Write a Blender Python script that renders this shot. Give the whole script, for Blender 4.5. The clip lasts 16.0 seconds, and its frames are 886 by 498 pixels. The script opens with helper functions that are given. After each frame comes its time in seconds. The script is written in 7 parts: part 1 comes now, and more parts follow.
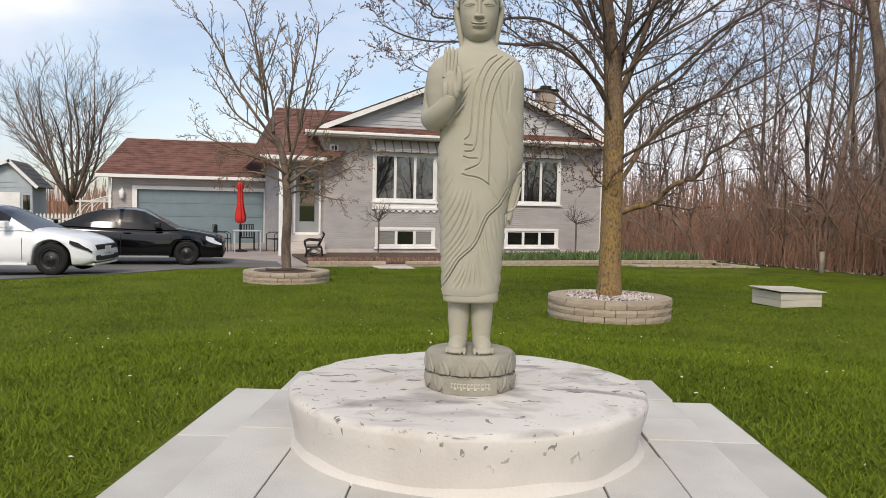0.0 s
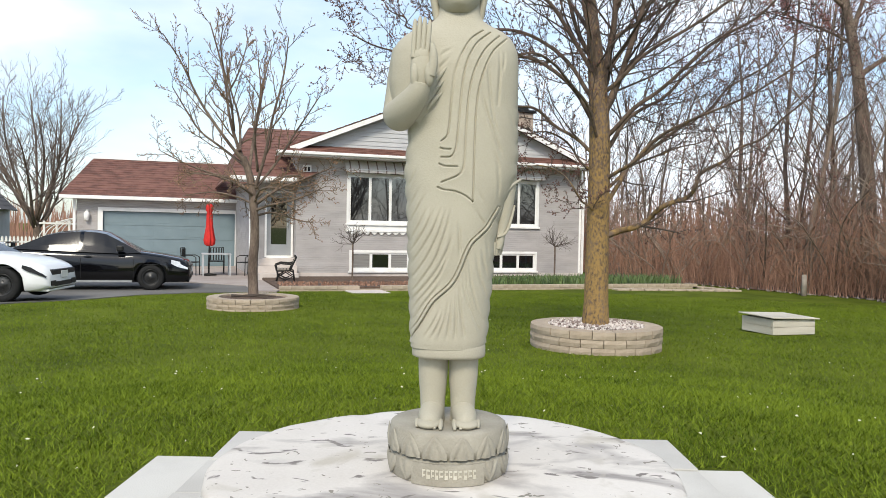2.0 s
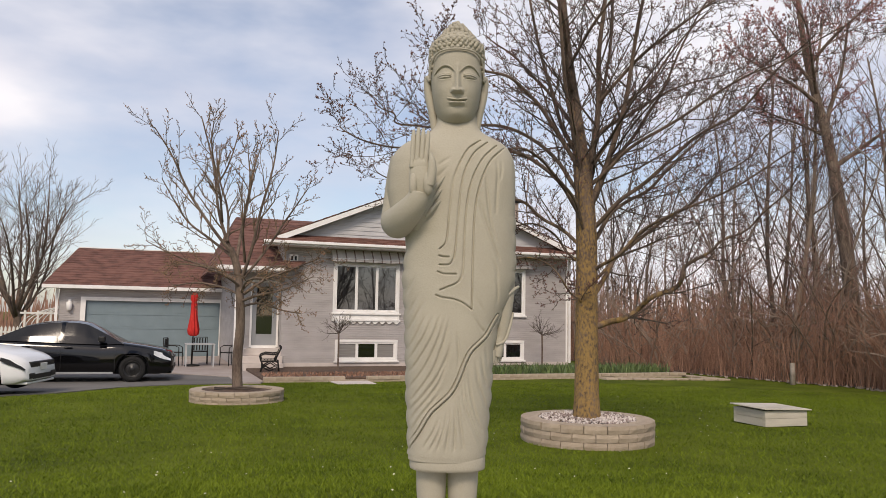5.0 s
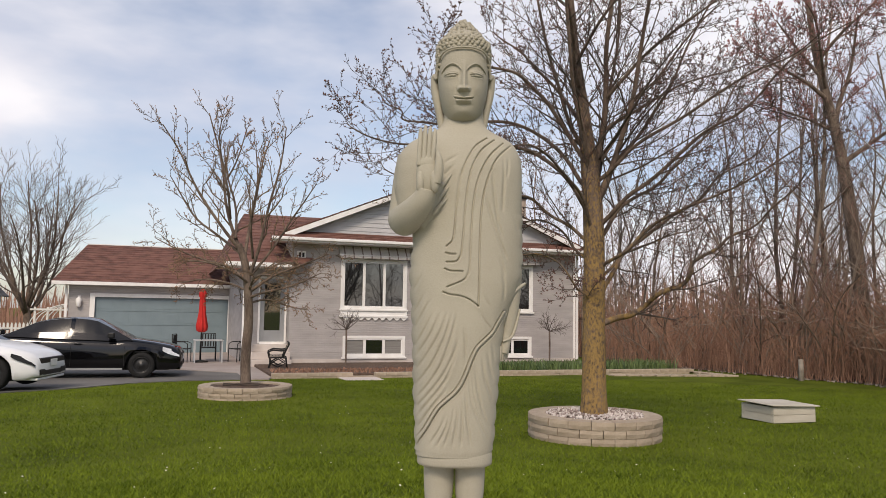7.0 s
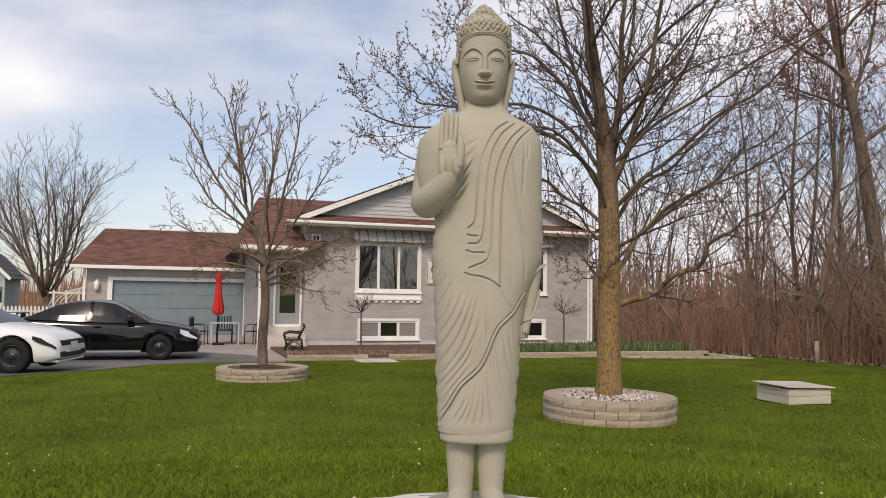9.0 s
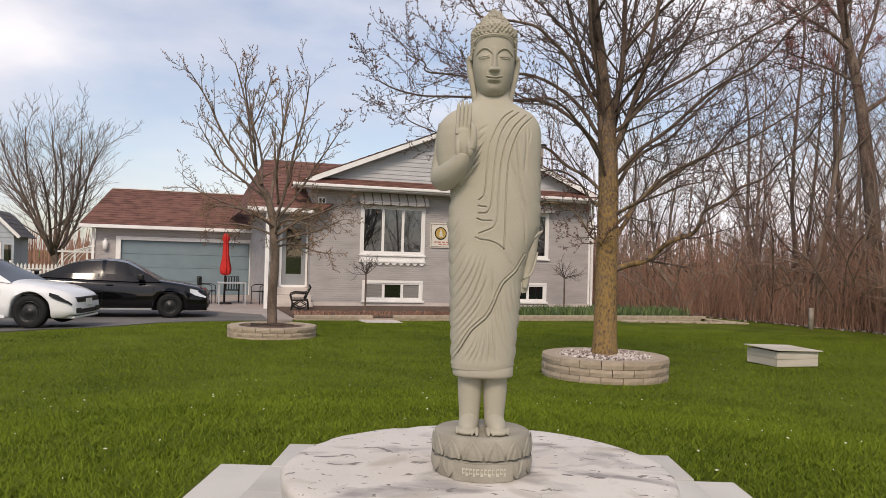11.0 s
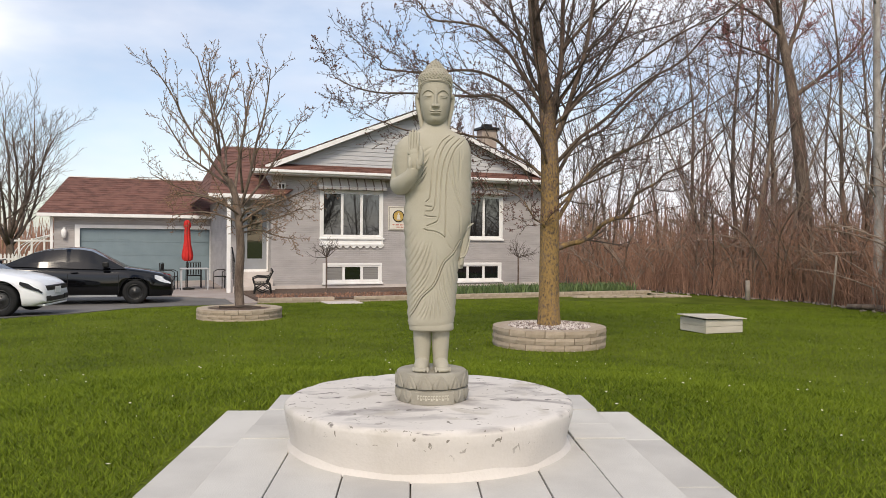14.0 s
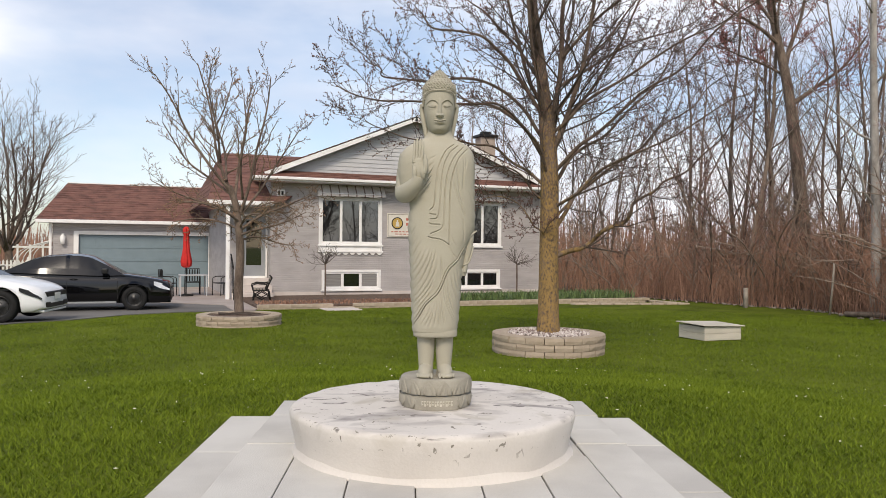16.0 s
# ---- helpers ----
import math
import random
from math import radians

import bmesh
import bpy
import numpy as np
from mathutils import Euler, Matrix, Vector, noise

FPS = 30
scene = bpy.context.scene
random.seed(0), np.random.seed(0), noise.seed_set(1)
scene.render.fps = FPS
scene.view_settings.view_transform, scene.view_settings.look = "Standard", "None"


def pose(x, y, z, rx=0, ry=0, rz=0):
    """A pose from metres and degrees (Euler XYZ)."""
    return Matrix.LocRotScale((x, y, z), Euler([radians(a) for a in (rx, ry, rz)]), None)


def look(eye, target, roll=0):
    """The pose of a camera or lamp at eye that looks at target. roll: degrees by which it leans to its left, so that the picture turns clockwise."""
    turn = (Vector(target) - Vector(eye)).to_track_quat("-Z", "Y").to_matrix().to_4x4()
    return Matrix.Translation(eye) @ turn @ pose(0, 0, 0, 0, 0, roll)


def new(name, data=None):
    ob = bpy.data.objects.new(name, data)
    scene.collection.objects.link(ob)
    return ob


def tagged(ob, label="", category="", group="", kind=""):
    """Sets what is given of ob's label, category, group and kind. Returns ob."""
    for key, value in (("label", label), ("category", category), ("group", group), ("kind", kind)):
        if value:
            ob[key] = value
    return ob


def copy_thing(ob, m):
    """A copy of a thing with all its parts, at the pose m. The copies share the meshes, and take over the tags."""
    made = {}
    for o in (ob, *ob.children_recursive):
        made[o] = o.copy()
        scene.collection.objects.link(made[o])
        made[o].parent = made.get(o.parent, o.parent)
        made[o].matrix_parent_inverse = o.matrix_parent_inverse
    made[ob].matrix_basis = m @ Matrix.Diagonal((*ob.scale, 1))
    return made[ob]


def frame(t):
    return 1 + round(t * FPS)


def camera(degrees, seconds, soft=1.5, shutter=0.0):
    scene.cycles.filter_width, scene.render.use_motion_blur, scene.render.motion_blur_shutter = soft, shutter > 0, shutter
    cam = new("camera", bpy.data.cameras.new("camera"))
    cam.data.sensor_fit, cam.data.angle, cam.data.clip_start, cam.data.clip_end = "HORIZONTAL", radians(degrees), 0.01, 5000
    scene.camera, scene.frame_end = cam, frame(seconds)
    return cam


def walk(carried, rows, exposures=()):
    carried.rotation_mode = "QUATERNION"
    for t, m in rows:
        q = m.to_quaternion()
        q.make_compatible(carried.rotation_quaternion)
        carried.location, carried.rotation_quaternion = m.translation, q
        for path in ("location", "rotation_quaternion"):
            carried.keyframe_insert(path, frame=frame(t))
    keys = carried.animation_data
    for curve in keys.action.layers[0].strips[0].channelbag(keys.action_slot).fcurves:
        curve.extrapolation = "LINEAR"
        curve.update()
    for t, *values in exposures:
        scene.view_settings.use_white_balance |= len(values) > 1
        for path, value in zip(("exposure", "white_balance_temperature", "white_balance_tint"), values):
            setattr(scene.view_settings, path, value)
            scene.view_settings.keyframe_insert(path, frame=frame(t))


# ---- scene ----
cam = camera(59.9, 16.0, soft=0.45)
PATH = [
    (0, (0.072, 0.572, 0.944), (0.678, 2.475, 0.837), 1.1),
    (0.5, (0.138, 0.783, 0.951), (0.794, 2.667, 0.816), 0.4),
    (1, (0.263, 0.966, 0.939), (0.86, 2.871, 0.815), 1.6),
    (1.5, (0.304, 1.058, 0.946), (0.895, 2.965, 0.832), 1.8),
    (2, (0.29, 1.193, 0.95), (0.953, 3.079, 0.902), 1.1),
    (2.5, (0.266, 1.249, 0.961), (0.955, 3.126, 0.959), 0.3),
    (3, (0.281, 1.263, 0.968), (0.989, 3.133, 1.013), 0.5),
    (3.5, (0.277, 1.239, 0.978), (0.974, 3.109, 1.11), -0.0),
    (4, (0.276, 1.236, 0.984), (0.975, 3.105, 1.129), 0.1),
    (4.5, (0.27, 1.23, 0.997), (0.971, 3.096, 1.168), 0.7),
    (6.8, (0.257, 1.186, 1.006), (0.933, 3.059, 1.191), 0.9),
    (7, (0.26, 1.205, 1.003), (0.934, 3.08, 1.172), 0.9),
    (7.5, (0.252, 1.197, 1.005), (0.9, 3.08, 1.186), 1.0),
    (8, (0.256, 1.212, 1.0), (0.908, 3.097, 1.151), 0.9),
    (8.5, (0.233, 1.21, 0.999), (0.874, 3.1, 1.134), 1.3),
    (9, (0.225, 1.172, 0.997), (0.868, 3.062, 1.121), 0.8),
    (11.3, (0.036, 0.7, 0.985), (0.674, 2.596, 1.006), 1.7),
    (11.5, (0.023, 0.624, 0.985), (0.659, 2.52, 1.004), 1.8),
    (12, (-0.033, 0.436, 1.001), (0.605, 2.331, 1.029), 1.6),
    (12.5, (-0.123, 0.34, 0.983), (0.552, 2.223, 0.984), 1.0),
    (13, (-0.2, 0.271, 0.987), (0.51, 2.138, 0.898), -0.1),
    (13.5, (-0.216, 0.099, 0.991), (0.492, 1.969, 0.951), -0.2),
    (14, (-0.224, -0.043, 1.004), (0.519, 1.814, 0.986), 0.4),
    (14.5, (-0.247, -0.053, 1.005), (0.45, 1.821, 0.973), 1.0),
    (15, (-0.282, -0.066, 1.006), (0.42, 1.806, 0.957), 0.3),
    (15.5, (-0.281, -0.057, 1.007), (0.462, 1.799, 0.951), 1.1),
    (16, (-0.264, -0.074, 1.006), (0.484, 1.782, 1.006), 0.5),
]
LEVELS = [
    (0, 0.15, 6650, 11), (0.5, 0.22, 6650, 11), (1.0, 0.36, 6500, 9), (1.5, 0.47, 6400, 8), (2, 0.53, 6350, 7), (2.5, 0.33, 6400, 8), (3.5, 0.05, 6900, 15), (4.5, 0.0, 6950, 16), (9, 0.0, 6950, 15),
    (11.5, 0.03, 6950, 16), (12.5, 0.06, 6900, 15), (13, 0.12, 6950, 16), (14, 0.22, 6750, 12), (16, 0.18, 6700, 12),
]
walk(cam, [(t, look(eye, target, roll)) for t, eye, target, roll in PATH], LEVELS)

# ---------- world and sun ----------
world = bpy.data.worlds.new("world")
scene.world = world
world.use_nodes = True
wn, wl = world.node_tree.nodes, world.node_tree.links
wn.clear()
w_out, w_bg = wn.new("ShaderNodeOutputWorld"), wn.new("ShaderNodeBackground")
w_sky = wn.new("ShaderNodeTexSky")
w_sky.sky_type, w_sky.sun_disc = "NISHITA", False
SUN_UP, SUN_TURN = 42, 205
w_sky.sun_elevation, w_sky.sun_rotation = radians(SUN_UP), radians(SUN_TURN)
w_sky.dust_density, w_sky.ozone_density = 1.2, 1.5
w_co, w_map = wn.new("ShaderNodeTexCoord"), wn.new("ShaderNodeMapping")
w_map.inputs["Scale"].default_value = (1.0, 1.0, 2.6)
w_map.inputs["Location"].default_value = (0.3, 1.1, 0.2)
w_cl, w_ramp, w_mix = wn.new("ShaderNodeTexNoise"), wn.new("ShaderNodeValToRGB"), wn.new("ShaderNodeMixRGB")
w_cl.inputs["Scale"].default_value, w_cl.inputs["Detail"].default_value, w_cl.inputs["Roughness"].default_value = 1.7, 6, 0.5
w_ramp.color_ramp.elements[0].position, w_ramp.color_ramp.elements[1].position = 0.40, 0.62
w_shade, w_sr = wn.new("ShaderNodeTexNoise"), wn.new("ShaderNodeValToRGB")
w_shade.inputs["Scale"].default_value, w_shade.inputs["Detail"].default_value = 2.6, 4
w_sr.color_ramp.elements[0].position, w_sr.color_ramp.elements[1].position = 0.35, 0.65
w_sr.color_ramp.elements[0].color, w_sr.color_ramp.elements[1].color = (4.9, 5.3, 6.2, 1), (7.1, 7.35, 7.75, 1)
wl.new(w_co.outputs["Generated"], w_map.inputs["Vector"])
wl.new(w_map.outputs[0], w_cl.inputs["Vector"])
wl.new(w_map.outputs[0], w_shade.inputs["Vector"])
wl.new(w_cl.outputs["Fac"], w_ramp.inputs[0])
wl.new(w_shade.outputs["Fac"], w_sr.inputs[0])
wl.new(w_ramp.outputs[0], w_mix.inputs[0])
wl.new(w_sky.outputs[0], w_mix.inputs[1])
wl.new(w_sr.outputs[0], w_mix.inputs[2])
wl.new(w_mix.outputs[0], w_bg.inputs[0])
w_bg.inputs[1].default_value = 0.14
wl.new(w_bg.outputs[0], w_out.inputs[0])

sun_data = bpy.data.lights.new("sun", "SUN")
sun_data.energy, sun_data.angle, sun_data.color = 2.2, radians(14), (1.0, 0.90, 0.75)
sun = new("sun", sun_data)
sun.matrix_world = look((-8, -17, 17), (0, 0, 0))


# ---------- materials ----------
def material(name, dark, light, scale=4.0, rough=0.8, bump=0.0, bump_scale=60.0, metal=0.0, fine=0.25, contrast=0.22, island=False, obj_random=0.0, stretch=(1, 1, 1), spec=0.5):
    """A surface that varies between two colours at a coarse and a fine scale, with relief."""
    m = bpy.data.materials.new(name)
    m.use_nodes = True
    n, l = m.node_tree.nodes, m.node_tree.links
    b = n["Principled BSDF"]
    co, mp = n.new("ShaderNodeTexCoord"), n.new("ShaderNodeMapping")
    mp.inputs["Scale"].default_value = stretch
    l.new(co.outputs["Object"], mp.inputs["Vector"])
    big, small = n.new("ShaderNodeTexNoise"), n.new("ShaderNodeTexNoise")
    big.inputs["Scale"].default_value, big.inputs["Detail"].default_value = scale, 5
    small.inputs["Scale"].default_value, small.inputs["Detail"].default_value = bump_scale, 3
    l.new(mp.outputs[0], big.inputs["Vector"]), l.new(mp.outputs[0], small.inputs["Vector"])
    add = n.new("ShaderNodeMath")
    add.operation = "MULTIPLY_ADD"
    add.inputs[1].default_value = fine
    l.new(small.outputs["Fac"], add.inputs[0]), l.new(big.outputs["Fac"], add.inputs[2])
    value = add
    if island or obj_random:
        src = n.new("ShaderNodeNewGeometry") if island else n.new("ShaderNodeObjectInfo")
        add2 = n.new("ShaderNodeMath")
        add2.operation = "MULTIPLY_ADD"
        add2.inputs[1].default_value = obj_random or 0.4
        l.new(src.outputs["Random Per Island" if island else "Random"], add2.inputs[0])
        l.new(add.outputs[0], add2.inputs[2])
        value = add2
    mid = 0.5 + fine * 0.5 + ((obj_random or 0.4) * 0.5 if (island or obj_random) else 0)
    ramp = n.new("ShaderNodeValToRGB")
    ramp.color_ramp.elements[0].position, ramp.color_ramp.elements[1].position = max(0.0, mid - contrast), min(1.0, mid + contrast)
    ramp.color_ramp.elements[0].color, ramp.color_ramp.elements[1].color = (*dark, 1), (*light, 1)
    l.new(value.outputs[0], ramp.inputs[0]), l.new(ramp.outputs[0], b.inputs["Base Color"])
    b.inputs["Roughness"].default_value, b.inputs["Metallic"].default_value = rough, metal
    b.inputs["Specular IOR Level"].default_value = spec
    if bump:
        bp = n.new("ShaderNodeBump")
        bp.inputs["Strength"].default_value, bp.inputs["Distance"].default_value = 1.0, bump
        l.new(small.outputs["Fac"], bp.inputs["Height"]), l.new(bp.outputs[0], b.inputs["Normal"])
    return m


def glass(name, tint=(0.02, 0.025, 0.03), rough=0.03):
    m = bpy.data.materials.new(name)
    m.use_nodes = True
    b = m.node_tree.nodes["Principled BSDF"]
    b.inputs["Base Color"].default_value, b.inputs["Roughness"].default_value = (*tint, 1), rough
    b.inputs["Specular IOR Level"].default_value = 1.0
    b.inputs["Coat Weight"].default_value, b.inputs["Coat IOR"].default_value, b.inputs["Coat Roughness"].default_value = 1.0, 1.8, 0.02
    return m


M = {
    "stone": material("grey_green_carved_stone", (0.36, 0.333, 0.262), (0.43, 0.402, 0.32), 5, 0.85, 0.0008, 220, fine=0.3),
    "plinth": material("weathered_grey_stone", (0.25, 0.23, 0.185), (0.37, 0.345, 0.285), 9, 0.9, 0.002, 160),
    "letter": material("worn_cream_paint", (0.45, 0.42, 0.34), (0.55, 0.52, 0.44), 30, 0.8),
    "paver": material("pale_concrete", (0.44, 0.42, 0.39), (0.56, 0.54, 0.50), 3, 0.9, 0.0015, 180, obj_random=0.35),
    "joint": material("dark_joint_sand", (0.15, 0.14, 0.12), (0.24, 0.225, 0.20), 20, 0.95, 0.002, 200),
    "grass": material("grass_blades", (0.045, 0.076, 0.005), (0.160, 0.212, 0.019), 0.9, 0.6, island=True, obj_random=0.7, fine=0.1, contrast=0.40, spec=0.06),
    "lawn": material("lawn_turf", (0.039, 0.058, 0.006), (0.122, 0.150, 0.016), 1.1, 0.9, 0.02, 42, fine=0.5, contrast=0.34, spec=0.08),
    "litter": material("pale_fallen_petals", (0.5, 0.5, 0.38), (0.7, 0.68, 0.55), 5, 0.8),
    "block": material("tan_split_face_block", (0.33, 0.265, 0.195), (0.45, 0.37, 0.285), 6, 0.92, 0.006, 45, obj_random=0.18),
    "pebble": material("pale_pink_pebbles", (0.25, 0.19, 0.17), (0.62, 0.56, 0.52), 3, 0.85, island=True, obj_random=0.6),
    "rubble": material("grey_brown_rubble", (0.13, 0.105, 0.085), (0.30, 0.255, 0.21), 3, 0.9, island=True, obj_random=0.5),
    "soil": material("dark_bark_mulch", (0.06, 0.038, 0.027), (0.14, 0.09, 0.062), 9, 0.95, 0.02, 35),
    "bark_grey": material("grey_brown_bark", (0.085, 0.060, 0.047), (0.205, 0.155, 0.12), 7, 0.95, 0.015, 50, stretch=(1, 1, 0.3), contrast=0.17, fine=0.5),
    "twig": material("dark_brown_twigs", (0.045, 0.033, 0.026), (0.10, 0.077, 0.062), 2, 0.9),
    "twig_red": material("reddish_twigs", (0.16, 0.085, 0.072), (0.30, 0.165, 0.135), 2, 0.9),
    "brush": material("brown_thicket_stems", (0.19, 0.105, 0.074), (0.38, 0.225, 0.158), 0.6, 0.95, island=True, obj_random=0.4, spec=0.1),
    "twig_pale": material("grey_woodland_twigs", (0.10, 0.075, 0.062), (0.20, 0.155, 0.13), 2, 0.9),
    "bark_pale": material("pale_woodland_bark", (0.15, 0.112, 0.088), (0.30, 0.235, 0.185), 5, 0.95, 0.008, 40, stretch=(1, 1, 0.35)),
    "bark_white": material("pale_grey_bark", (0.20, 0.18, 0.16), (0.42, 0.39, 0.355), 6, 0.9, 0.006, 40, stretch=(1, 1, 0.5)),
    "bud": material("dark_red_buds", (0.07, 0.03, 0.025), (0.15, 0.065, 0.045), 2, 0.8),
    "twig_tan": material("tan_budding_twigs", (0.085, 0.058, 0.036), (0.20, 0.145, 0.09), 2, 0.9),
    "bud_tan": material("tan_opening_buds", (0.20, 0.105, 0.06), (0.34, 0.20, 0.12), 2, 0.8),
    "bud_red": material("russet_red_buds", (0.20, 0.066, 0.060), (0.36, 0.13, 0.115), 2, 0.8),
    "leaf": material("green_bulb_leaves", (0.05, 0.09, 0.03), (0.13, 0.19, 0.06), 3, 0.6, island=True, obj_random=0.4),
    "brick": material("grey_painted_brick", (0.37, 0.345, 0.335), (0.48, 0.45, 0.44), 1.2, 0.85, 0.004, 30, stretch=(1, 1, 3.5)),
    "siding": material("pale_grey_siding", (0.42, 0.42, 0.43), (0.52, 0.52, 0.52), 1.5, 0.7),
    "trim": material("white_painted_trim", (0.74, 0.72, 0.69), (0.84, 0.83, 0.81), 3, 0.55),
    "foundation": material("pale_pink_parging", (0.50, 0.44, 0.40), (0.60, 0.54, 0.50), 3, 0.9, 0.003, 60),
    "shingle": material("red_brown_shingles", (0.085, 0.036, 0.027), (0.185, 0.085, 0.063), 2.5, 0.92, 0.006, 40, fine=0.7, stretch=(1, 1, 2), obj_random=0.12),
    "garage": material("blue_grey_door_paint", (0.155, 0.210, 0.235), (0.185, 0.245, 0.272), 2, 0.5),
    "door": material("grey_door_paint", (0.24, 0.25, 0.26), (0.30, 0.31, 0.32), 2, 0.5),
    "pane": glass("dark_window_glass", (0.008, 0.009, 0.010), 0.02),
    "tint": material("dark_tinted_car_glass", (0.006, 0.006, 0.007), (0.012, 0.012, 0.013), 1, 0.14, spec=0.45),
    "blind": material("pale_window_blind", (0.20, 0.19, 0.18), (0.27, 0.26, 0.25), 3, 0.12, stretch=(0.3, 0.3, 14), contrast=0.12),
    # near-black colour that stands for the dimness of unlit rooms
    "room_dimness": material("painted_dim_room", (0.02, 0.02, 0.02), (0.05, 0.045, 0.04), 2, 0.9),
    "awning": material("grey_striped_canvas", (0.46, 0.43, 0.41), (0.60, 0.57, 0.54), 3, 0.9),
    "awning_dark": material("dark_awning_stripe", (0.14, 0.10, 0.09), (0.22, 0.17, 0.15), 3, 0.9),
    "sign": material("cream_sign_board", (0.62, 0.58, 0.50), (0.72, 0.68, 0.60), 4, 0.6),
    "gold": material("gold_paint", (0.42, 0.27, 0.06), (0.55, 0.38, 0.10), 8, 0.5),
    "sign_red": material("red_sign_paint", (0.42, 0.12, 0.08), (0.5, 0.17, 0.12), 8, 0.6),
    "asphalt": material("worn_asphalt", (0.10, 0.095, 0.09), (0.17, 0.16, 0.15), 0.8, 0.92, 0.004, 90),
    "patio": material("pinkish_patio_pavers", (0.27, 0.22, 0.20), (0.38, 0.33, 0.30), 0.9, 0.92, 0.003, 70),
    "black_paint": material("black_car_paint", (0.003, 0.003, 0.0035), (0.005, 0.005, 0.006), 1, 0.06, spec=0.5),
    "white_paint": material("white_car_paint", (0.74, 0.75, 0.76), (0.80, 0.81, 0.82), 1, 0.15),
    "tyre": material("black_rubber", (0.008, 0.008, 0.008), (0.016, 0.016, 0.016), 20, 0.8, spec=0.3),
    "rim": material("black_steel_rim", (0.008, 0.008, 0.008), (0.02, 0.02, 0.02), 10, 0.4),
    "plastic": material("black_plastic", (0.008, 0.008, 0.008), (0.018, 0.018, 0.018), 10, 0.5, spec=0.3),
    "lamp": material("clear_headlamp", (0.55, 0.57, 0.6), (0.75, 0.77, 0.8), 12, 0.15),
    "tail": material("red_lens", (0.25, 0.01, 0.01), (0.35, 0.02, 0.02), 8, 0.2),
    "chrome": material("brushed_chrome", (0.5, 0.5, 0.5), (0.65, 0.65, 0.65), 8, 0.2, metal=1.0),
    "red_cloth": material("red_umbrella_canvas", (0.42, 0.012, 0.010), (0.60, 0.028, 0.022), 5, 0.8),
    "iron": material("black_cast_iron", (0.007, 0.007, 0.007), (0.018, 0.017, 0.015), 12, 0.6, spec=0.3),
    "table": material("grey_table_top", (0.36, 0.37, 0.38), (0.46, 0.47, 0.48), 4, 0.5),
    "wood": material("weathered_grey_wood", (0.20, 0.17, 0.14), (0.34, 0.30, 0.25), 5, 0.9, 0.003, 60),
    "fence": material("white_fence_paint", (0.62, 0.61, 0.58), (0.76, 0.75, 0.72), 4, 0.7),
    "box_wood": material("weathered_pale_planks", (0.42, 0.385, 0.315), (0.62, 0.575, 0.49), 3, 0.9, 0.003, 70, stretch=(0.4, 0.4, 4)),
    "shed": material("pale_blue_siding", (0.36, 0.40, 0.44), (0.46, 0.50, 0.54), 2, 0.7),
    "shed_roof": material("grey_shingles", (0.10, 0.10, 0.11), (0.17, 0.17, 0.18), 3, 0.9),
    "chimney": material("tan_chimney_brick", (0.32, 0.26, 0.21), (0.44, 0.37, 0.31), 4, 0.9, 0.004, 40),
}


def platform_material():
    """White-washed concrete: grey smudges on its top, chipped scars along its rim and side."""
    m = material("white_washed_concrete", (0.55, 0.51, 0.465), (0.66, 0.62, 0.575), 2.2, 0.9, 0.0012, 90)
    n, l = m.node_tree.nodes, m.node_tree.links
    b = n["Principled BSDF"]
    base = b.inputs["Base Color"].links[0].from_socket
    co, xyz = n.new("ShaderNodeTexCoord"), n.new("ShaderNodeSeparateXYZ")
    l.new(co.outputs["Object"], xyz.inputs[0])
    # (scale, stretch, threshold, colour, offset, height where it begins, whether on the top alone)
    for scale, stretch, lo, hi, colour, offset, top in ((2.6, (1, 2.0, 1), 0.53, 0.68, (0.30, 0.275, 0.26), 3.0, True), (9, (1, 1.9, 1), 0.635, 0.68, (0.19, 0.17, 0.155), 7.0, True), (27, (1, 1, 0.8), 0.655, 0.675, (0.22, 0.20, 0.165), 9.0, False), (4.5, (1, 1, 0.5), 0.55, 0.68, (0.46, 0.42, 0.36), 5.0, False)):
        mp, tex, ramp, mix, mul, gate = (n.new(k) for k in ("ShaderNodeMapping", "ShaderNodeTexNoise", "ShaderNodeValToRGB", "ShaderNodeMixRGB", "ShaderNodeMath", "ShaderNodeMapRange"))
        mp.inputs["Scale"].default_value, mp.inputs["Location"].default_value = stretch, (offset, offset, offset)
        l.new(co.outputs["Object"], mp.inputs["Vector"])
        tex.inputs["Scale"].default_value, tex.inputs["Detail"].default_value, tex.inputs["Distortion"].default_value = scale, 7, 0.8
        ramp.color_ramp.elements[0].position, ramp.color_ramp.elements[1].position = lo, hi
        gate.inputs[1].default_value, gate.inputs[2].default_value = (0.170, 0.180) if top else (0.05, 0.15)
        l.new(xyz.outputs["Z"], gate.inputs[0])
        l.new(mp.outputs[0], tex.inputs["Vector"]), l.new(tex.outputs["Fac"], ramp.inputs[0])
        mul.operation = "MULTIPLY"
        l.new(ramp.outputs[0], mul.inputs[0]), l.new(gate.outputs[0], mul.inputs[1]), l.new(mul.outputs[0], mix.inputs[0])
        l.new(base, mix.inputs[1])
        mix.inputs[2].default_value = (*colour, 1)
        base = mix.outputs[0]
    l.new(base, b.inputs["Base Color"])
    return m


M["platform"] = platform_material()


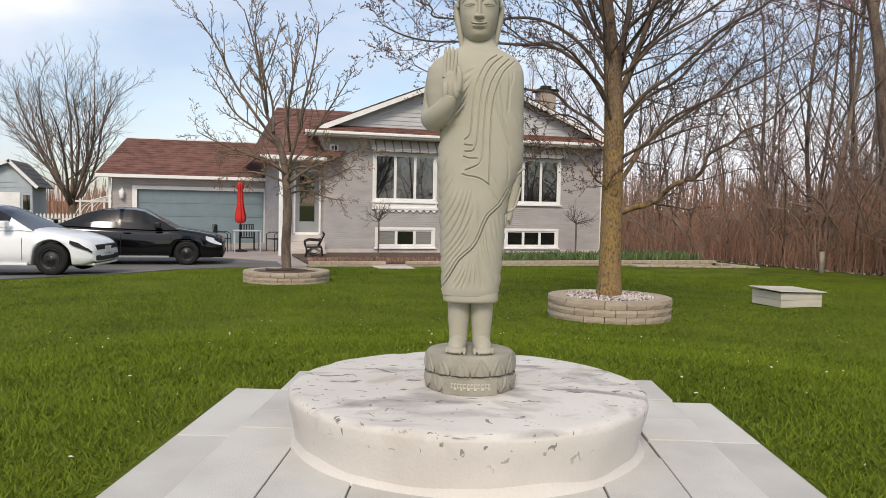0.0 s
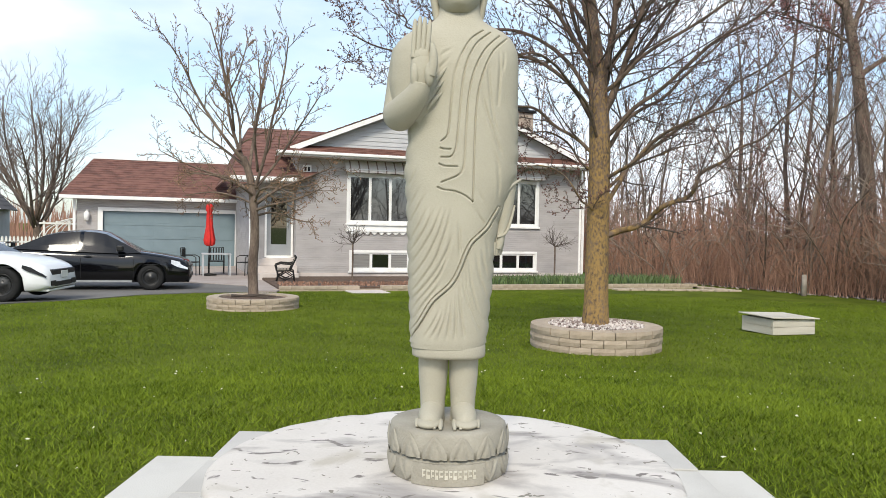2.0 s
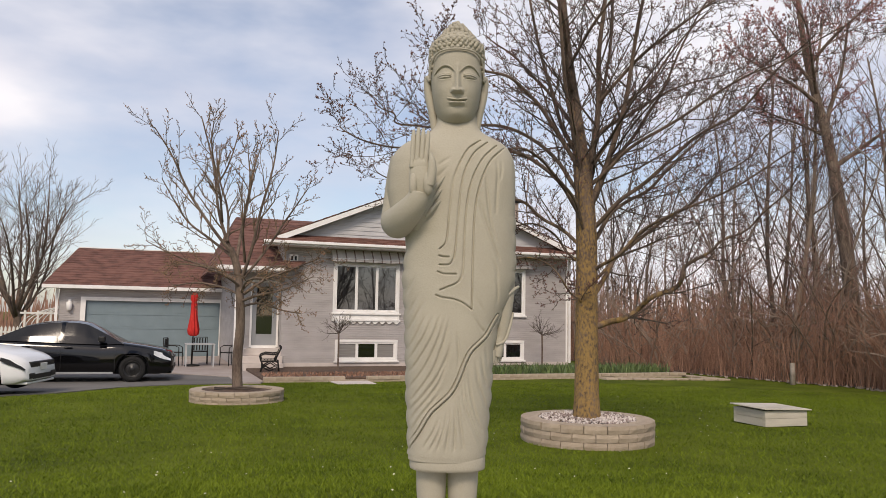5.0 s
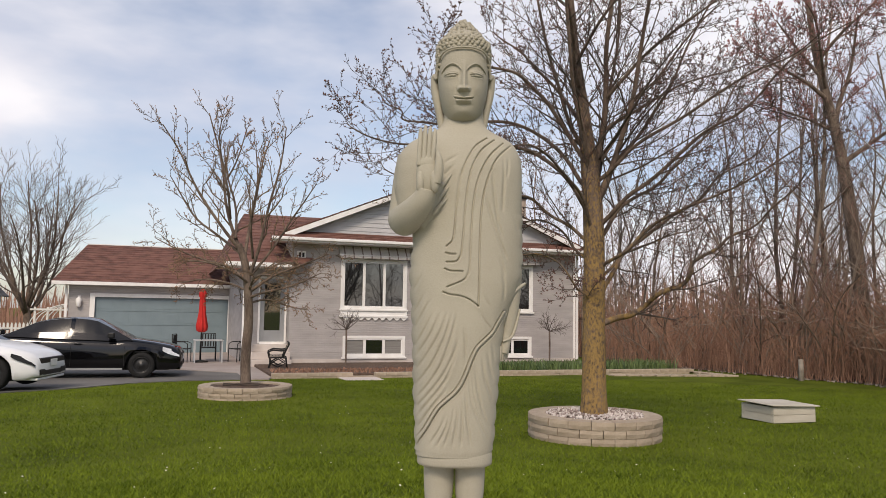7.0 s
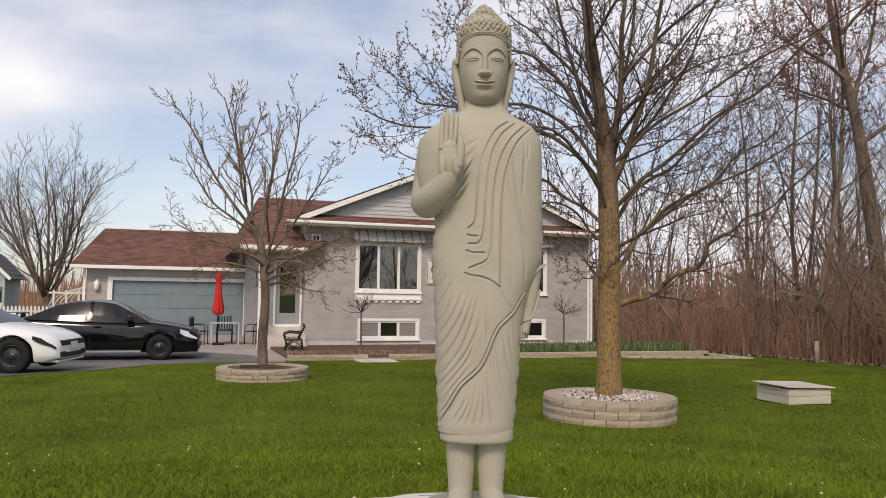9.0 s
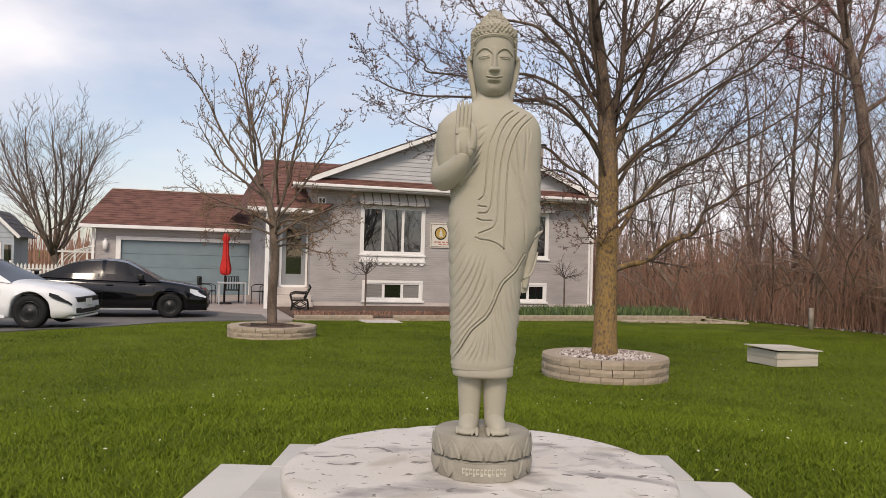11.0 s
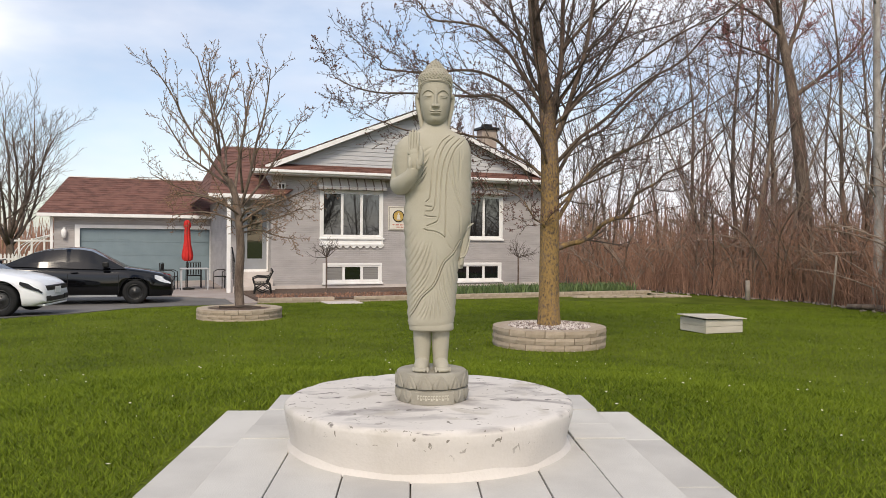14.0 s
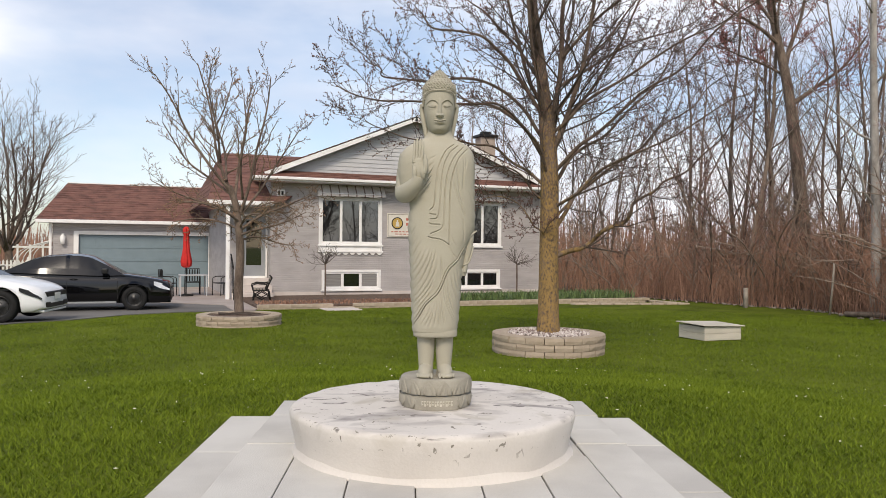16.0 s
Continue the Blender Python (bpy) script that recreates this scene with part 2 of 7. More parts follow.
def limb_material(name, low, high, most, least, grain):
    """Grey-brown limbs with golden lichen that thins out with height."""
    m = material(name, (0.055, 0.038, 0.029), (0.165, 0.118, 0.088), 7, 0.95, 0.014, 50, stretch=(1, 1, 0.3), contrast=0.17, fine=0.5)
    n, l = m.node_tree.nodes, m.node_tree.links
    b = n["Principled BSDF"]
    base = b.inputs["Base Color"].links[0].from_socket
    co, xyz, tex, rng_, add, ramp, mix = (n.new(k) for k in ("ShaderNodeTexCoord", "ShaderNodeSeparateXYZ", "ShaderNodeTexNoise", "ShaderNodeMapRange", "ShaderNodeMath", "ShaderNodeValToRGB", "ShaderNodeMixRGB"))
    l.new(co.outputs["Object"], xyz.inputs[0]), l.new(xyz.outputs["Z"], rng_.inputs[0])
    rng_.inputs[1].default_value, rng_.inputs[2].default_value, rng_.inputs[3].default_value, rng_.inputs[4].default_value = low, high, most, least
    tex.inputs["Scale"].default_value, tex.inputs["Detail"].default_value = grain, 6
    along = n.new("ShaderNodeMapping")
    along.inputs["Scale"].default_value = (1, 1, 0.55)
    l.new(co.outputs["Object"], along.inputs["Vector"]), l.new(along.outputs[0], tex.inputs["Vector"]), l.new(tex.outputs["Fac"], add.inputs[0]), l.new(rng_.outputs[0], add.inputs[1])
    ramp.color_ramp.elements[0].position, ramp.color_ramp.elements[1].position = 0.49, 0.74
    l.new(add.outputs[0], ramp.inputs[0]), l.new(ramp.outputs[0], mix.inputs[0]), l.new(base, mix.inputs[1])
    mix.inputs[2].default_value = (0.28, 0.178, 0.062, 1)
    l.new(mix.outputs[0], b.inputs["Base Color"])
    return m


M["limb"] = limb_material("lichened_limb_bark", 1.2, 3.6, 0.10, -0.25, 14)
M["bark"] = limb_material("yellow_lichened_bark", 1.4, 4.2, 0.165, -0.12, 42)


def add_courses(m, width, height, depth):
    """Brick courses as relief on a painted wall."""
    n, l = m.node_tree.nodes, m.node_tree.links
    co, xyz, cmb, br, bp = (n.new(k) for k in ("ShaderNodeTexCoord", "ShaderNodeSeparateXYZ", "ShaderNodeCombineXYZ", "ShaderNodeTexBrick", "ShaderNodeBump"))
    l.new(co.outputs["Object"], xyz.inputs[0])
    l.new(xyz.outputs["X"], cmb.inputs[0]), l.new(xyz.outputs["Z"], cmb.inputs[1])
    l.new(cmb.outputs[0], br.inputs["Vector"])
    br.inputs["Scale"].default_value = 1.0
    br.inputs["Brick Width"].default_value, br.inputs["Row Height"].default_value, br.inputs["Mortar Size"].default_value = width, height, 0.008
    br.inputs["Color1"].default_value, br.inputs["Color2"].default_value, br.inputs["Mortar"].default_value = (1, 1, 1, 1), (0.8, 0.8, 0.8, 1), (0, 0, 0, 1)
    bp.inputs["Distance"].default_value = depth
    b = n["Principled BSDF"]
    l.new(b.inputs["Normal"].links[0].from_socket, bp.inputs["Normal"])
    l.new(br.outputs["Color"], bp.inputs["Height"]), l.new(bp.outputs[0], b.inputs["Normal"])


add_courses(M["brick"], 0.21, 0.072, 0.022)


# ---------- mesh helpers ----------
def finish(ob, mat, smooth):
    ob.data.materials.append(mat)
    if smooth:
        ob.data.shade_smooth()
    return ob


def part(name, bm, mat, parent=None, label="", smooth=False):
    """Link a bmesh as one mesh object, under a thing or a part where one is given."""
    me = bpy.data.meshes.new(name)
    bm.to_mesh(me)
    bm.free()
    ob = finish(new(name, me), mat, smooth)
    ob.parent = parent
    return tagged(ob, label) if label else ob


def raw(name, verts, faces, mat, parent=None, label="", smooth=False):
    """The same from lists of vertices and faces."""
    me = bpy.data.meshes.new(name)
    me.from_pydata([tuple(v) for v in verts], [], [tuple(f) for f in faces])
    me.update()
    ob = finish(new(name, me), mat, smooth)
    ob.parent = parent
    return tagged(ob, label) if label else ob


def thing(name, m, label, category, group="", kind=""):
    ob = new(name)
    ob.empty_display_size = 0.1
    ob.matrix_basis = m
    return tagged(ob, label, category, group, kind)


def box(bm, x0, x1, y0, y1, z0, z1, bevel=0.0, turn=None):
    r = bmesh.ops.create_cube(bm, size=1)
    vs = r["verts"]
    for v in vs:
        v.co = Vector(((x0 + x1) / 2 + v.co.x * (x1 - x0), (y0 + y1) / 2 + v.co.y * (y1 - y0), (z0 + z1) / 2 + v.co.z * (z1 - z0)))
        if turn is not None:
            v.co = turn @ v.co
    if bevel:
        es = list({e for v in vs for e in v.link_edges})
        bmesh.ops.bevel(bm, geom=es, offset=bevel, segments=2, affect="EDGES", profile=0.5)
    return bm


def boxes(*rows, bevel=0.0):
    bm = bmesh.new()
    for r in rows:
        box(bm, *r, bevel=bevel)
    return bm


def tube_lists(vs, fs, pts, radii, sides=6, cap=True):
    """Append a tapered tube along the points to lists of vertices and faces."""
    pts = [Vector(p) for p in pts]
    base, n = len(vs), len(pts)
    side = None
    for i, p in enumerate(pts):
        d = (pts[min(i + 1, n - 1)] - pts[max(i - 1, 0)])
        d = d.normalized() if d.length > 1e-9 else Vector((0, 0, 1))
        if side is None:
            side = d.orthogonal().normalized()
        side = (side - d * side.dot(d))
        side = side.normalized() if side.length > 1e-6 else d.orthogonal().normalized()
        up = d.cross(side)
        for k in range(sides):
            a = 2 * math.pi * k / sides
            vs.append(p + (side * math.cos(a) + up * math.sin(a)) * radii[i])
    for i in range(n - 1):
        for k in range(sides):
            a, b = base + i * sides + k, base + i * sides + (k + 1) % sides
            fs.append((a, b, b + sides, a + sides))
    if cap:
        fs.append(tuple(base + k for k in reversed(range(sides))))
        fs.append(tuple(base + (n - 1) * sides + k for k in range(sides)))


def tubes(name, runs, mat, parent=None, sides=8, smooth=True, label=""):
    vs, fs = [], []
    for pts, r in runs:
        tube_lists(vs, fs, pts, r if isinstance(r, (list, tuple)) else [r] * len(pts), sides)
    return raw(name, vs, fs, mat, parent, label, smooth)


def grid_faces(rows, cols, closed=True, base=0):
    fs = []
    for i in range(rows - 1):
        for k in range(cols if closed else cols - 1):
            a, b = base + i * cols + k, base + i * cols + (k + 1) % cols
            fs.append((a, b, b + cols, a + cols))
    return fs


def lathe(profile, sides=48, wobble=0.0, seed=0):
    """Vertices and faces of a turned form from (radius, height) pairs."""
    rng = random.Random(seed)
    vs = []
    for r, z in profile:
        for k in range(sides):
            a = 2 * math.pi * k / sides
            w = 1 + wobble * noise.noise((math.cos(a) * 3, math.sin(a) * 3, z * 8 + seed))
            vs.append((r * w * math.cos(a), r * w * math.sin(a), z))
    fs = grid_faces(len(profile), sides)
    fs.append(tuple(reversed(range(sides))))
    fs.append(tuple((len(profile) - 1) * sides + k for k in range(sides)))
    return vs, fs


# ---------- the plan ----------
CX, CY, STATUE_TURN = 0.98, 3.11, -19.5
SLAB_Z, TOP_Z = 0.125, 0.315


def lerp_table(x, table):
    for (a, va), (b, vb) in zip(table, table[1:]):
        if x <= b:
            f = max(0.0, (x - a) / (b - a))
            f = f * f * (3 - 2 * f)
            return va + (vb - va) * f
    return table[-1][1]


GROUND = [(0, 0.07), (1.3, 0.07), (6.6, -0.375), (12.0, -0.495), (19.0, -0.71), (400, -0.71)]


def ground_z(x, y):
    return lerp_table(math.hypot(x - CX, y - CY), GROUND) + 0.012 * noise.noise((x * 0.5, y * 0.5, 0))


# ---------- ground ----------
def build_ground():
    rs = [0, 0.5, 1, 1.5] + [2 + 0.5 * i for i in range(50)] + [28, 32, 38, 46, 60, 80, 120, 200, 400, 900, 2500]
    sides = 160
    vs = [(CX, CY, ground_z(CX, CY))]
    for r in rs[1:]:
        for k in range(sides):
            a = 2 * math.pi * k / sides
            x, y = CX + r * math.cos(a), CY + r * math.sin(a)
            vs.append((x, y, ground_z(x, y)))
    fs = [(0, 1 + k, 1 + (k + 1) % sides) for k in range(sides)]
    fs += grid_faces(len(rs) - 1, sides, base=1)
    return tagged(raw("ground", vs, fs, M["lawn"], smooth=True), "uneven green spring lawn sloping gently to the house", "lawn", kind="structure")


ground = build_ground()


def sheet(name, outline, z0, mat, label, category, lift=0.02):
    """A paved sheet over the ground, with a little thickness."""
    bm = bmesh.new()
    bm.faces.new([bm.verts.new((x, y, 0)) for x, y in outline])
    xs, ys = [p[0] for p in outline], [p[1] for p in outline]
    for axis, lo, hi in ((0, max(min(xs), -16), max(xs)), (1, min(ys), max(ys))):
        v = math.floor(lo) + 0.75
        while v < hi:
            co = (v, 0, 0) if axis == 0 else (0, v, 0)
            bmesh.ops.bisect_plane(bm, geom=bm.verts[:] + bm.edges[:] + bm.faces[:], plane_co=co, plane_no=(1, 0, 0) if axis == 0 else (0, 1, 0))
            v += 1.0
    top = bm.faces[:]
    for f in top:
        f.normal_update()
        if f.normal.z < 0:
            f.normal_flip()
    rim = [e for e in bm.edges if len(e.link_faces) == 1]
    low = bmesh.ops.extrude_edge_only(bm, edges=rim)
    lowered = {v for v in low["geom"] if isinstance(v, bmesh.types.BMVert)}
    for v in bm.verts:
        v.co.z = ground_z(v.co.x, v.co.y) + (lift if v not in lowered else -0.1)
    return tagged(part(name, bm, mat), label, category, kind="structure")


sheet("driveway", [(-60, 14.5), (-14, 14.6), (-4.2, 15.6), (-2.9, 16.7), (-1.5, 18.1), (-0.4, 20.0), (0.9, 20.8), (2.2, 20.9), (2.2, 23.0), (-4, 29), (-9, 33), (-60, 33)], -0.62, M["asphalt"], "worn grey asphalt driveway beside the lawn", "driveway", 0.022)
sheet("patio", [(-4.2, 29.2), (2.2, 23.0), (2.2, 20.9), (2.75, 20.7), (4.0, 25.9), (4.0, 31.5), (3.2, 33.6), (-3.4, 33.6)], -0.62, M["patio"], "pinkish paver patio before the garage", "patio", 0.04)


# ---------- statue, plinth, platform ----------
def side_at(x, y):
    """Place across and up the statue's middle plane from its drawing units."""
    h = 805 - y
    return ((x - 822.4 - 0.01443 * h) * (0.001473 + 9.8e-8 * h), 0.3382 + h * (0.0014466 + 9.78e-8 * h))


def front(x, y):
    """The same on the plane of its front."""
    h = 805 - y
    return ((x - 823.9 - 0.01443 * h) * (0.001409 + 9.2e-8 * h), 0.3537 + h * (0.0013823 + 9.33e-8 * h))


def spot(x, y, depth):
    """A point of the statue at some depth before its middle plane."""
    (xa, za), (xb, zb) = side_at(x, y), front(x, y)
    k = depth / 0.09
    return (xa + (xb - xa) * k, -depth, za + (zb - za) * k)


def strand(points):
    pts = [front(*p) for p in points]
    for _ in range(2 if len(pts) > 2 else 0):
        q = [pts[0]]
        for (ax, az), (bx, bz) in zip(pts, pts[1:]):
            q += [(ax * 0.8 + bx * 0.2, az * 0.8 + bz * 0.2), (ax * 0.2 + bx * 0.8, az * 0.2 + bz * 0.8)]
        pts = q + [pts[-1]]
    return pts


# engraved edges of the shawl
GROOVES = [strand(p) for p in (
    [(884, 252), (862, 268), (845, 300), (835, 330), (829, 375), (826, 420), (823, 438), (812, 447)],
    [(897, 255), (873, 275), (857, 305), (849, 340), (845, 380), (842, 420), (838, 462), (830, 475), (812, 475)],
    [(913, 260), (888, 285), (872, 315), (863, 345), (858, 380), (855, 430), (853, 490), (845, 506), (813, 519)],
    [(927, 263), (900, 290), (885, 325), (876, 360), (872, 400), (870, 460), (869, 520), (868, 552)],
    [(806, 528), (815, 532), (835, 534), (852, 540), (868, 552)],
    [(811, 459), (818, 461), (828, 461)], [(809, 487), (818, 491), (840, 491)],
)]
RIBBON = strand([(916, 562), (905, 580), (895, 598), (880, 612), (866, 625), (855, 648), (848, 668), (838, 690), (828, 704), (810, 720), (797, 732), (787, 748), (775, 770), (762, 790), (755, 804)])
# soft folds: over the hip, below the ribbon, under the arms
SOFT = [strand(p) for p in (
    [(792, 555), (772, 598), (752, 632)], [(816, 555), (800, 602), (776, 642), (754, 672)], [(832, 556), (822, 602), (804, 655), (780, 692), (754, 724)],
    [(830, 618), (824, 650), (812, 682), (793, 708), (769, 737), (755, 764)], [(842, 575), (845, 610), (846, 655)], [(867, 553), (880, 580), (897, 598)],
    [(804, 555), (786, 600), (764, 634), (752, 652)], [(824, 556), (811, 604), (790, 650), (766, 684), (754, 698)], [(836, 600), (826, 634), (808, 672), (786, 702), (762, 730), (754, 744)],
    [(818, 690), (802, 712), (778, 742), (756, 780)], [(790, 530), (770, 566), (752, 600)], [(820, 735), (812, 768), (793, 806)], [(833, 712), (830, 760), (822, 807)], [(845, 690), (847, 745), (856, 806)], [(857, 660), (860, 712), (876, 757), (891, 788)],
    [(778, 520), (764, 548), (752, 572)], [(775, 480), (762, 510), (750, 532)],
    [(814, 733), (804, 765), (780, 804)], [(828, 718), (820, 765), (806, 807)], [(837, 704), (840, 752), (838, 807)], [(851, 668), (855, 720), (872, 762), (888, 797)],
    [(862, 648), (866, 700), (880, 752), (893, 777)], [(874, 636), (880, 682), (893, 717), (899, 742)], [(884, 623), (890, 667), (899, 694)], [(893, 608), (899, 657)],
    [(912, 278), (915, 312), (913, 348), (911, 388)], [(922, 278), (922, 306), (918, 330)], [(892, 305), (897, 360), (902, 402), (914, 437)], [(881, 352), (890, 392), (905, 432), (921, 474)],
    [(873, 520), (880, 540), (890, 556)], [(908, 483), (915, 512), (914, 548)], [(928, 380), (938, 405), (943, 430)], [(900, 455), (912, 480), (916, 505)],
    [(838, 282), (818, 294), (806, 304)], [(832, 298), (815, 314), (803, 328)], [(822, 325), (804, 345), (790, 362)], [(816, 345), (796, 372), (778, 392)], [(816, 368), (800, 388), (788, 400)],
)]


def seg_dist(x, z, line):
    best = np.full(x.shape, 9.0)
    for (ax, az), (bx, bz) in zip(line, line[1:]):
        dx, dz = bx - ax, bz - az
        t = np.clip(((x - ax) * dx + (z - az) * dz) / (dx * dx + dz * dz + 1e-12), 0, 1)
        best = np.minimum(best, np.hypot(x - ax - t * dx, z - az - t * dz))
    return best


def statue_lists():
    V, Fc = [], []

    def add_grid(x, y, z, closed=True, caps=True):
        rows, cols = x.shape
        base = len(V)
        V.extend(np.stack([x, y, z], -1).reshape(-1, 3).tolist())
        Fc.extend(grid_faces(rows, cols, closed, base))
        if caps:
            Fc.append(tuple(base + k for k in reversed(range(cols))))
            Fc.append(tuple(base + (rows - 1) * cols + k for k in range(cols)))

    # robe and torso: (drawing height, left edge, right edge, half depth)
    prof = [(812, 757, 889, 0.076), (800, 757, 892, 0.080), (770, 757, 895, 0.083), (735, 756, 897, 0.086), (700, 754, 901, 0.088), (660, 754, 903, 0.092), (620, 753, 907, 0.094), (580, 752, 914, 0.096), (550, 751, 924, 0.097), (520, 749, 936, 0.098), (500, 748, 942, 0.098), (470, 751, 944, 0.096), (440, 755, 943, 0.094),
            (425, 754, 943, 0.093), (405, 737, 943, 0.092), (385, 724, 943, 0.092), (350, 720, 944, 0.094), (317, 722, 944, 0.092), (295, 726, 942, 0.086), (280, 735, 936, 0.078), (266, 750, 926, 0.068), (257, 770, 909, 0.060), (248, 790, 890, 0.054), (240, 801, 881, 0.047), (230, 806, 877, 0.042), (215, 807, 876, 0.040), (195, 808, 876, 0.040)]
    ys = np.array([p[0] for p in prof][::-1], float)
    zz = np.linspace(side_at(0, 812)[1], side_at(0, 195)[1], 660)
    table = np.arange(190, 830, 2.0)
    yy = np.interp(zz, side_at(0, table)[1][::-1], table[::-1])
    le, ri, dp = (np.interp(yy, ys, np.array([p[n] for p in prof][::-1], float)) for n in (1, 2, 3))
    ker = np.ones(13) / 13
    le, ri, dp = (np.convolve(np.pad(v, 6, mode="edge"), ker, "valid") for v in (le, ri, dp))
    th = np.concatenate([np.linspace(0, np.pi, 50, endpoint=False), np.linspace(np.pi, 2 * np.pi, 390, endpoint=False)])
    T, Z = np.meshgrid(th, zz)
    xl, xr = side_at(le, yy)[0], side_at(ri, yy)[0]
    cx, a = (xl + xr) / 2, (xr - xl) / 2
    c, s = np.cos(T), np.sin(T)
    e = 2 / 2.5
    X = cx[:, None] + a[:, None] * np.sign(c) * np.abs(c) ** e
    Y = dp[:, None] * np.sign(s) * np.abs(s) ** e
    fore = np.clip(-s * 1.6, 0, 1)
    d = np.zeros_like(X)
    for line in GROOVES:
        q = seg_dist(X, Z, line)
        d -= 0.0070 * np.exp(-((q / 0.0020) ** 2))
        d += 0.0012 * np.exp(-((q / 0.010) ** 2))
    for line in SOFT:
        q = seg_dist(X, Z, line)
        fade = np.ones_like(Z)
        for (ex, ez), reach in ((line[0], 0.034), (line[-1], 0.016)):
            fade = fade * (1 - np.exp(-(((X - ex) ** 2 + (Z - ez) ** 2) / reach ** 2)))
        d += fade * (0.0022 * np.exp(-((q / 0.012) ** 2)) - 0.0052 * np.exp(-((q / 0.0042) ** 2)))
    q = seg_dist(X, Z, RIBBON)
    d += 0.0050 * np.exp(-((q / 0.0030) ** 4)) - 0.0055 * np.exp(-(((q - 0.0048) / 0.0014) ** 2))
    # cloth gathers at the back
    back = np.clip(s * 1.4, 0, 1)
    d += back * 0.003 * np.sin(T * 26 + Z * 6) * (Z < 1.05)
    side = (1 - fore - back).clip(0, 1)
    X = X + side * np.sign(c) * 0.0042 * np.abs(np.sin(Z * 62)) * ((Z > 0.34) & (Z < 0.95))
    Y = Y - fore * d + back * d
    add_grid(X, Y, Z)

    # hem band
    hz = np.array([0.303, 0.306, 0.312, 0.333, 0.338, 0.341])
    ha = np.array([0.090, 0.096, 0.0975, 0.097, 0.096, 0.091])
    t2 = np.linspace(0, 2 * np.pi, 64, endpoint=False)
    T2, Z2 = np.meshgrid(t2, hz)
    c2, s2 = np.cos(T2), np.sin(T2)
    add_grid(0.005 + ha[:, None] * np.sign(c2) * np.abs(c2) ** 0.8, (ha - 0.021)[:, None] * np.sign(s2) * np.abs(s2) ** 0.8, Z2)

    def ball(cx, cy, cz, rx, ry, rz, rows=14, cols=20):
        p, t = np.meshgrid(np.linspace(-np.pi / 2 + 0.03, np.pi / 2 - 0.03, rows), np.linspace(0, 2 * np.pi, cols, endpoint=False), indexing="ij")
        add_grid(cx + rx * np.cos(p) * np.cos(t), cy + ry * np.cos(p) * np.sin(t), cz + rz * np.sin(p))

    def limb(points, radii, sides=20, flat=1.0, smooth=3):
        pts, rad = [Vector(p) for p in points], list(radii)
        for _ in range(smooth):
            np_, nr = [pts[0]], [rad[0]]
            for i in range(len(pts) - 1):
                np_ += [pts[i] * 0.75 + pts[i + 1] * 0.25, pts[i] * 0.25 + pts[i + 1] * 0.75]
                nr += [rad[i] * 0.75 + rad[i + 1] * 0.25, rad[i] * 0.25 + rad[i + 1] * 0.75]
            pts, rad = np_ + [pts[-1]], nr + [rad[-1]]
        tube_lists(V, Fc, pts, rad, sides)

    # legs, feet, toes
    for sx in (-1, 1):
        x0 = sx * 0.040 + 0.005
        limb([(x0, 0.0, 0.31), (x0, 0.002, 0.25), (x0, 0.004, 0.19), (x0, 0.0, 0.15), (x0, -0.002, 0.132)], [0.040, 0.039, 0.033, 0.032, 0.034])
        xf = x0 + sx * 0.006
        limb([(x0, 0.03, 0.150), (x0, -0.01, 0.158), (xf, -0.05, 0.150), (xf, -0.085, 0.142), (xf, -0.10, 0.140)], [0.026, 0.032, 0.032, 0.026, 0.016])
        ball(xf + sx * 0.002, -0.072, 0.1420, 0.0350, 0.050, 0.0135, 14, 20)
        for k in range(5):
            xt = xf + sx * (-0.028 + 0.0150 * k)
            limb([(xt, -0.070, 0.1455), (xt, -0.102 + 0.003 * k, 0.1415), (xt, -0.124 + 0.006 * k, 0.1375)], [0.0070, 0.0072 - 0.0004 * k, 0.0035], 10, smooth=2)

    # raised arm: bent elbow, forearm towards the front, open palm
    limb([spot(748, 292, -0.01), spot(741, 330, -0.01), spot(737, 370, -0.005), spot(735, 398, 0.0), spot(738, 404, 0.03), spot(750, 392, 0.075), spot(764, 376, 0.108), spot(773, 362, 0.125), spot(777, 346, 0.132)],
         [0.034, 0.035, 0.036, 0.040, 0.043, 0.039, 0.033, 0.028, 0.024], 32)
    palm = spot(779, 322, 0.134)
    ball(*palm, 0.0295, 0.0150, 0.046, 20, 28)
    ball(*spot(778, 303, 0.134), 0.0275, 0.0125, 0.024, 16, 24)
    ball(*spot(792, 333, 0.142), 0.0135, 0.0160, 0.030, 16, 20)
    ball(*spot(766, 335, 0.141), 0.0110, 0.0120, 0.030, 16, 20)
    for foot, tip, top in ((763.5, 766.5, 240), (771.5, 775.0, 235), (779.5, 783.5, 237), (787.0, 792.0, 241)):
        limb([spot(foot, 306, 0.138), spot(foot + (tip - foot) * 0.5, 275, 0.137), spot(tip, top + 8, 0.130), spot(tip + 0.3, top, 0.127)], [0.0064, 0.0064, 0.0060, 0.0028], 14, smooth=2)
    limb([spot(794, 336, 0.146), spot(799, 314, 0.150), spot(799, 295, 0.149), spot(796, 280, 0.146)], [0.0125, 0.0120, 0.0095, 0.004], 16, smooth=2)
    # sleeve cloth between forearm and chest
    limb([spot(806, 318, 0.080), spot(793, 350, 0.088), spot(780, 384, 0.075), spot(770, 410, 0.055)], [0.010, 0.022, 0.028, 0.020], 18)
    for k in range(3):
        limb([spot(822 - 4 * k, 318 + 22 * k, 0.090), spot(806 - 4 * k, 338 + 20 * k, 0.098), spot(788, 366 + 13 * k, 0.094)], [0.003, 0.0065, 0.004], 10, smooth=2)

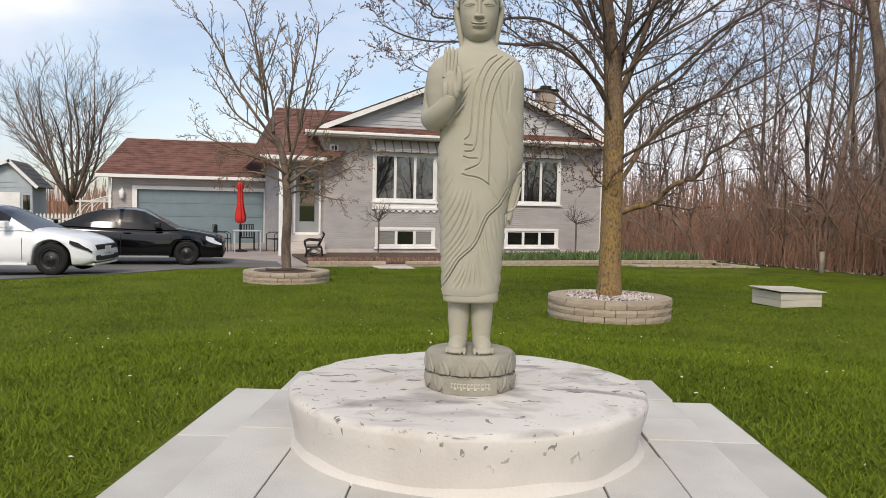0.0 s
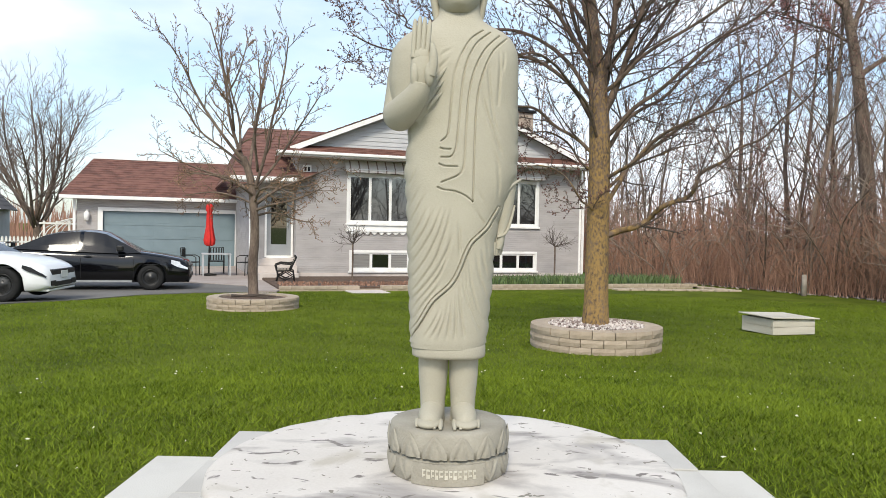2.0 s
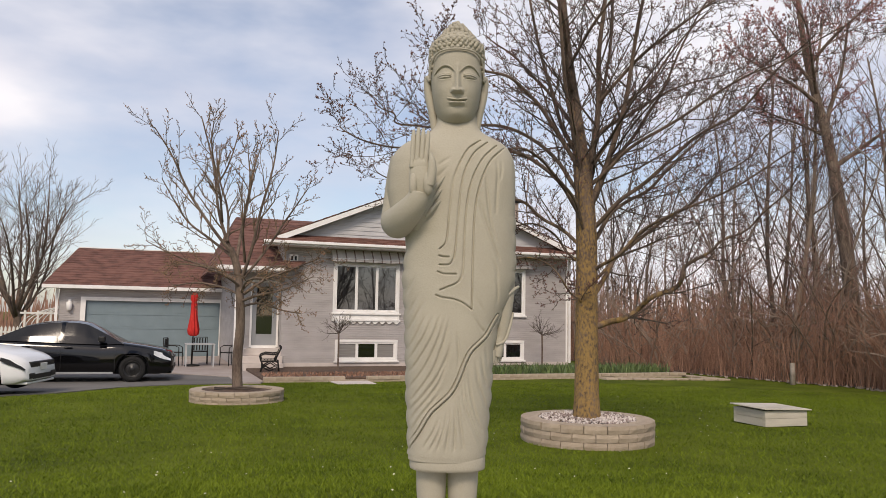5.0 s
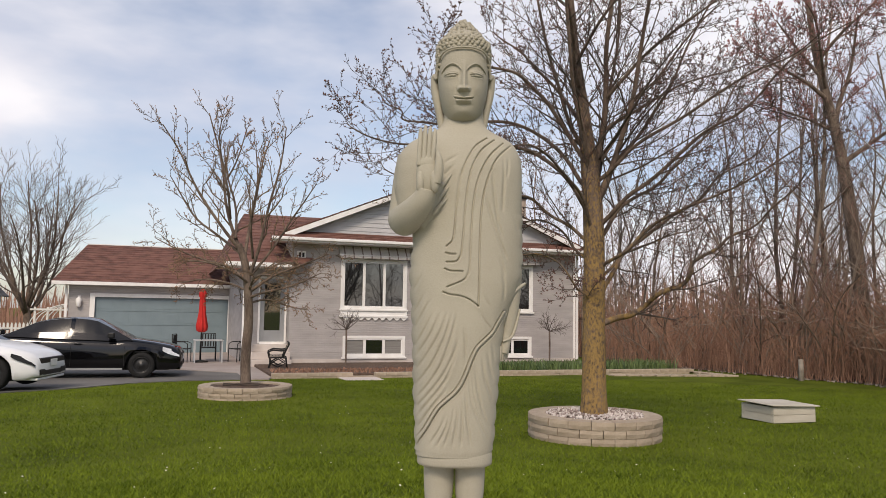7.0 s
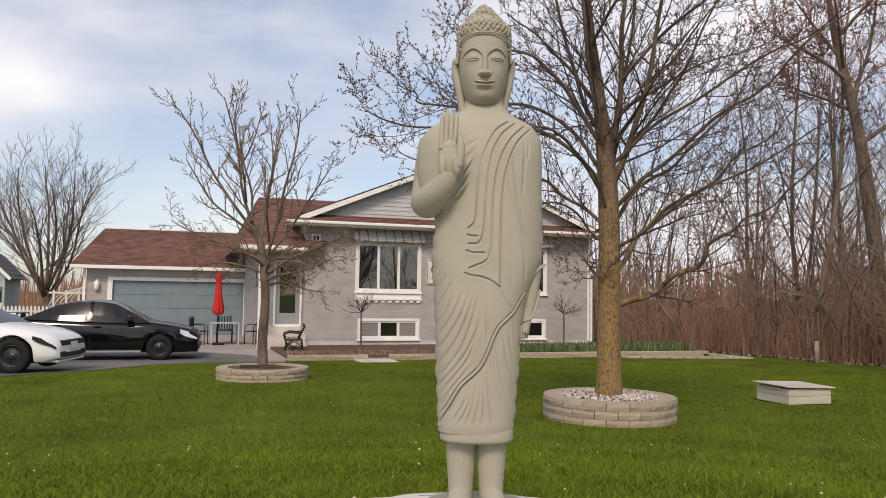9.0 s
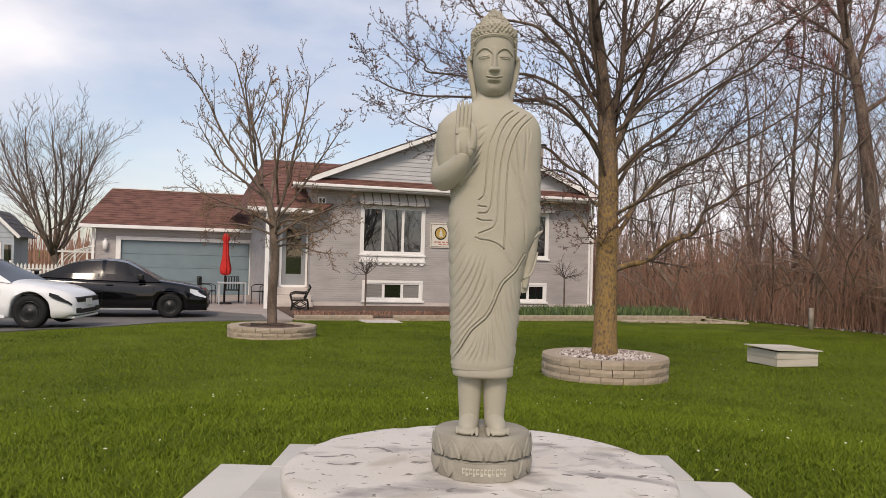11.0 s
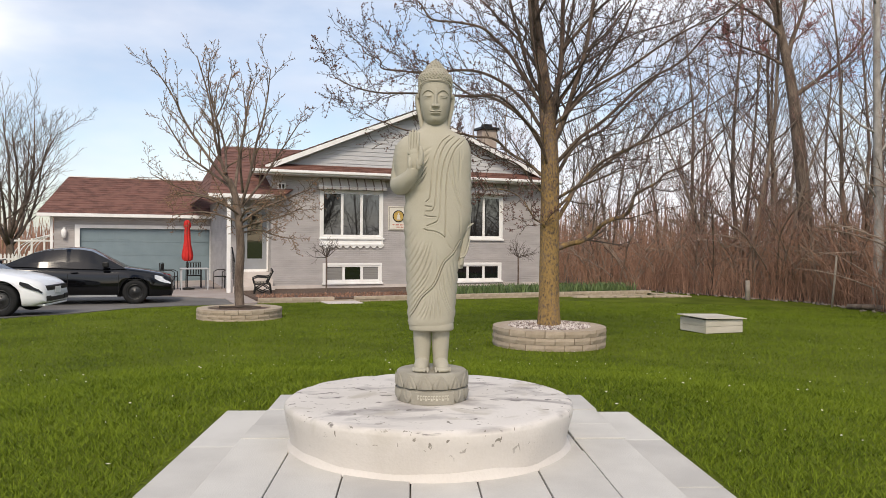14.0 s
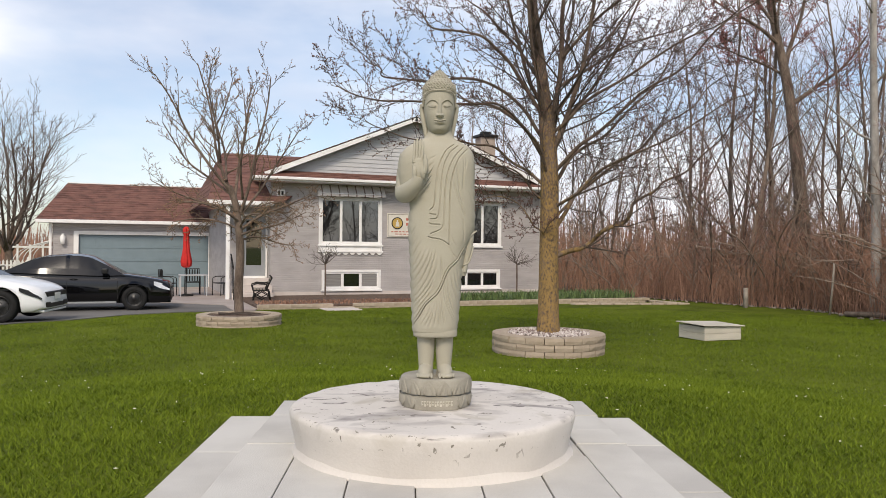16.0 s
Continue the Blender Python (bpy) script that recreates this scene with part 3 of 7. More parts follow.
    # hanging arm under the robe, hand
    limb([spot(910, 292, -0.01), spot(921, 330, -0.01), spot(924, 390, -0.005), spot(924, 450, 0.0), spot(924, 500, 0.005), spot(925, 540, 0.010), spot(922, 580, 0.012), spot(916, 612, 0.014)],
         [0.034, 0.034, 0.031, 0.031, 0.031, 0.025, 0.019, 0.013], 24)
    limb([spot(950, 511, 0.004), spot(939, 518, 0.026), spot(927, 530, 0.042), spot(916, 547, 0.050)], [0.0035, 0.0050, 0.0050, 0.003], 10, smooth=2)
    limb([spot(941, 556, 0.012), spot(934, 588, 0.022), spot(926, 608, 0.026), spot(911, 613, 0.034)], [0.003, 0.004, 0.004, 0.003], 10, smooth=2)
    limb([spot(917, 600, 0.016), spot(915, 620, 0.018), spot(912, 634, 0.020)], [0.014, 0.0135, 0.011], 16)
    for k in range(4):
        limb([spot(906 + 4.5 * k, 622, 0.030 - 0.008 * k), spot(906 + 4 * k, 636, 0.030 - 0.008 * k), spot(906.5 + 3.4 * k, 646 - abs(k - 1), 0.029 - 0.007 * k)], [0.0065, 0.0055, 0.003], 10, smooth=2)

    # head
    hx = 0.0140
    z0, z1 = 1.194, 1.446
    p, t = np.meshgrid(np.linspace(-np.pi / 2 + 0.04, np.pi / 2 - 0.04, 320), np.concatenate([np.linspace(0, np.pi, 36, endpoint=False), np.linspace(np.pi, 2 * np.pi, 280, endpoint=False)]), indexing="ij")
    zc, rz = (z0 + z1) / 2, (z1 - z0) / 2
    zz_ = zc + rz * np.sin(p)
    wid = np.abs(np.cos(p)) ** 0.52
    jaw = np.interp(zz_, [z0, z0 + 0.05, z0 + 0.12, z1], [0.90, 0.94, 0.98, 0.95])
    X = 0.0690 * jaw * wid * np.sign(np.cos(t)) * np.abs(np.cos(t)) ** 0.9
    Y = 0.080 * wid * np.sign(np.sin(t)) * np.abs(np.sin(t)) ** 0.9
    fr = np.clip(-np.sin(t) * 1.8, 0, 1)
    BROW, EYE, TIP, BASE, LIP = 1.3365, 1.3085, 1.2730, 1.2640, 1.2435

    def g(x, z, sx, sz):
        return np.exp(-((X - x) / sx) ** 2 - ((zz_ - z) / sz) ** 2)

    def step(v):
        return 0.5 + 0.5 * np.tanh(v)

    d = np.zeros_like(X)
    # sockets under the arched brows, heavy lids over narrow eyes
    for sx in (-1, 1):
        u = X * sx - 0.0335
        arch = BROW - 26 * u ** 2
        on = step((0.0255 - np.abs(u)) / 0.003)
        below = np.clip(arch - zz_, 0, 1)
        d -= 0.0058 * on * step((arch - zz_) / 0.0012) * np.exp(-((below / 0.020) ** 2))
        d += 0.0016 * on * np.exp(-(((zz_ - arch - 0.0012) / 0.0020) ** 2))
        w = np.clip(1 - (u / 0.0190) ** 2, 0, 1)
        d += 0.0058 * np.sqrt(w) * np.exp(-(((zz_ - EYE - 0.001) / 0.0080) ** 2))
        inside = np.clip(w * 5, 0, 1)
        for lift, bow, depth, thick in ((0.0026, 0.0042, 0.0024, 0.0010), (-0.0012, 0.0020, 0.0052, 0.0013), (-0.0040, -0.0022, 0.0026, 0.0010)):
            d -= inside * depth * np.exp(-(((zz_ - EYE - lift - bow * w - 0.05 * u) / thick) ** 2))
        d += 0.0030 * g(sx * 0.036, 1.272, 0.022, 0.020)
    # straight nose with flared wings, cut off sharply below
    run = np.clip((BROW - 0.004 - zz_) / (BROW - TIP), 0, 1)
    under = step((zz_ - BASE) / 0.0008)
    half = 0.0062 + 0.0026 * run ** 2
    d += np.exp(-((X / half) ** 2)) * (0.0035 + 0.0165 * run ** 1.25) * step((BROW + 0.004 - zz_) / 0.005) * under
    for sx in (-1, 1):
        d += 0.0100 * g(sx * 0.0108, BASE + 0.0050, 0.0052, 0.0058) * under
        d -= 0.0012 * g(sx * 0.0205, BASE + 0.004, 0.0030, 0.0060)
    # full lips, corners raised
    curve = 9.0 * X ** 2
    wide, slim = np.clip(1 - (np.abs(X) / 0.0265) ** 2, 0, 1), np.clip(1 - (np.abs(X) / 0.0215) ** 2, 0, 1)
    bow = 0.0014 * np.exp(-((X / 0.0035) ** 2))
    d += 0.0030 * g(0, LIP, 0.030, 0.014)
    d += wide ** 0.7 * 0.0072 * np.exp(-(((zz_ - LIP - 0.0036 - curve * 0.8 + bow) / 0.0026) ** 2))
    d += slim ** 0.7 * 0.0088 * np.exp(-(((zz_ - LIP + 0.0048 - curve * 0.5) / 0.0034) ** 2))
    d -= np.clip(wide * 4, 0, 1) * 0.0066 * np.exp(-(((zz_ - LIP - curve) / 0.0013) ** 2))
    d -= np.clip(wide * 3, 0, 1) * 0.0014 * np.exp(-(((zz_ - LIP - 0.0074 - curve * 0.6 + bow) / 0.0011) ** 2))
    d -= 0.0030 * g(0, LIP - 0.0125, 0.018, 0.0030)
    d += 0.0055 * g(0, 1.2140, 0.022, 0.012)
    add_grid(hx + X, Y - 0.012 - fr * d, zz_)
    # hair: a cap that rises to a low knot, set with rows of small curls
    cap = ((0.0725, 1.380), (0.0735, 1.398), (0.0705, 1.411), (0.0570, 1.424), (0.0450, 1.436), (0.0360, 1.450), (0.0250, 1.464), (0.0140, 1.476), (0.0040, 1.482))
    zs_, rs_ = [c[1] for c in cap], [c[0] for c in cap]
    ta, za = np.meshgrid(np.linspace(0, 2 * np.pi, 48, endpoint=False), np.linspace(1.372, 1.481, 40))
    ra = np.interp(za, zs_, rs_) - 0.002
    add_grid(hx + ra * np.cos(ta), -0.006 + 1.10 * ra * np.sin(ta), za)
    curl = random.Random(12)

    def curls(r1, r2, z, n, turn, size, only_side=False):
        for k in range(n):
            az = 2 * math.pi * (k + turn) / n
            if only_side and math.sin(az) < -0.45:
                continue
            q = size * curl.uniform(0.75, 1.2)
            ball(hx + r1 * math.cos(az), -0.006 + r2 * math.sin(az), z + curl.uniform(-0.0015, 0.0015), q, q, q * 0.95, 6, 8)

    for row in range(13):
        z = 1.3875 + 0.0077 * row
        r = float(np.interp(z, zs_, rs_))
        curls(r - 0.0022, 1.10 * r - 0.0022, z + (0.0025 if 1.42 < z < 1.455 else 0.0), max(5, int(r * 440)), 0.5 * (row % 2), 0.0060)
    for row in range(5):
        curls(0.0715, 0.079, 1.380 - 0.0105 * row, 34, 0.5 * (row % 2), 0.0056, True)
    ball(hx, -0.006, 1.481, 0.006, 0.006, 0.005, 6, 8)
    limb([(hx - 0.0715, -0.030, 1.318), (hx - 0.0700, -0.042, 1.352), (hx - 0.056, -0.070, 1.374), (hx - 0.030, -0.090, 1.379), (hx, -0.095, 1.380), (hx + 0.030, -0.090, 1.379), (hx + 0.056, -0.070, 1.374), (hx + 0.0700, -0.042, 1.352), (hx + 0.0715, -0.030, 1.318)], [0.0026] * 9, 8)
    for sx in (-1, 1):
        limb([(hx + sx * 0.070, -0.010, 1.318), (hx + sx * 0.078, 0.002, 1.333), (hx + sx * 0.077, 0.008, 1.308), (hx + sx * 0.071, 0.004, 1.27), (hx + sx * 0.063, 0.000, 1.235), (hx + sx * 0.055, -0.002, 1.185)], [0.005, 0.009, 0.011, 0.012, 0.011, 0.010], 14)
    # rings of the neck
    for k in range(3):
        ball(hx - 0.004, -0.004, 1.190 - 0.010 * k, 0.0535 + 0.0012 * k, 0.0405 + 0.0024 * k, 0.0048, 8, 40)
    return V, Fc


V_, F_ = statue_lists()
statue = raw("statue", V_, F_, M["stone"], smooth=True)
statue.matrix_basis = pose(CX, CY, TOP_Z, 0, 0, STATUE_TURN)
tagged(statue, "grey-green carved stone standing figure in a draped robe with raised palm", "statue")


def build_plinth():
    top = thing("lotus_plinth", pose(CX, CY, TOP_Z, 0, 0, STATUE_TURN) @ pose(0.008, 0, 0), "weathered grey stone lotus plinth under the standing statue", "plinth")
    vs, fs = lathe([(0.150, -0.01), (0.153, 0.01), (0.158, 0.035), (0.155, 0.055), (0.148, 0.062), (0.140, 0.064)], 64)
    part_lower = raw("lower_tier", vs, fs, M["plinth"], top, smooth=True)
    vs, fs = lathe([(0.138, 0.060), (0.148, 0.068), (0.157, 0.086), (0.158, 0.104), (0.154, 0.118), (0.152, 0.128), (0.146, 0.1325), (0.12, 0.1325), (0.01, 0.132)], 64)
    raw("upper_tier", vs, fs, M["plinth"], top, smooth=True)

    def petal(up, r, z0, z1):
        w = 0.034
        v, f = [], []
        for i in range(11):
            s = i / 10
            half = w * (1 - s ** 2.2) * (0.95 + 0.1 * s)
            z = z0 + (z1 - z0) * s if up else z1 - (z1 - z0) * s
            for k in range(17):
                q = k / 8 - 1
                ang = q * half / r
                rr = r + 0.006 * (1 - q ** 6) * math.sin(math.pi * (0.22 + 0.72 * s)) - 0.002 - 0.006 * math.exp(-((abs(q) - 0.55 * (1 - s)) / 0.16) ** 2) * (1 - s)
                v.append((rr * math.sin(ang), -rr * math.cos(ang), z))
        f = grid_faces(11, 17, False)
        return v, f

    me_u = petal(True, 0.1580, 0.068, 0.126)
    me_l = petal(False, 0.1590, 0.006, 0.058)
    for data, n, skip, name in ((me_u, 14, 0, "upper_petal"), (me_l, 13, 0.62, "lower_petal")):
        first = None
        for k in range(n):
            a = 2 * math.pi * (k + 0.5) / n
            if skip and abs(math.atan2(math.sin(a), math.cos(a))) < skip:
                continue
            if first is None:
                first = raw(name, data[0], data[1], M["plinth"], top, smooth=True)
                ob = first
            else:
                ob = new(name, first.data)
                ob.parent = top
            ob.matrix_basis = pose(0, 0, 0, 0, 0, math.degrees(a))
    # inscribed tablet with three worn words
    v = []
    for z in (0.004, 0.058):
        for k in range(13):
            a = (k / 12 - 0.5) * 1.20
            v.append((0.1615 * math.sin(a), -0.1615 * math.cos(a), z))
    f = grid_faces(2, 13, False)
    tablet = raw("tablet", v + [(x * 0.94, y * 0.94, z) for x, y, z in v], f + [tuple(reversed([26 + i for i in q])) for q in f] + [(k + 13, k + 14, 39 + k + 1, 39 + k) for k in range(12)] + [(0, 13, 39, 26), (12, 38, 51, 25)], M["plinth"], top, "flat inscribed tablet with worn cream letters")
    rng = random.Random(4)
    for a0, a1 in ((-0.40, -0.10), (-0.05, 0.17), (0.24, 0.46)):
        a = a0
        while a < a1 - 0.01:
            w = rng.uniform(0.045, 0.06)
            v, f = [], []
            for za, zb in ((0.040, 0.0445), (0.028 - rng.choice((0, 0.006)), 0.032), ):
                b = len(v)
                for ang in (a, a + w):
                    for z in (za, zb):
                        for r in (0.1605, 0.1632):
                            v.append((r * math.sin(ang), -r * math.cos(ang), z))
                f += [(b + 1, b + 3, b + 7, b + 5), (b, b + 4, b + 6, b + 2), (b, b + 1, b + 5, b + 4), (b + 2, b + 6, b + 7, b + 3), (b, b + 2, b + 3, b + 1), (b + 4, b + 5, b + 7, b + 6)]
            b = len(v)
            for ang in (a, a + 0.014):
                for z in (0.026, 0.044):
                    for r in (0.1605, 0.1630):
                        v.append((r * math.sin(ang), -r * math.cos(ang), z))
            f += [(b + 1, b + 3, b + 7, b + 5), (b, b + 4, b + 6, b + 2), (b, b + 1, b + 5, b + 4), (b + 2, b + 6, b + 7, b + 3), (b, b + 2, b + 3, b + 1), (b + 4, b + 5, b + 7, b + 6)]
            raw("letter_bar", v, f, M["letter"], tablet)
            a += w + 0.018
    return top


build_plinth()

H_ = TOP_Z - SLAB_Z
vs, fs = [], []
prof = [(0.606, -0.01), (0.606, 0.006), (0.608, 0.02), (0.611, 0.045), (0.617, 0.08), (0.625, 0.12), (0.634, H_ - 0.025), (0.631, H_ - 0.010), (0.620, H_ - 0.002), (0.595, H_), (0.45, H_ + 0.001), (0.3, H_ + 0.002), (0.17, H_ + 0.003), (0.06, H_ + 0.003)]
vs, fs = lathe(prof, 128, 0.012, 3)
for i, v in enumerate(vs):
    if 6 * 128 <= i < 10 * 128:
        q = noise.noise((v[0] * 9, v[1] * 9, 2.0))
        vs[i] = (v[0] * (1 - 0.012 * max(0, q)), v[1] * (1 - 0.012 * max(0, q)), v[2] - 0.006 * max(0, q))
platform = raw("round_platform", vs, fs, M["platform"], smooth=True)
platform.matrix_basis = pose(CX, CY, SLAB_Z, 0, 0, STATUE_TURN) @ pose(0, 0.048, 0)
tagged(platform, "low round platform of chipped white-washed concrete with grey stains", "platform")

# smeared mortar round its foot
v_, f_ = [], []
for i in range(96):
    a = 2 * math.pi * i / 96
    q = 0.5 + 0.5 * noise.noise((math.cos(a) * 2.2, math.sin(a) * 2.2, 4.0)) + 0.35 * noise.noise((math.cos(a) * 9, math.sin(a) * 9, 1.0))
    for r, z in ((0.605, 0.040), (0.611, 0.020), (0.616 + 0.002 * max(0.0, q), 0.007), (0.620 + 0.010 * max(0.0, q), -0.005)):
        v_.append((r * math.cos(a), r * math.sin(a), z))
f_ = [(i * 4 + k, i * 4 + k + 1, ((i + 1) % 96) * 4 + k + 1, ((i + 1) % 96) * 4 + k) for i in range(96) for k in range(3)]
skirt = raw("mortar_skirt", v_, f_, M["platform"], platform, "thin smeared mortar round the foot", True)

# ---------- concrete paving round the platform ----------
paving = thing("paving", pose(CX, CY, SLAB_Z, 0, 0, STATUE_TURN), "pale concrete paving slabs round the platform", "pavement", kind="structure")
part("bed", boxes((-1.06, 1.09, -1.25, 0.80, -0.16, -0.060), (-0.82, 0.86, -0.745, 1.03, -0.13, -0.030)), M["joint"], paving)
LOW = -0.045


def slab(x0, x1, y0, y1, dz=0.0, deep=0.055, name="slab"):
    bm = bmesh.new()
    g = 0.0025
    box(bm, x0 + g, x1 - g, y0 + g, y1 - g, dz - deep, dz, bevel=0.004)
    return part(name, bm, M["paver"], paving)


rs = random.Random(2)
US = [-0.840, -0.590, -0.338, -0.083, 0.165, 0.412, 0.652, 0.885]
# upper tier: a front row of narrow slabs with a lip, long slabs beside the platform, three behind
for a, b in zip(US[1:-1], US[2:-1]):
    slab(a, b, -0.800, -0.150, rs.uniform(-0.003, 0.002), 0.024)
slab(-0.840, -0.590, -0.800, 0.060, 0.001, 0.024)
slab(0.652, 0.885, -0.800, 0.050, -0.001, 0.024)
slab(-0.838, -0.590, 0.063, 0.315, 0.003)
slab(0.652, 0.890, 0.053, 0.330, 0.002)
slab(-0.588, 0.650, -0.147, 0.640, -0.003)
slab(-0.836, -0.590, 0.318, 0.660, 0.0)
slab(0.652, 0.895, 0.333, 0.640, 0.0)
for a, b in ((-0.83, -0.25), (-0.25, 0.33), (0.33, 0.905)):
    slab(a, b, 0.663, 1.050, rs.uniform(-0.003, 0.002))
# stained riser stones under the lip
for a, b in ((-0.835, -0.19), (-0.19, 0.49), (0.49, 0.88)):
    slab(a, b, -0.790, -0.700, -0.030, 0.09, "riser")
# lower border slabs down both sides and across the front
for y0, y1 in ((-1.25, -0.660), (-0.660, 0.100), (0.100, 0.850)):
    slab(-1.085, -0.842, y0, y1, LOW + rs.uniform(-0.003, 0.001))
for y0, y1 in ((-1.25, -0.500), (-0.500, 0.200), (0.200, 0.805)):
    slab(0.897, 1.115, y0, y1, LOW + rs.uniform(-0.003, 0.001))
for a, b in ((-0.840, -0.19), (-0.19, 0.49), (0.49, 0.895)):
    slab(a, b, -1.25, -0.792, LOW + rs.uniform(-0.003, 0.001))


# ---------- tree rings of split-face block ----------
def tree_ring(cx, cy, z0, r, courses, h, label, fill, group):
    ring = thing("tree_ring", pose(cx, cy, z0), label, "planter", group)
    n = max(12, int(2 * math.pi * r / 0.24))
    kinds = []
    for variant in range(3):
        bm = bmesh.new()
        seg = 2 * math.pi / n
        rr = random.Random(variant + int(r * 100))
        inner, outer = r - 0.20, r
        rows = []
        for k in range(4):
            a = -seg / 2 + seg * k / 3 * 0.965 + seg * 0.0175
            rows.append([(rad + (rr.uniform(-0.006, 0.006) if rad > inner and 0 < i < 3 else 0), a, z) for i, (rad, z) in enumerate(((inner, 0.0), (outer - 0.004, 0.0), (outer + 0.003, h * 0.5), (outer - 0.004, h - 0.004), (inner, h - 0.003)))])
        vv = [[bm.verts.new((p[0] * math.cos(p[1]), p[0] * math.sin(p[1]), p[2])) for p in row] for row in rows]
        for ra, rb in zip(vv, vv[1:]):
            for i in range(5):
                bm.faces.new((ra[i], rb[i], rb[(i + 1) % 5], ra[(i + 1) % 5]))
        bm.faces.new(vv[0])
        bm.faces.new(list(reversed(vv[-1])))
        bmesh.ops.recalc_face_normals(bm, faces=bm.faces)
        me = bpy.data.meshes.new("block")
        bm.to_mesh(me)
        bm.free()
        me.materials.append(M["block"])
        kinds.append(me)
    rr = random.Random(int(r * 1000))
    for c in range(courses):
        for k in range(n):
            ob = new("block", rr.choice(kinds))
            ob.parent = ring
            s = 1.0 + (0.006 if c == courses - 1 else 0) + rr.uniform(-0.004, 0.004)
            ob.matrix_basis = pose(0, 0, c * h - 0.02, 0, 0, 360 * (k + 0.5 * (c % 2)) / n) @ Matrix.Diagonal((s, s, 1, 1))
    vs, fs = lathe([(r - 0.19, 0.02), (r - 0.19, courses * h - 0.055), (r * 0.4, courses * h - 0.03), (0.02, courses * h - 0.02)], 32)
    raw("soil", vs, fs, M["soil"], ring, "dark soil filling")
    if fill:
        v, f = [], []
        for i in range(900):
            rad, a = (r - 0.20) * math.sqrt(rr.random()), rr.uniform(0, 6.283)
            s = rr.uniform(0.012, 0.030)
            c0 = Vector((rad * math.cos(a), rad * math.sin(a), courses * h - 0.045 + rr.uniform(0, 0.025) + 0.02 * (1 - rad / r)))
            b = len(v)
            tw = Euler((rr.uniform(0, 3), rr.uniform(0, 3), rr.uniform(0, 3))).to_matrix()
            for q in ((1, 0, 0), (-1, 0, 0), (0, 0.8, 0), (0, -0.8, 0), (0, 0, 0.6), (0, 0, -0.6)):
                v.append(c0 + tw @ (Vector(q) * s))
            f += [(b + i0, b + i1, b + i2) for i0, i1, i2 in ((0, 2, 4), (2, 1, 4), (1, 3, 4), (3, 0, 4), (2, 0, 5), (1, 2, 5), (3, 1, 5), (0, 3, 5))]
        tagged(raw("pebble_fill", v, f, M["pebble"], ring, "pale pink and white pebbles"), kind="stuff")
    return ring


R2 = (5.0, 9.12)
R1 = (1.66, 15.25)
tree_ring(*R2, -0.365, 0.76, 3, 0.090, "round planter ring of tan split-face blocks with pale pebbles", True, "tree rings")
tree_ring(*R1, -0.515, 0.80, 3, 0.083, "round planter ring of tan split-face blocks round a bare tree", False, "tree rings")


# ---------- trees ----------
def grow(out, p, d, length, r, lvl, rng, spec):
    """Grow one limb and its side limbs; out takes (points, radii, level)."""
    n = 6 if lvl < 2 else 4 if lvl < spec["levels"] else spec.get("last", 3)
    pts, rad = [p.copy()], [r]
    tip = spec.get("tip", 0.25)
    for i in range(n):
        j = spec["jitter"] * (0.6 if lvl == 0 else 1)
        d = (d + Vector((rng.gauss(0, j), rng.gauss(0, j), rng.gauss(0, j) + spec["up"] * (0.4 if lvl == 0 else 1)))).normalized()
        p = p + d * (length / n)
        pts.append(p.copy())
        rad.append(r * (1 - (1 - tip) * (i + 1) / n))
    out.append((pts, rad, lvl))
    limbs_from(out, pts, rad, length, lvl, rng, spec)


def limbs_from(out, pts, rad, length, lvl, rng, spec):
    if lvl >= spec["levels"]:
        return
    kids = spec["kids"][min(lvl, len(spec["kids"]) - 1)]
    t0 = spec["start"][min(lvl, len(spec["start"]) - 1)]
    spin = rng.uniform(0, 6.28)
    for k in range(kids):
        t = t0 + (1 - t0) * (k + rng.uniform(0.2, 0.9)) / kids
        i = min(int(t * (len(pts) - 1)), len(pts) - 2)
        fct = t * (len(pts) - 1) - i
        q = pts[i].lerp(pts[i + 1], fct)
        axis = (pts[i + 1] - pts[i]).normalized()
        spin += 2.4 + rng.uniform(-0.5, 0.5)
        side = axis.orthogonal().normalized()
        side = side * math.cos(spin) + axis.cross(side) * math.sin(spin)
        ang = rng.uniform(*spec["angle"])
        nd = (axis * math.cos(ang) + side * math.sin(ang)).normalized()
        rr = rad[i] * (1 - fct) + rad[i + 1] * fct
        grow(out, q, nd, length * rng.uniform(*spec["ratio"]) * (1.05 - 0.45 * t), max(rr * spec["thin"], spec["min_r"]), lvl + 1, rng, spec)


def tree_meshes(out, split, sides=(10, 6, 4, 3), bud=0.0, buds_per=2, rng=None, bud_from=3):
    """Lists for wood (levels up to split), twigs and buds."""
    wood, twig, buds = ([], []), ([], []), ([], [])
    for pts, rad, lvl in out:
        tgt = wood if lvl <= split else twig
        tube_lists(tgt[0], tgt[1], pts, rad, sides[min(lvl, len(sides) - 1)], cap=lvl <= split)
        if bud and lvl >= bud_from:
            for _ in range(buds_per):
                i = rng.randrange(1, len(pts))
                c = pts[i].lerp(pts[i - 1], rng.random() * 0.8)
                s = bud * rng.uniform(0.6, 1.3)
                b = len(buds[0])
                off = Vector((rng.gauss(0, s), rng.gauss(0, s), rng.gauss(0, s)))
                for q in ((1, 0, 0), (-0.5, 0.8, 0), (-0.5, -0.8, 0), (0, 0, 1.4)):
                    buds[0].append(c + off * 0.5 + Vector(q) * s)
                buds[1].extend(((b, b + 1, b + 3), (b + 1, b + 2, b + 3), (b + 2, b, b + 3), (b, b + 2, b + 1)))
    return wood, twig, buds


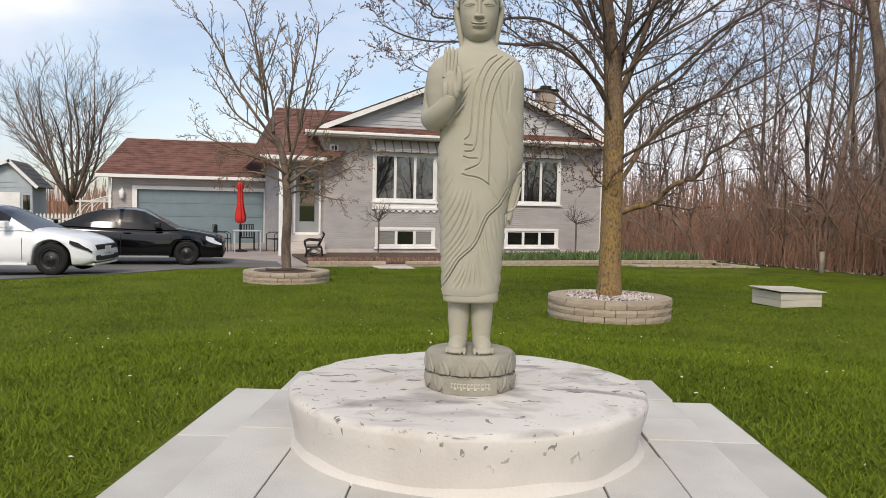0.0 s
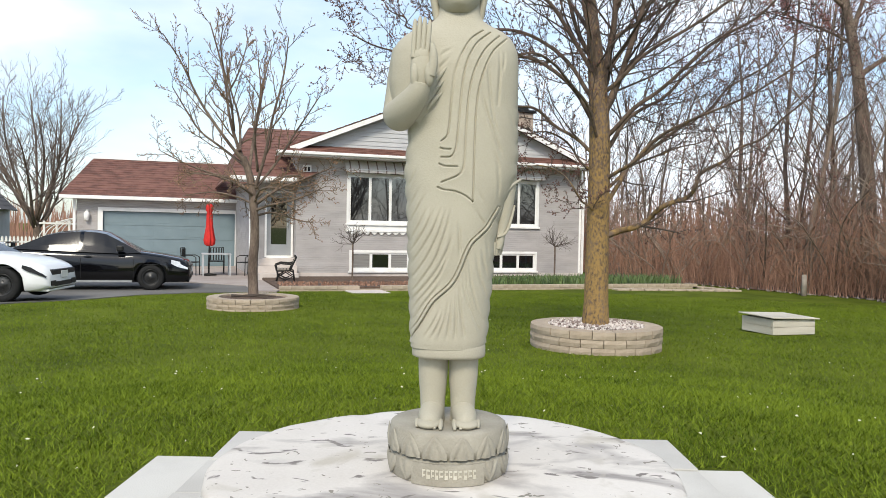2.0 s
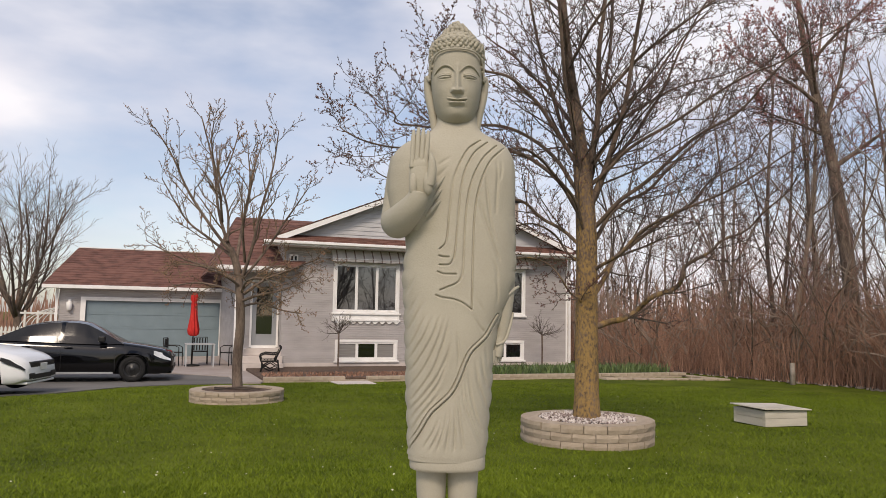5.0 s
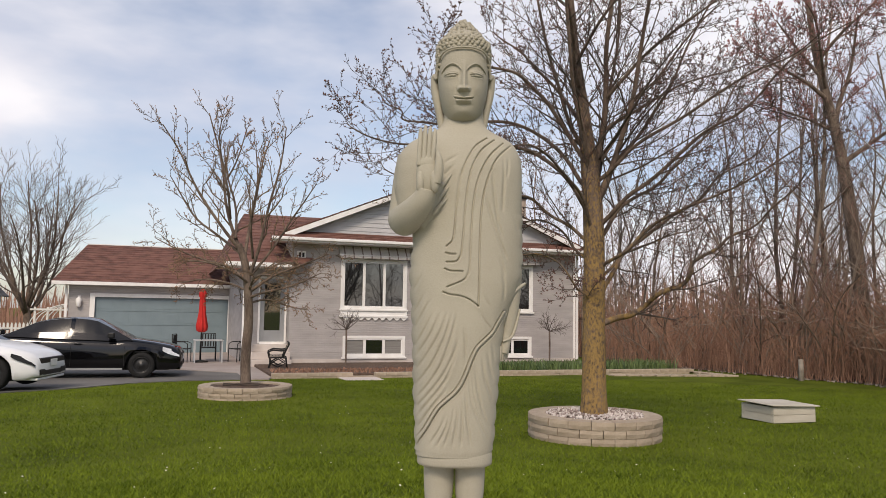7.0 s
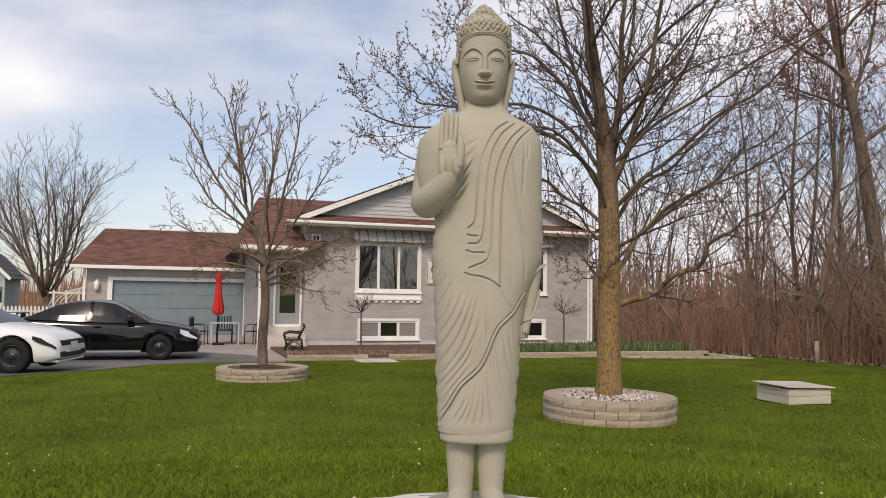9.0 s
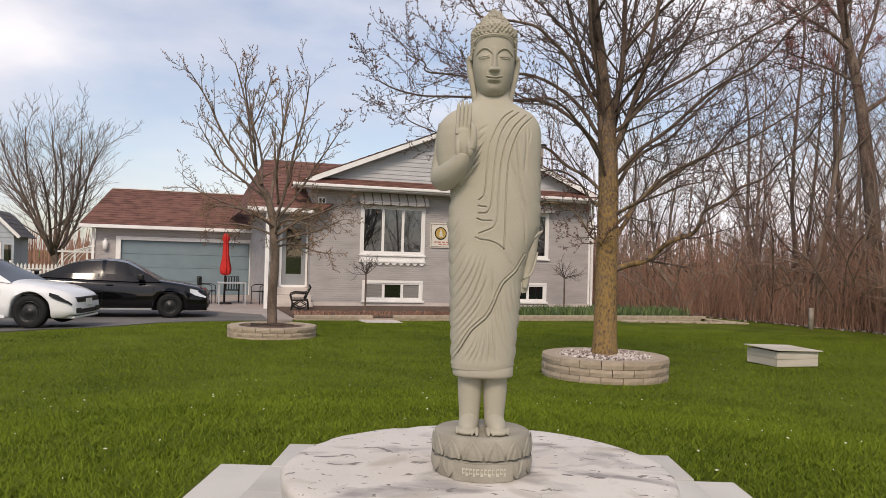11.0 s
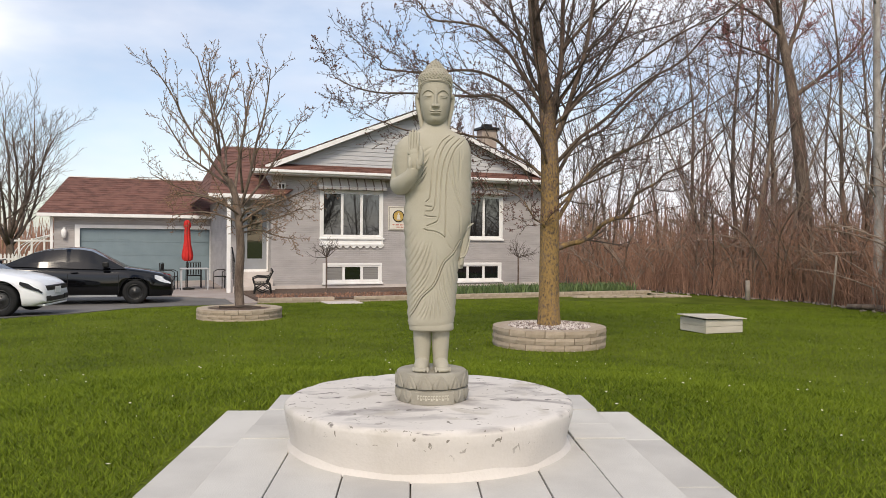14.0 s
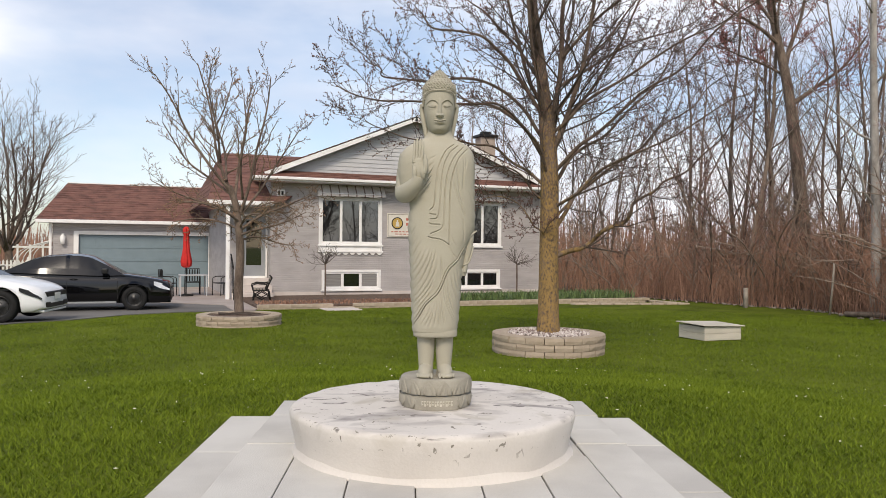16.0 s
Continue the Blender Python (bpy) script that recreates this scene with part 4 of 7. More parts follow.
def build_tree(name, m, out, split, mats, label, category, bud=0.0, buds_per=2, seed=0, group="", limbs=None, bud_from=3):
    top = thing(name, m, label, category, group)
    wood, twig, buds = tree_meshes(out, split, bud=bud, buds_per=buds_per, rng=random.Random(seed), bud_from=bud_from)
    if limbs:
        raw("trunk", *tree_meshes([o for o in out if o[2] == 0], 1, sides=(16,))[0], mats[0], top, "yellow lichened trunk", True)
        for o in out:
            if o[2] == 1:
                raw("limb", *tree_meshes([o], 1, sides=(10, 8))[0], limbs, top, smooth=True)
    else:
        raw("trunk", *wood, mats[0], top, smooth=True)
    crown = raw("crown", *twig, mats[1], top, "bare twigs")
    if buds[0]:
        tagged(raw("bud_cluster", *buds, mats[2], crown, "small opening buds"), kind="stuff")
    return top


def bend(points, steps=3):
    pts = [Vector(p) for p in points]
    for _ in range(steps):
        q = [pts[0]]
        for a, b in zip(pts, pts[1:]):
            q += [a * 0.75 + b * 0.25, a * 0.25 + b * 0.75]
        pts = q + [pts[-1]]
    return pts


def scripted(out, points, r0, r1, lvl, rng, spec, kids=True):
    pts = bend(points, 2)
    rad = [r0 + (r1 - r0) * i / (len(pts) - 1) for i in range(len(pts))]
    out.append((pts, rad, lvl))
    if kids:
        length = sum((b - a).length for a, b in zip(pts, pts[1:]))
        limbs_from(out, pts, rad, length, lvl, rng, spec)


# the big maple in the pebbled ring; its own axes: across the view, away, up
def maple():
    rng = random.Random(21)
    out = []
    up = {"levels": 4, "jitter": 0.16, "up": 0.09, "kids": [9, 16, 8, 4], "start": [0.2, 0.16, 0.12, 0.1], "angle": (0.45, 1.0), "ratio": (0.26, 0.44), "thin": 0.46, "min_r": 0.0036, "tip": 0.3}
    trunk = bend([(0, 0, -0.05), (0.0, 0, 0.5), (0.0, 0.01, 1.3), (0.01, 0.02, 2.0), (-0.02, 0.03, 2.7), (-0.10, 0.06, 3.5), (-0.25, 0.1, 4.6), (-0.32, 0.1, 6.0)], 2)
    out.append((trunk, [float(np.interp(p.z, (-0.05, 0.25, 1.0, 2.2, 2.9, 3.5, 4.6, 6.0), (0.175, 0.145, 0.132, 0.124, 0.108, 0.078, 0.054, 0.025))) for p in trunk], 0))
    for pts, r0, r1 in (
        # the upright forks
        ([(-0.22, 0.1, 4.3), (-0.30, 0.1, 5.2), (-0.45, 0.1, 6.4), (-0.5, 0.1, 8.0)], 0.050, 0.012),
        ([(0.0, 0.03, 2.55), (0.10, 0.10, 3.2), (0.20, 0.15, 4.2), (0.24, 0.2, 5.6), (0.35, 0.2, 7.8)], 0.075, 0.015),
        ([(0.05, 0, 2.5), (0.24, -0.1, 3.1), (0.46, -0.15, 3.9), (0.72, -0.2, 5.0), (0.95, -0.2, 7.0)], 0.068, 0.012),
        ([(0.03, 0.05, 2.6), (0.15, 0.45, 3.3), (0.35, 0.9, 4.4), (0.7, 1.3, 6.2)], 0.055, 0.011),
        ([(-0.04, 0, 2.8), (-0.25, -0.3, 3.5), (-0.5, -0.7, 4.5), (-0.7, -0.9, 6.0)], 0.050, 0.011),
        ([(-0.06, 0, 3.0), (-0.35, 0.2, 3.7), (-0.75, 0.3, 4.7), (-1.0, 0.4, 6.2)], 0.050, 0.011),
        # long limbs on the open side, nearly level, tips turned up
        ([(0.0, 0, 1.95), (-0.40, 0.1, 2.35), (-0.95, 0.2, 2.55), (-1.6, 0.3, 2.70), (-2.3, 0.3, 2.72), (-2.75, 0.3, 2.95)], 0.036, 0.006),
        ([(-0.02, 0, 2.3), (-0.45, -0.2, 2.85), (-1.1, -0.4, 3.10), (-1.9, -0.5, 3.10), (-2.7, -0.6, 3.05), (-3.2, -0.6, 3.30)], 0.042, 0.006),
        ([(-0.03, 0, 2.6), (-0.5, 0.3, 3.2), (-1.2, 0.4, 3.55), (-2.0, 0.5, 3.55), (-2.8, 0.6, 3.60), (-3.35, 0.6, 3.95)], 0.045, 0.006),
        ([(-0.06, 0, 2.9), (-0.5, -0.1, 3.6), (-1.0, -0.2, 3.95), (-1.6, -0.3, 4.05), (-2.1, -0.3, 4.15), (-2.35, -0.3, 4.40)], 0.045, 0.006),
        ([(-0.10, 0, 3.4), (-0.4, 0.5, 4.0), (-0.8, 0.8, 4.4), (-1.2, 0.9, 4.7), (-1.5, 1.0, 5.0)], 0.042, 0.006),
        ([(-0.18, 0, 3.9), (-0.45, -0.5, 4.6), (-0.75, -0.8, 5.1), (-1.05, -1.0, 5.6)], 0.040, 0.006),
        ([(-0.01, 0, 2.15), (-0.3, -0.5, 2.6), (-0.8, -0.9, 2.9), (-1.4, -1.2, 3.0), (-2.0, -1.4, 3.3)], 0.034, 0.006),
        ([(0.0, 0, 1.28), (-0.13, -0.1, 1.46), (-0.34, -0.2, 1.66), (-0.66, -0.3, 1.78), (-1.0, -0.4, 1.86)], 0.026, 0.006),
        ([(0.0, 0, 1.75), (-0.25, 0.2, 2.02), (-0.6, 0.4, 2.25), (-0.95, 0.5, 2.32), (-1.4, 0.5, 2.55)], 0.028, 0.006),
        # limbs on the woods' side, rising outward
        ([(0.08, 0, 1.06), (0.28, -0.1, 1.14), (0.62, -0.2, 1.30), (0.92, -0.25, 1.52), (1.10, -0.3, 1.85), (1.38, -0.35, 2.05), (1.8, -0.4, 2.25), (2.3, -0.4, 2.75)], 0.062, 0.009),
        ([(0.06, 0, 1.38), (0.30, 0.1, 1.80), (0.72, 0.2, 2.20), (1.25, 0.3, 2.50), (1.9, 0.4, 3.0), (2.6, 0.5, 3.6)], 0.048, 0.008),
        ([(0.06, 0, 2.05), (0.42, 0.2, 2.45), (1.0, 0.4, 2.95), (1.6, 0.5, 3.5), (2.2, 0.6, 4.3)], 0.046, 0.008),
        ([(0.05, 0, 2.2), (0.5, -0.3, 2.65), (1.1, -0.5, 3.2), (1.8, -0.6, 3.7), (2.7, -0.7, 4.5)], 0.046, 0.008),
        ([(0.05, 0, 2.5), (0.5, 0.4, 3.2), (1.0, 0.7, 3.9), (1.6, 0.9, 4.9), (2.0, 1.0, 6.0)], 0.046, 0.008),
        ([(0.10, 0.1, 3.0), (0.5, 0.3, 3.7), (1.0, 0.4, 4.3), (1.7, 0.5, 5.1)], 0.040, 0.007),
        ([(0.18, 0.15, 3.8), (0.7, -0.2, 4.4), (1.3, -0.3, 4.8), (2.1, -0.3, 5.4)], 0.038, 0.007),
        ([(0.05, 0, 2.75), (0.7, -0.5, 3.3), (1.4, -0.8, 3.7), (2.3, -1.0, 4.2)], 0.040, 0.007),
        ([(0.15, 0.1, 3.4), (0.8, 0.6, 3.9), (1.5, 0.9, 4.2), (2.4, 1.1, 4.6)], 0.038, 0.007),
        ([(-0.2, 0, 4.2), (0.1, -0.5, 4.8), (0.5, -0.8, 5.3), (0.9, -1.0, 6.0)], 0.036, 0.007),
        ([(0.04, 0, 1.7), (0.4, -0.4, 2.0), (0.9, -0.8, 2.4), (1.5, -1.0, 2.6), (2.2, -1.2, 3.1)], 0.036, 0.007),
        ([(0.05, 0, 1.55), (0.35, 0.4, 1.85), (0.8, 0.8, 2.1), (1.4, 1.1, 2.3), (2.1, 1.3, 2.6)], 0.034, 0.007),
    ):
        pts = bend(pts, 1)
        pts = [p + Vector((rng.gauss(0, 0.045), rng.gauss(0, 0.06), rng.gauss(0, 0.045))) if 1 < i else p for i, p in enumerate(pts)]
        pts = [Vector((p.x * (0.92 if p.z < 3.7 else 0.80) if p.x < -0.3 else p.x, p.y, p.z)) for p in pts]
        scripted(out, pts, r0 * 0.66, r1 * 0.7, 1, rng, up)
    return out


VIEW = -20.0
build_tree("maple_tree", pose(*R2, -0.14, 0, 0, VIEW), maple(), 1, (M["bark"], M["twig"], M["bud"]), "tall bare maple with yellow lichened bark and small buds", "tree", 0.0125, 1, 1, limbs=M["limb"])


def small_tree():
    rng = random.Random(5)
    out = []
    sp = {"levels": 4, "jitter": 0.19, "up": 0.13, "kids": [7, 10, 6, 3], "start": [0.25, 0.22, 0.15, 0.1], "angle": (0.4, 0.85), "ratio": (0.26, 0.42), "thin": 0.54, "min_r": 0.0048, "tip": 0.4}
    low = dict(sp, up=0.02, angle=(0.5, 1.1), jitter=0.24, kids=[9, 9, 6, 3], ratio=(0.34, 0.52))
    trunk = bend([(0, 0, -0.05), (-0.03, 0, 0.5), (0.02, 0.0, 1.1), (-0.03, 0, 1.7), (-0.08, 0, 2.1), (-0.22, 0, 2.45)], 2)
    out.append((trunk, [0.094 - 0.036 * i / (len(trunk) - 1) for i in range(len(trunk))], 0))
    for pts, r0, r1 in (
        ([(-0.15, 0, 2.25), (-0.38, 0.1, 2.7), (-0.56, 0.1, 3.3), (-0.64, 0.1, 4.1), (-0.95, 0.1, 5.15)], 0.056, 0.012),
        ([(-0.20, 0, 2.35), (-0.60, -0.2, 2.9), (-1.05, -0.3, 3.6), (-1.30, -0.3, 4.2), (-1.70, -0.3, 4.8)], 0.046, 0.010),
        ([(-0.20, 0, 2.30), (-0.75, 0.2, 2.7), (-1.2, 0.3, 3.0), (-1.45, 0.3, 3.4), (-1.75, 0.3, 3.9)], 0.040, 0.009),
        ([(-0.12, 0, 2.2), (-0.12, 0.3, 2.9), (-0.02, 0.4, 3.6), (0.05, 0.4, 4.2), (0.20, 0.4, 4.7)], 0.048, 0.010),
        ([(0.0, 0, 1.9), (0.22, -0.1, 2.5), (0.36, -0.2, 3.2), (0.58, -0.2, 4.0), (0.66, -0.2, 4.8)], 0.050, 0.011),
        ([(0.02, 0, 1.9), (0.40, 0.1, 2.4), (0.72, 0.2, 3.0), (0.95, 0.2, 3.35), (1.2, 0.2, 3.75)], 0.038, 0.009),
        ([(-0.45, 0.1, 3.0), (-0.40, -0.3, 3.6), (-0.55, -0.5, 4.4), (-0.50, -0.5, 4.9)], 0.034, 0.009),
        ([(-0.60, 0.1, 3.7), (-0.38, 0.2, 4.2), (-0.25, 0.3, 4.9)], 0.028, 0.008),
        ([(-0.30, 0, 2.6), (-0.45, 0.5, 3.3), (-0.75, 0.7, 4.0), (-0.85, 0.8, 4.6)], 0.036, 0.009),
        ([(0.05, 0, 2.2), (0.10, -0.5, 2.9), (0.30, -0.7, 3.6), (0.25, -0.8, 4.2)], 0.036, 0.009),
    ):
        scripted(out, [(x * 0.92, y, z if z < 2.2 else 2.2 + (z - 2.2) * 0.90) for x, y, z in pts], r0 * 0.8, r1 * 0.85, 1, rng, sp)
    for pts, r0, r1 in (
        ([(0, 0, 1.75), (-0.35, 0, 2.05), (-0.8, 0.1, 2.15), (-1.25, 0.1, 2.3), (-1.75, 0.1, 2.55)], 0.032, 0.007),
        ([(0, 0, 1.60), (-0.35, 0.2, 1.75), (-0.85, 0.3, 1.85), (-1.4, 0.3, 1.75)], 0.028, 0.006),
        ([(0, 0, 1.6), (0.4, 0, 1.9), (0.8, 0, 2.05), (1.4, 0, 2.3)], 0.034, 0.007),
        ([(0, 0, 1.5), (0.3, -0.2, 1.6), (0.8, -0.2, 1.70), (1.3, -0.2, 1.95)], 0.030, 0.006),
        ([(0, 0, 1.7), (0.3, 0.3, 2.1), (0.7, 0.4, 2.2), (1.1, 0.4, 1.95)], 0.028, 0.006),
        ([(0, 0, 1.4), (0.3, 0.1, 1.50), (0.7, 0.1, 1.35), (1.05, 0.1, 1.30)], 0.024, 0.006),
        ([(0, 0, 1.75), (-0.2, -0.4, 1.95), (-0.6, -0.6, 2.1), (-1.0, -0.6, 2.1)], 0.028, 0.006),
        ([(0, 0, 1.65), (0.2, -0.5, 1.85), (0.5, -0.8, 1.9), (0.9, -0.9, 1.75)], 0.026, 0.006),
    ):
        scripted(out, pts, r0, r1, 1, rng, low)
    return out


build_tree("crabapple_tree", pose(*R1, -0.26, 0, 0, VIEW), small_tree(), 1, (M["bark_grey"], M["twig_tan"], M["bud_tan"]), "small bare crabapple tree with tangled low branches", "tree", 0.012, 1, 2)
# loose sticks lie on the soil of its ring
sticks = tubes("sticks", [([(-0.35, -0.2, 0.27), (0.1, -0.1, 0.30), (0.45, -0.25, 0.29)], 0.016), ([(-0.4, 0.0, 0.28), (0.3, -0.3, 0.285)], 0.012)], M["twig"], sides=6)
sticks.matrix_basis = pose(*R1, -0.55, 0, 0, VIEW)
tagged(sticks, "loose dry sticks lying in the planter ring", "sticks")


def topiary(x, y, z):
    rng = random.Random(int(x * 10))
    out = []
    sp = {"levels": 3, "jitter": 0.14, "up": 0.02, "kids": [5, 5, 4], "start": [0.3, 0.2, 0.1], "angle": (0.4, 0.9), "ratio": (0.5, 0.7), "thin": 0.6, "min_r": 0.004, "tip": 0.4}
    pts = bend([(0, 0, -0.05), (0.01, 0, 0.6), (0, 0, 1.15)], 2)
    out.append((pts, [0.028] * len(pts), 0))
    for k in range(9):
        a, e = 6.283 * k / 9 + rng.uniform(-0.2, 0.2), rng.uniform(0.15, 1.3)
        grow(out, Vector((0, 0, 1.12)), Vector((math.cos(a) * math.cos(e), math.sin(a) * math.cos(e), math.sin(e))), rng.uniform(0.5, 0.68), 0.014, 1, rng, sp)
    return build_tree("topiary_tree", pose(x, y, z), out, 0, (M["bark_grey"], M["twig"], M["bud"]), "small bare round-headed tree on a thin stem by the house wall", "tree", 0, group="topiary trees")


topiary(5.55, 24.6, -0.64)
topiary(12.55, 24.6, -0.64)


# ---------- house ----------
HO = Vector((4.0, 26.0, -0.80))
house = thing("house", pose(*HO), "grey painted brick raised bungalow with white trim and red-brown roof", "house")


def at(rows, o=HO):
    """Boxes given in the world's metres, shifted to a thing's own origin."""
    return [(a - o.x, b - o.x, c - o.y, d - o.y, e - o.z, f - o.z) for a, b, c, d, e, f in rows]


def hp(name, rows, mat, parent=None, label="", bevel=0.0, o=HO):
    return part(name, boxes(*at(rows, o), bevel=bevel), mat, parent if parent is not None else house, label)


def poly(name, faces, mat, parent, o=HO, thick=0.0, label=""):
    bm = bmesh.new()
    for f in faces:
        bm.faces.new([bm.verts.new(Vector(p) - o) for p in f])
    if thick:
        r = bmesh.ops.solidify(bm, geom=bm.faces[:], thickness=thick)
    bmesh.ops.recalc_face_normals(bm, faces=bm.faces)
    return part(name, bm, mat, parent, label)


W1, W2, B1, B2 = (5.64, 7.90, 1.10, 2.78), (10.35, 12.60, 1.10, 2.78), (5.75, 7.87, -0.46, 0.25), (10.45, 12.56, -0.46, 0.25)
# front wall with its four openings


def holed_wall(name, x0, x1, y0, y1, z0, z1, holes, mat, parent, o, label=""):
    """One wall with rectangular openings right through it."""
    xs = sorted({x0, x1, *(v for h in holes for v in h[:2])})
    zs = sorted({z0, z1, *(v for h in holes for v in h[2:])})
    solid = {(i, k) for i in range(len(xs) - 1) for k in range(len(zs) - 1) if not any(h[0] <= xs[i] < h[1] and h[2] <= zs[k] < h[3] for h in holes)}
    bm, vs = bmesh.new(), {}

    def v(i, y, k):
        if (i, y, k) not in vs:
            vs[i, y, k] = bm.verts.new((xs[i] - o.x, (y0, y1)[y] - o.y, zs[k] - o.z))
        return vs[i, y, k]

    for i, k in solid:
        bm.faces.new((v(i, 0, k), v(i + 1, 0, k), v(i + 1, 0, k + 1), v(i, 0, k + 1)))
        bm.faces.new((v(i, 1, k + 1), v(i + 1, 1, k + 1), v(i + 1, 1, k), v(i, 1, k)))
        for (di, dk), (a, b) in {(-1, 0): ((0, 0), (0, 1)), (1, 0): ((1, 0), (1, 1)), (0, -1): ((0, 0), (1, 0)), (0, 1): ((0, 1), (1, 1))}.items():
            if (i + di, k + dk) not in solid:
                bm.faces.new((v(i + a[0], 0, k + a[1]), v(i + b[0], 0, k + b[1]), v(i + b[0], 1, k + b[1]), v(i + a[0], 1, k + a[1])))
    bmesh.ops.recalc_face_normals(bm, faces=bm.faces)
    return part(name, bm, mat, parent, label)


holed_wall("wall_front", 4.0, 14.30, 26.0, 26.25, -0.80, 3.32, [W1, W2, B1, B2], M["brick"], house, HO, "grey painted brick wall")
hp("wall_side", [(4.0, 4.25, 26.25, 36, -0.80, 3.32), (14.05, 14.30, 26.25, 36, -0.80, 3.32), (4.25, 14.05, 35.75, 36, -0.80, 3.32)], M["brick"])
hp("wall_entry", [(2.7, 3.08, 26.5, 26.7, -0.80, 2.5), (3.08, 3.98, 26.5, 26.7, 2.12, 2.5), (3.98, 4.0, 26.5, 26.7, -0.80, 2.5), (3.08, 3.98, 26.5, 26.7, -0.80, -0.02), (2.7, 2.9, 26.7, 34, -0.80, 2.5)], M["brick"])
# backing board and floor slab, coloured dark in place of the rooms' shade
hp("room_backing", [(4.3, 14.0, 26.9, 27.0, -0.5, 3.3), (4.3, 14.0, 26.26, 27, 0.55, 0.65)], M["room_dimness"], label="dark boards painted as the dim of unlit rooms behind the windows")
hp("foundation", [(3.985, 14.315, 25.985, 26.0, -0.80, -0.50)], M["foundation"], label="pale pink parged foundation")
hp("corner_trim", [(14.24, 14.31, 25.98, 26.0, -0.5, 3.3)], M["trim"])

# gable, boards, rakes
GX, GZ = 9.04, 5.70
poly("gable_wall", [[(4.1, 26.02, 3.55), (13.98, 26.02, 3.55), (GX, 26.02, 5.62)]], M["siding"], house, thick=0.1)
for k in range(14):
    za = 3.55 + 0.148 * k
    zb = za + 0.15
    half = lambda z: max(0.02, 4.94 * (5.62 - z) / (5.62 - 3.55))
    bm = bmesh.new()
    pts = [(GX - half(za), 25.985, za), (GX + half(za), 25.985, za), (GX + half(min(zb, 5.61)), 26.005, min(zb, 5.61)), (GX - half(min(zb, 5.61)), 26.005, min(zb, 5.61))]
    f = [bm.verts.new(Vector(p) - HO) for p in pts]
    g = [bm.verts.new(Vector((p[0], 26.02, p[2])) - HO) for p in pts]
    bm.faces.new(f)
    for i in range(4):
        bm.faces.new((f[i], g[i], g[(i + 1) % 4], f[(i + 1) % 4]))
    bmesh.ops.recalc_face_normals(bm, faces=bm.faces)
    part("siding_board", bm, M["siding"], house)


def rake(name, a, b, w=0.17, t=0.05, y=25.62, o=HO, parent=None):
    a, b = Vector(a), Vector(b)
    bm = bmesh.new()
    d = (b - a).normalized()
    n = Vector((-d.z, 0, d.x)) * w
    if n.z > 0:
        n = -n
    f = []
    for yy in (y, y + t):
        f.append([bm.verts.new(Vector((p.x, yy, p.z)) - o) for p in (a, b, b + n, a + n)])
    bm.faces.new(f[0]), bm.faces.new(list(reversed(f[1])))
    for i in range(4):
        bm.faces.new((f[0][i], f[1][i], f[1][(i + 1) % 4], f[0][(i + 1) % 4]))
    bmesh.ops.recalc_face_normals(bm, faces=bm.faces)
    return part(name, bm, M["trim"], parent if parent is not None else house)


rake("rake_board", (3.72, 0, 3.50), (GX, 0, GZ + 0.02))
rake("rake_board", (14.36, 0, 3.50), (GX, 0, GZ + 0.02))


def roof_slope(name, a, b, c, d, parent, o, rows=14, mat=None):
    """A shingled slope: a-b along the eave, d-c along the ridge, in courses that lap."""
    a, b, c, d = (Vector(p) for p in (a, b, c, d))
    n = (b - a).cross(d - a).normalized()
    if n.z < 0:
        n = -n
    base = [q - n * 0.03 - o for q in (a, b, c, d)] + [q - n * 0.004 - o for q in (a, b, c, d)]
    slope = raw(name, base, [(3, 2, 1, 0), (4, 5, 6, 7), (0, 1, 5, 4), (1, 2, 6, 5), (2, 3, 7, 6), (3, 0, 4, 7)], mat or M["shingle"], parent, "red-brown asphalt shingles")
    for r in range(rows):
        s0, s1 = r / rows, (r + 1) / rows + 0.01
        p = [a.lerp(d, s0) + n * 0.02, b.lerp(c, s0) + n * 0.02, b.lerp(c, min(s1, 1)) + n * 0.006, a.lerp(d, min(s1, 1)) + n * 0.006]
        vs = [q - o for q in p] + [q - n * 0.022 - o for q in p]
        raw("shingle_course", vs, [(0, 1, 2, 3), (7, 6, 5, 4), (0, 4, 5, 1), (1, 5, 6, 2), (2, 6, 7, 3), (3, 7, 4, 0)], mat or M["shingle"], slope)
    return slope


roof_slope("roof", (3.55, 36, 3.46), (3.55, 25.62, 3.46), (GX, 25.62, GZ), (GX, 36, GZ), house, HO, 20)
roof_slope("roof", (14.53, 25.62, 3.46), (14.53, 36, 3.46), (GX, 36, GZ), (GX, 25.62, GZ), house, HO, 20)
roof_slope("skirt_roof", (3.30, 25.42, 3.34), (14.75, 25.42, 3.34), (14.45, 26.0, 3.60), (3.60, 26.0, 3.60), house, HO, 4)
roof_slope("entry_roof", (1.92, 25.35, 2.50), (4.3, 25.35, 2.50), (8.0, 31.0, 4.68), (2.95, 31.0, 4.68), house, HO, 16)
roof_slope("entry_roof", (1.92, 36, 2.50), (1.92, 25.35, 2.50), (2.95, 31.0, 4.68), (2.95, 31.4, 4.68), house, HO, 10)
hp("fascia", [(3.30, 14.75, 25.36, 25.42, 3.20, 3.34)], M["trim"], bevel=0.01)
hp("gutter", [(3.28, 14.77, 25.27, 25.355, 3.25, 3.345)], M["trim"], bevel=0.02)
hp("soffit", [(3.32, 14.73, 25.42, 25.99, 3.20, 3.22)], M["trim"])
hp("entry_fascia", [(1.90, 3.98, 25.29, 25.35, 2.38, 2.51)], M["trim"], bevel=0.01)
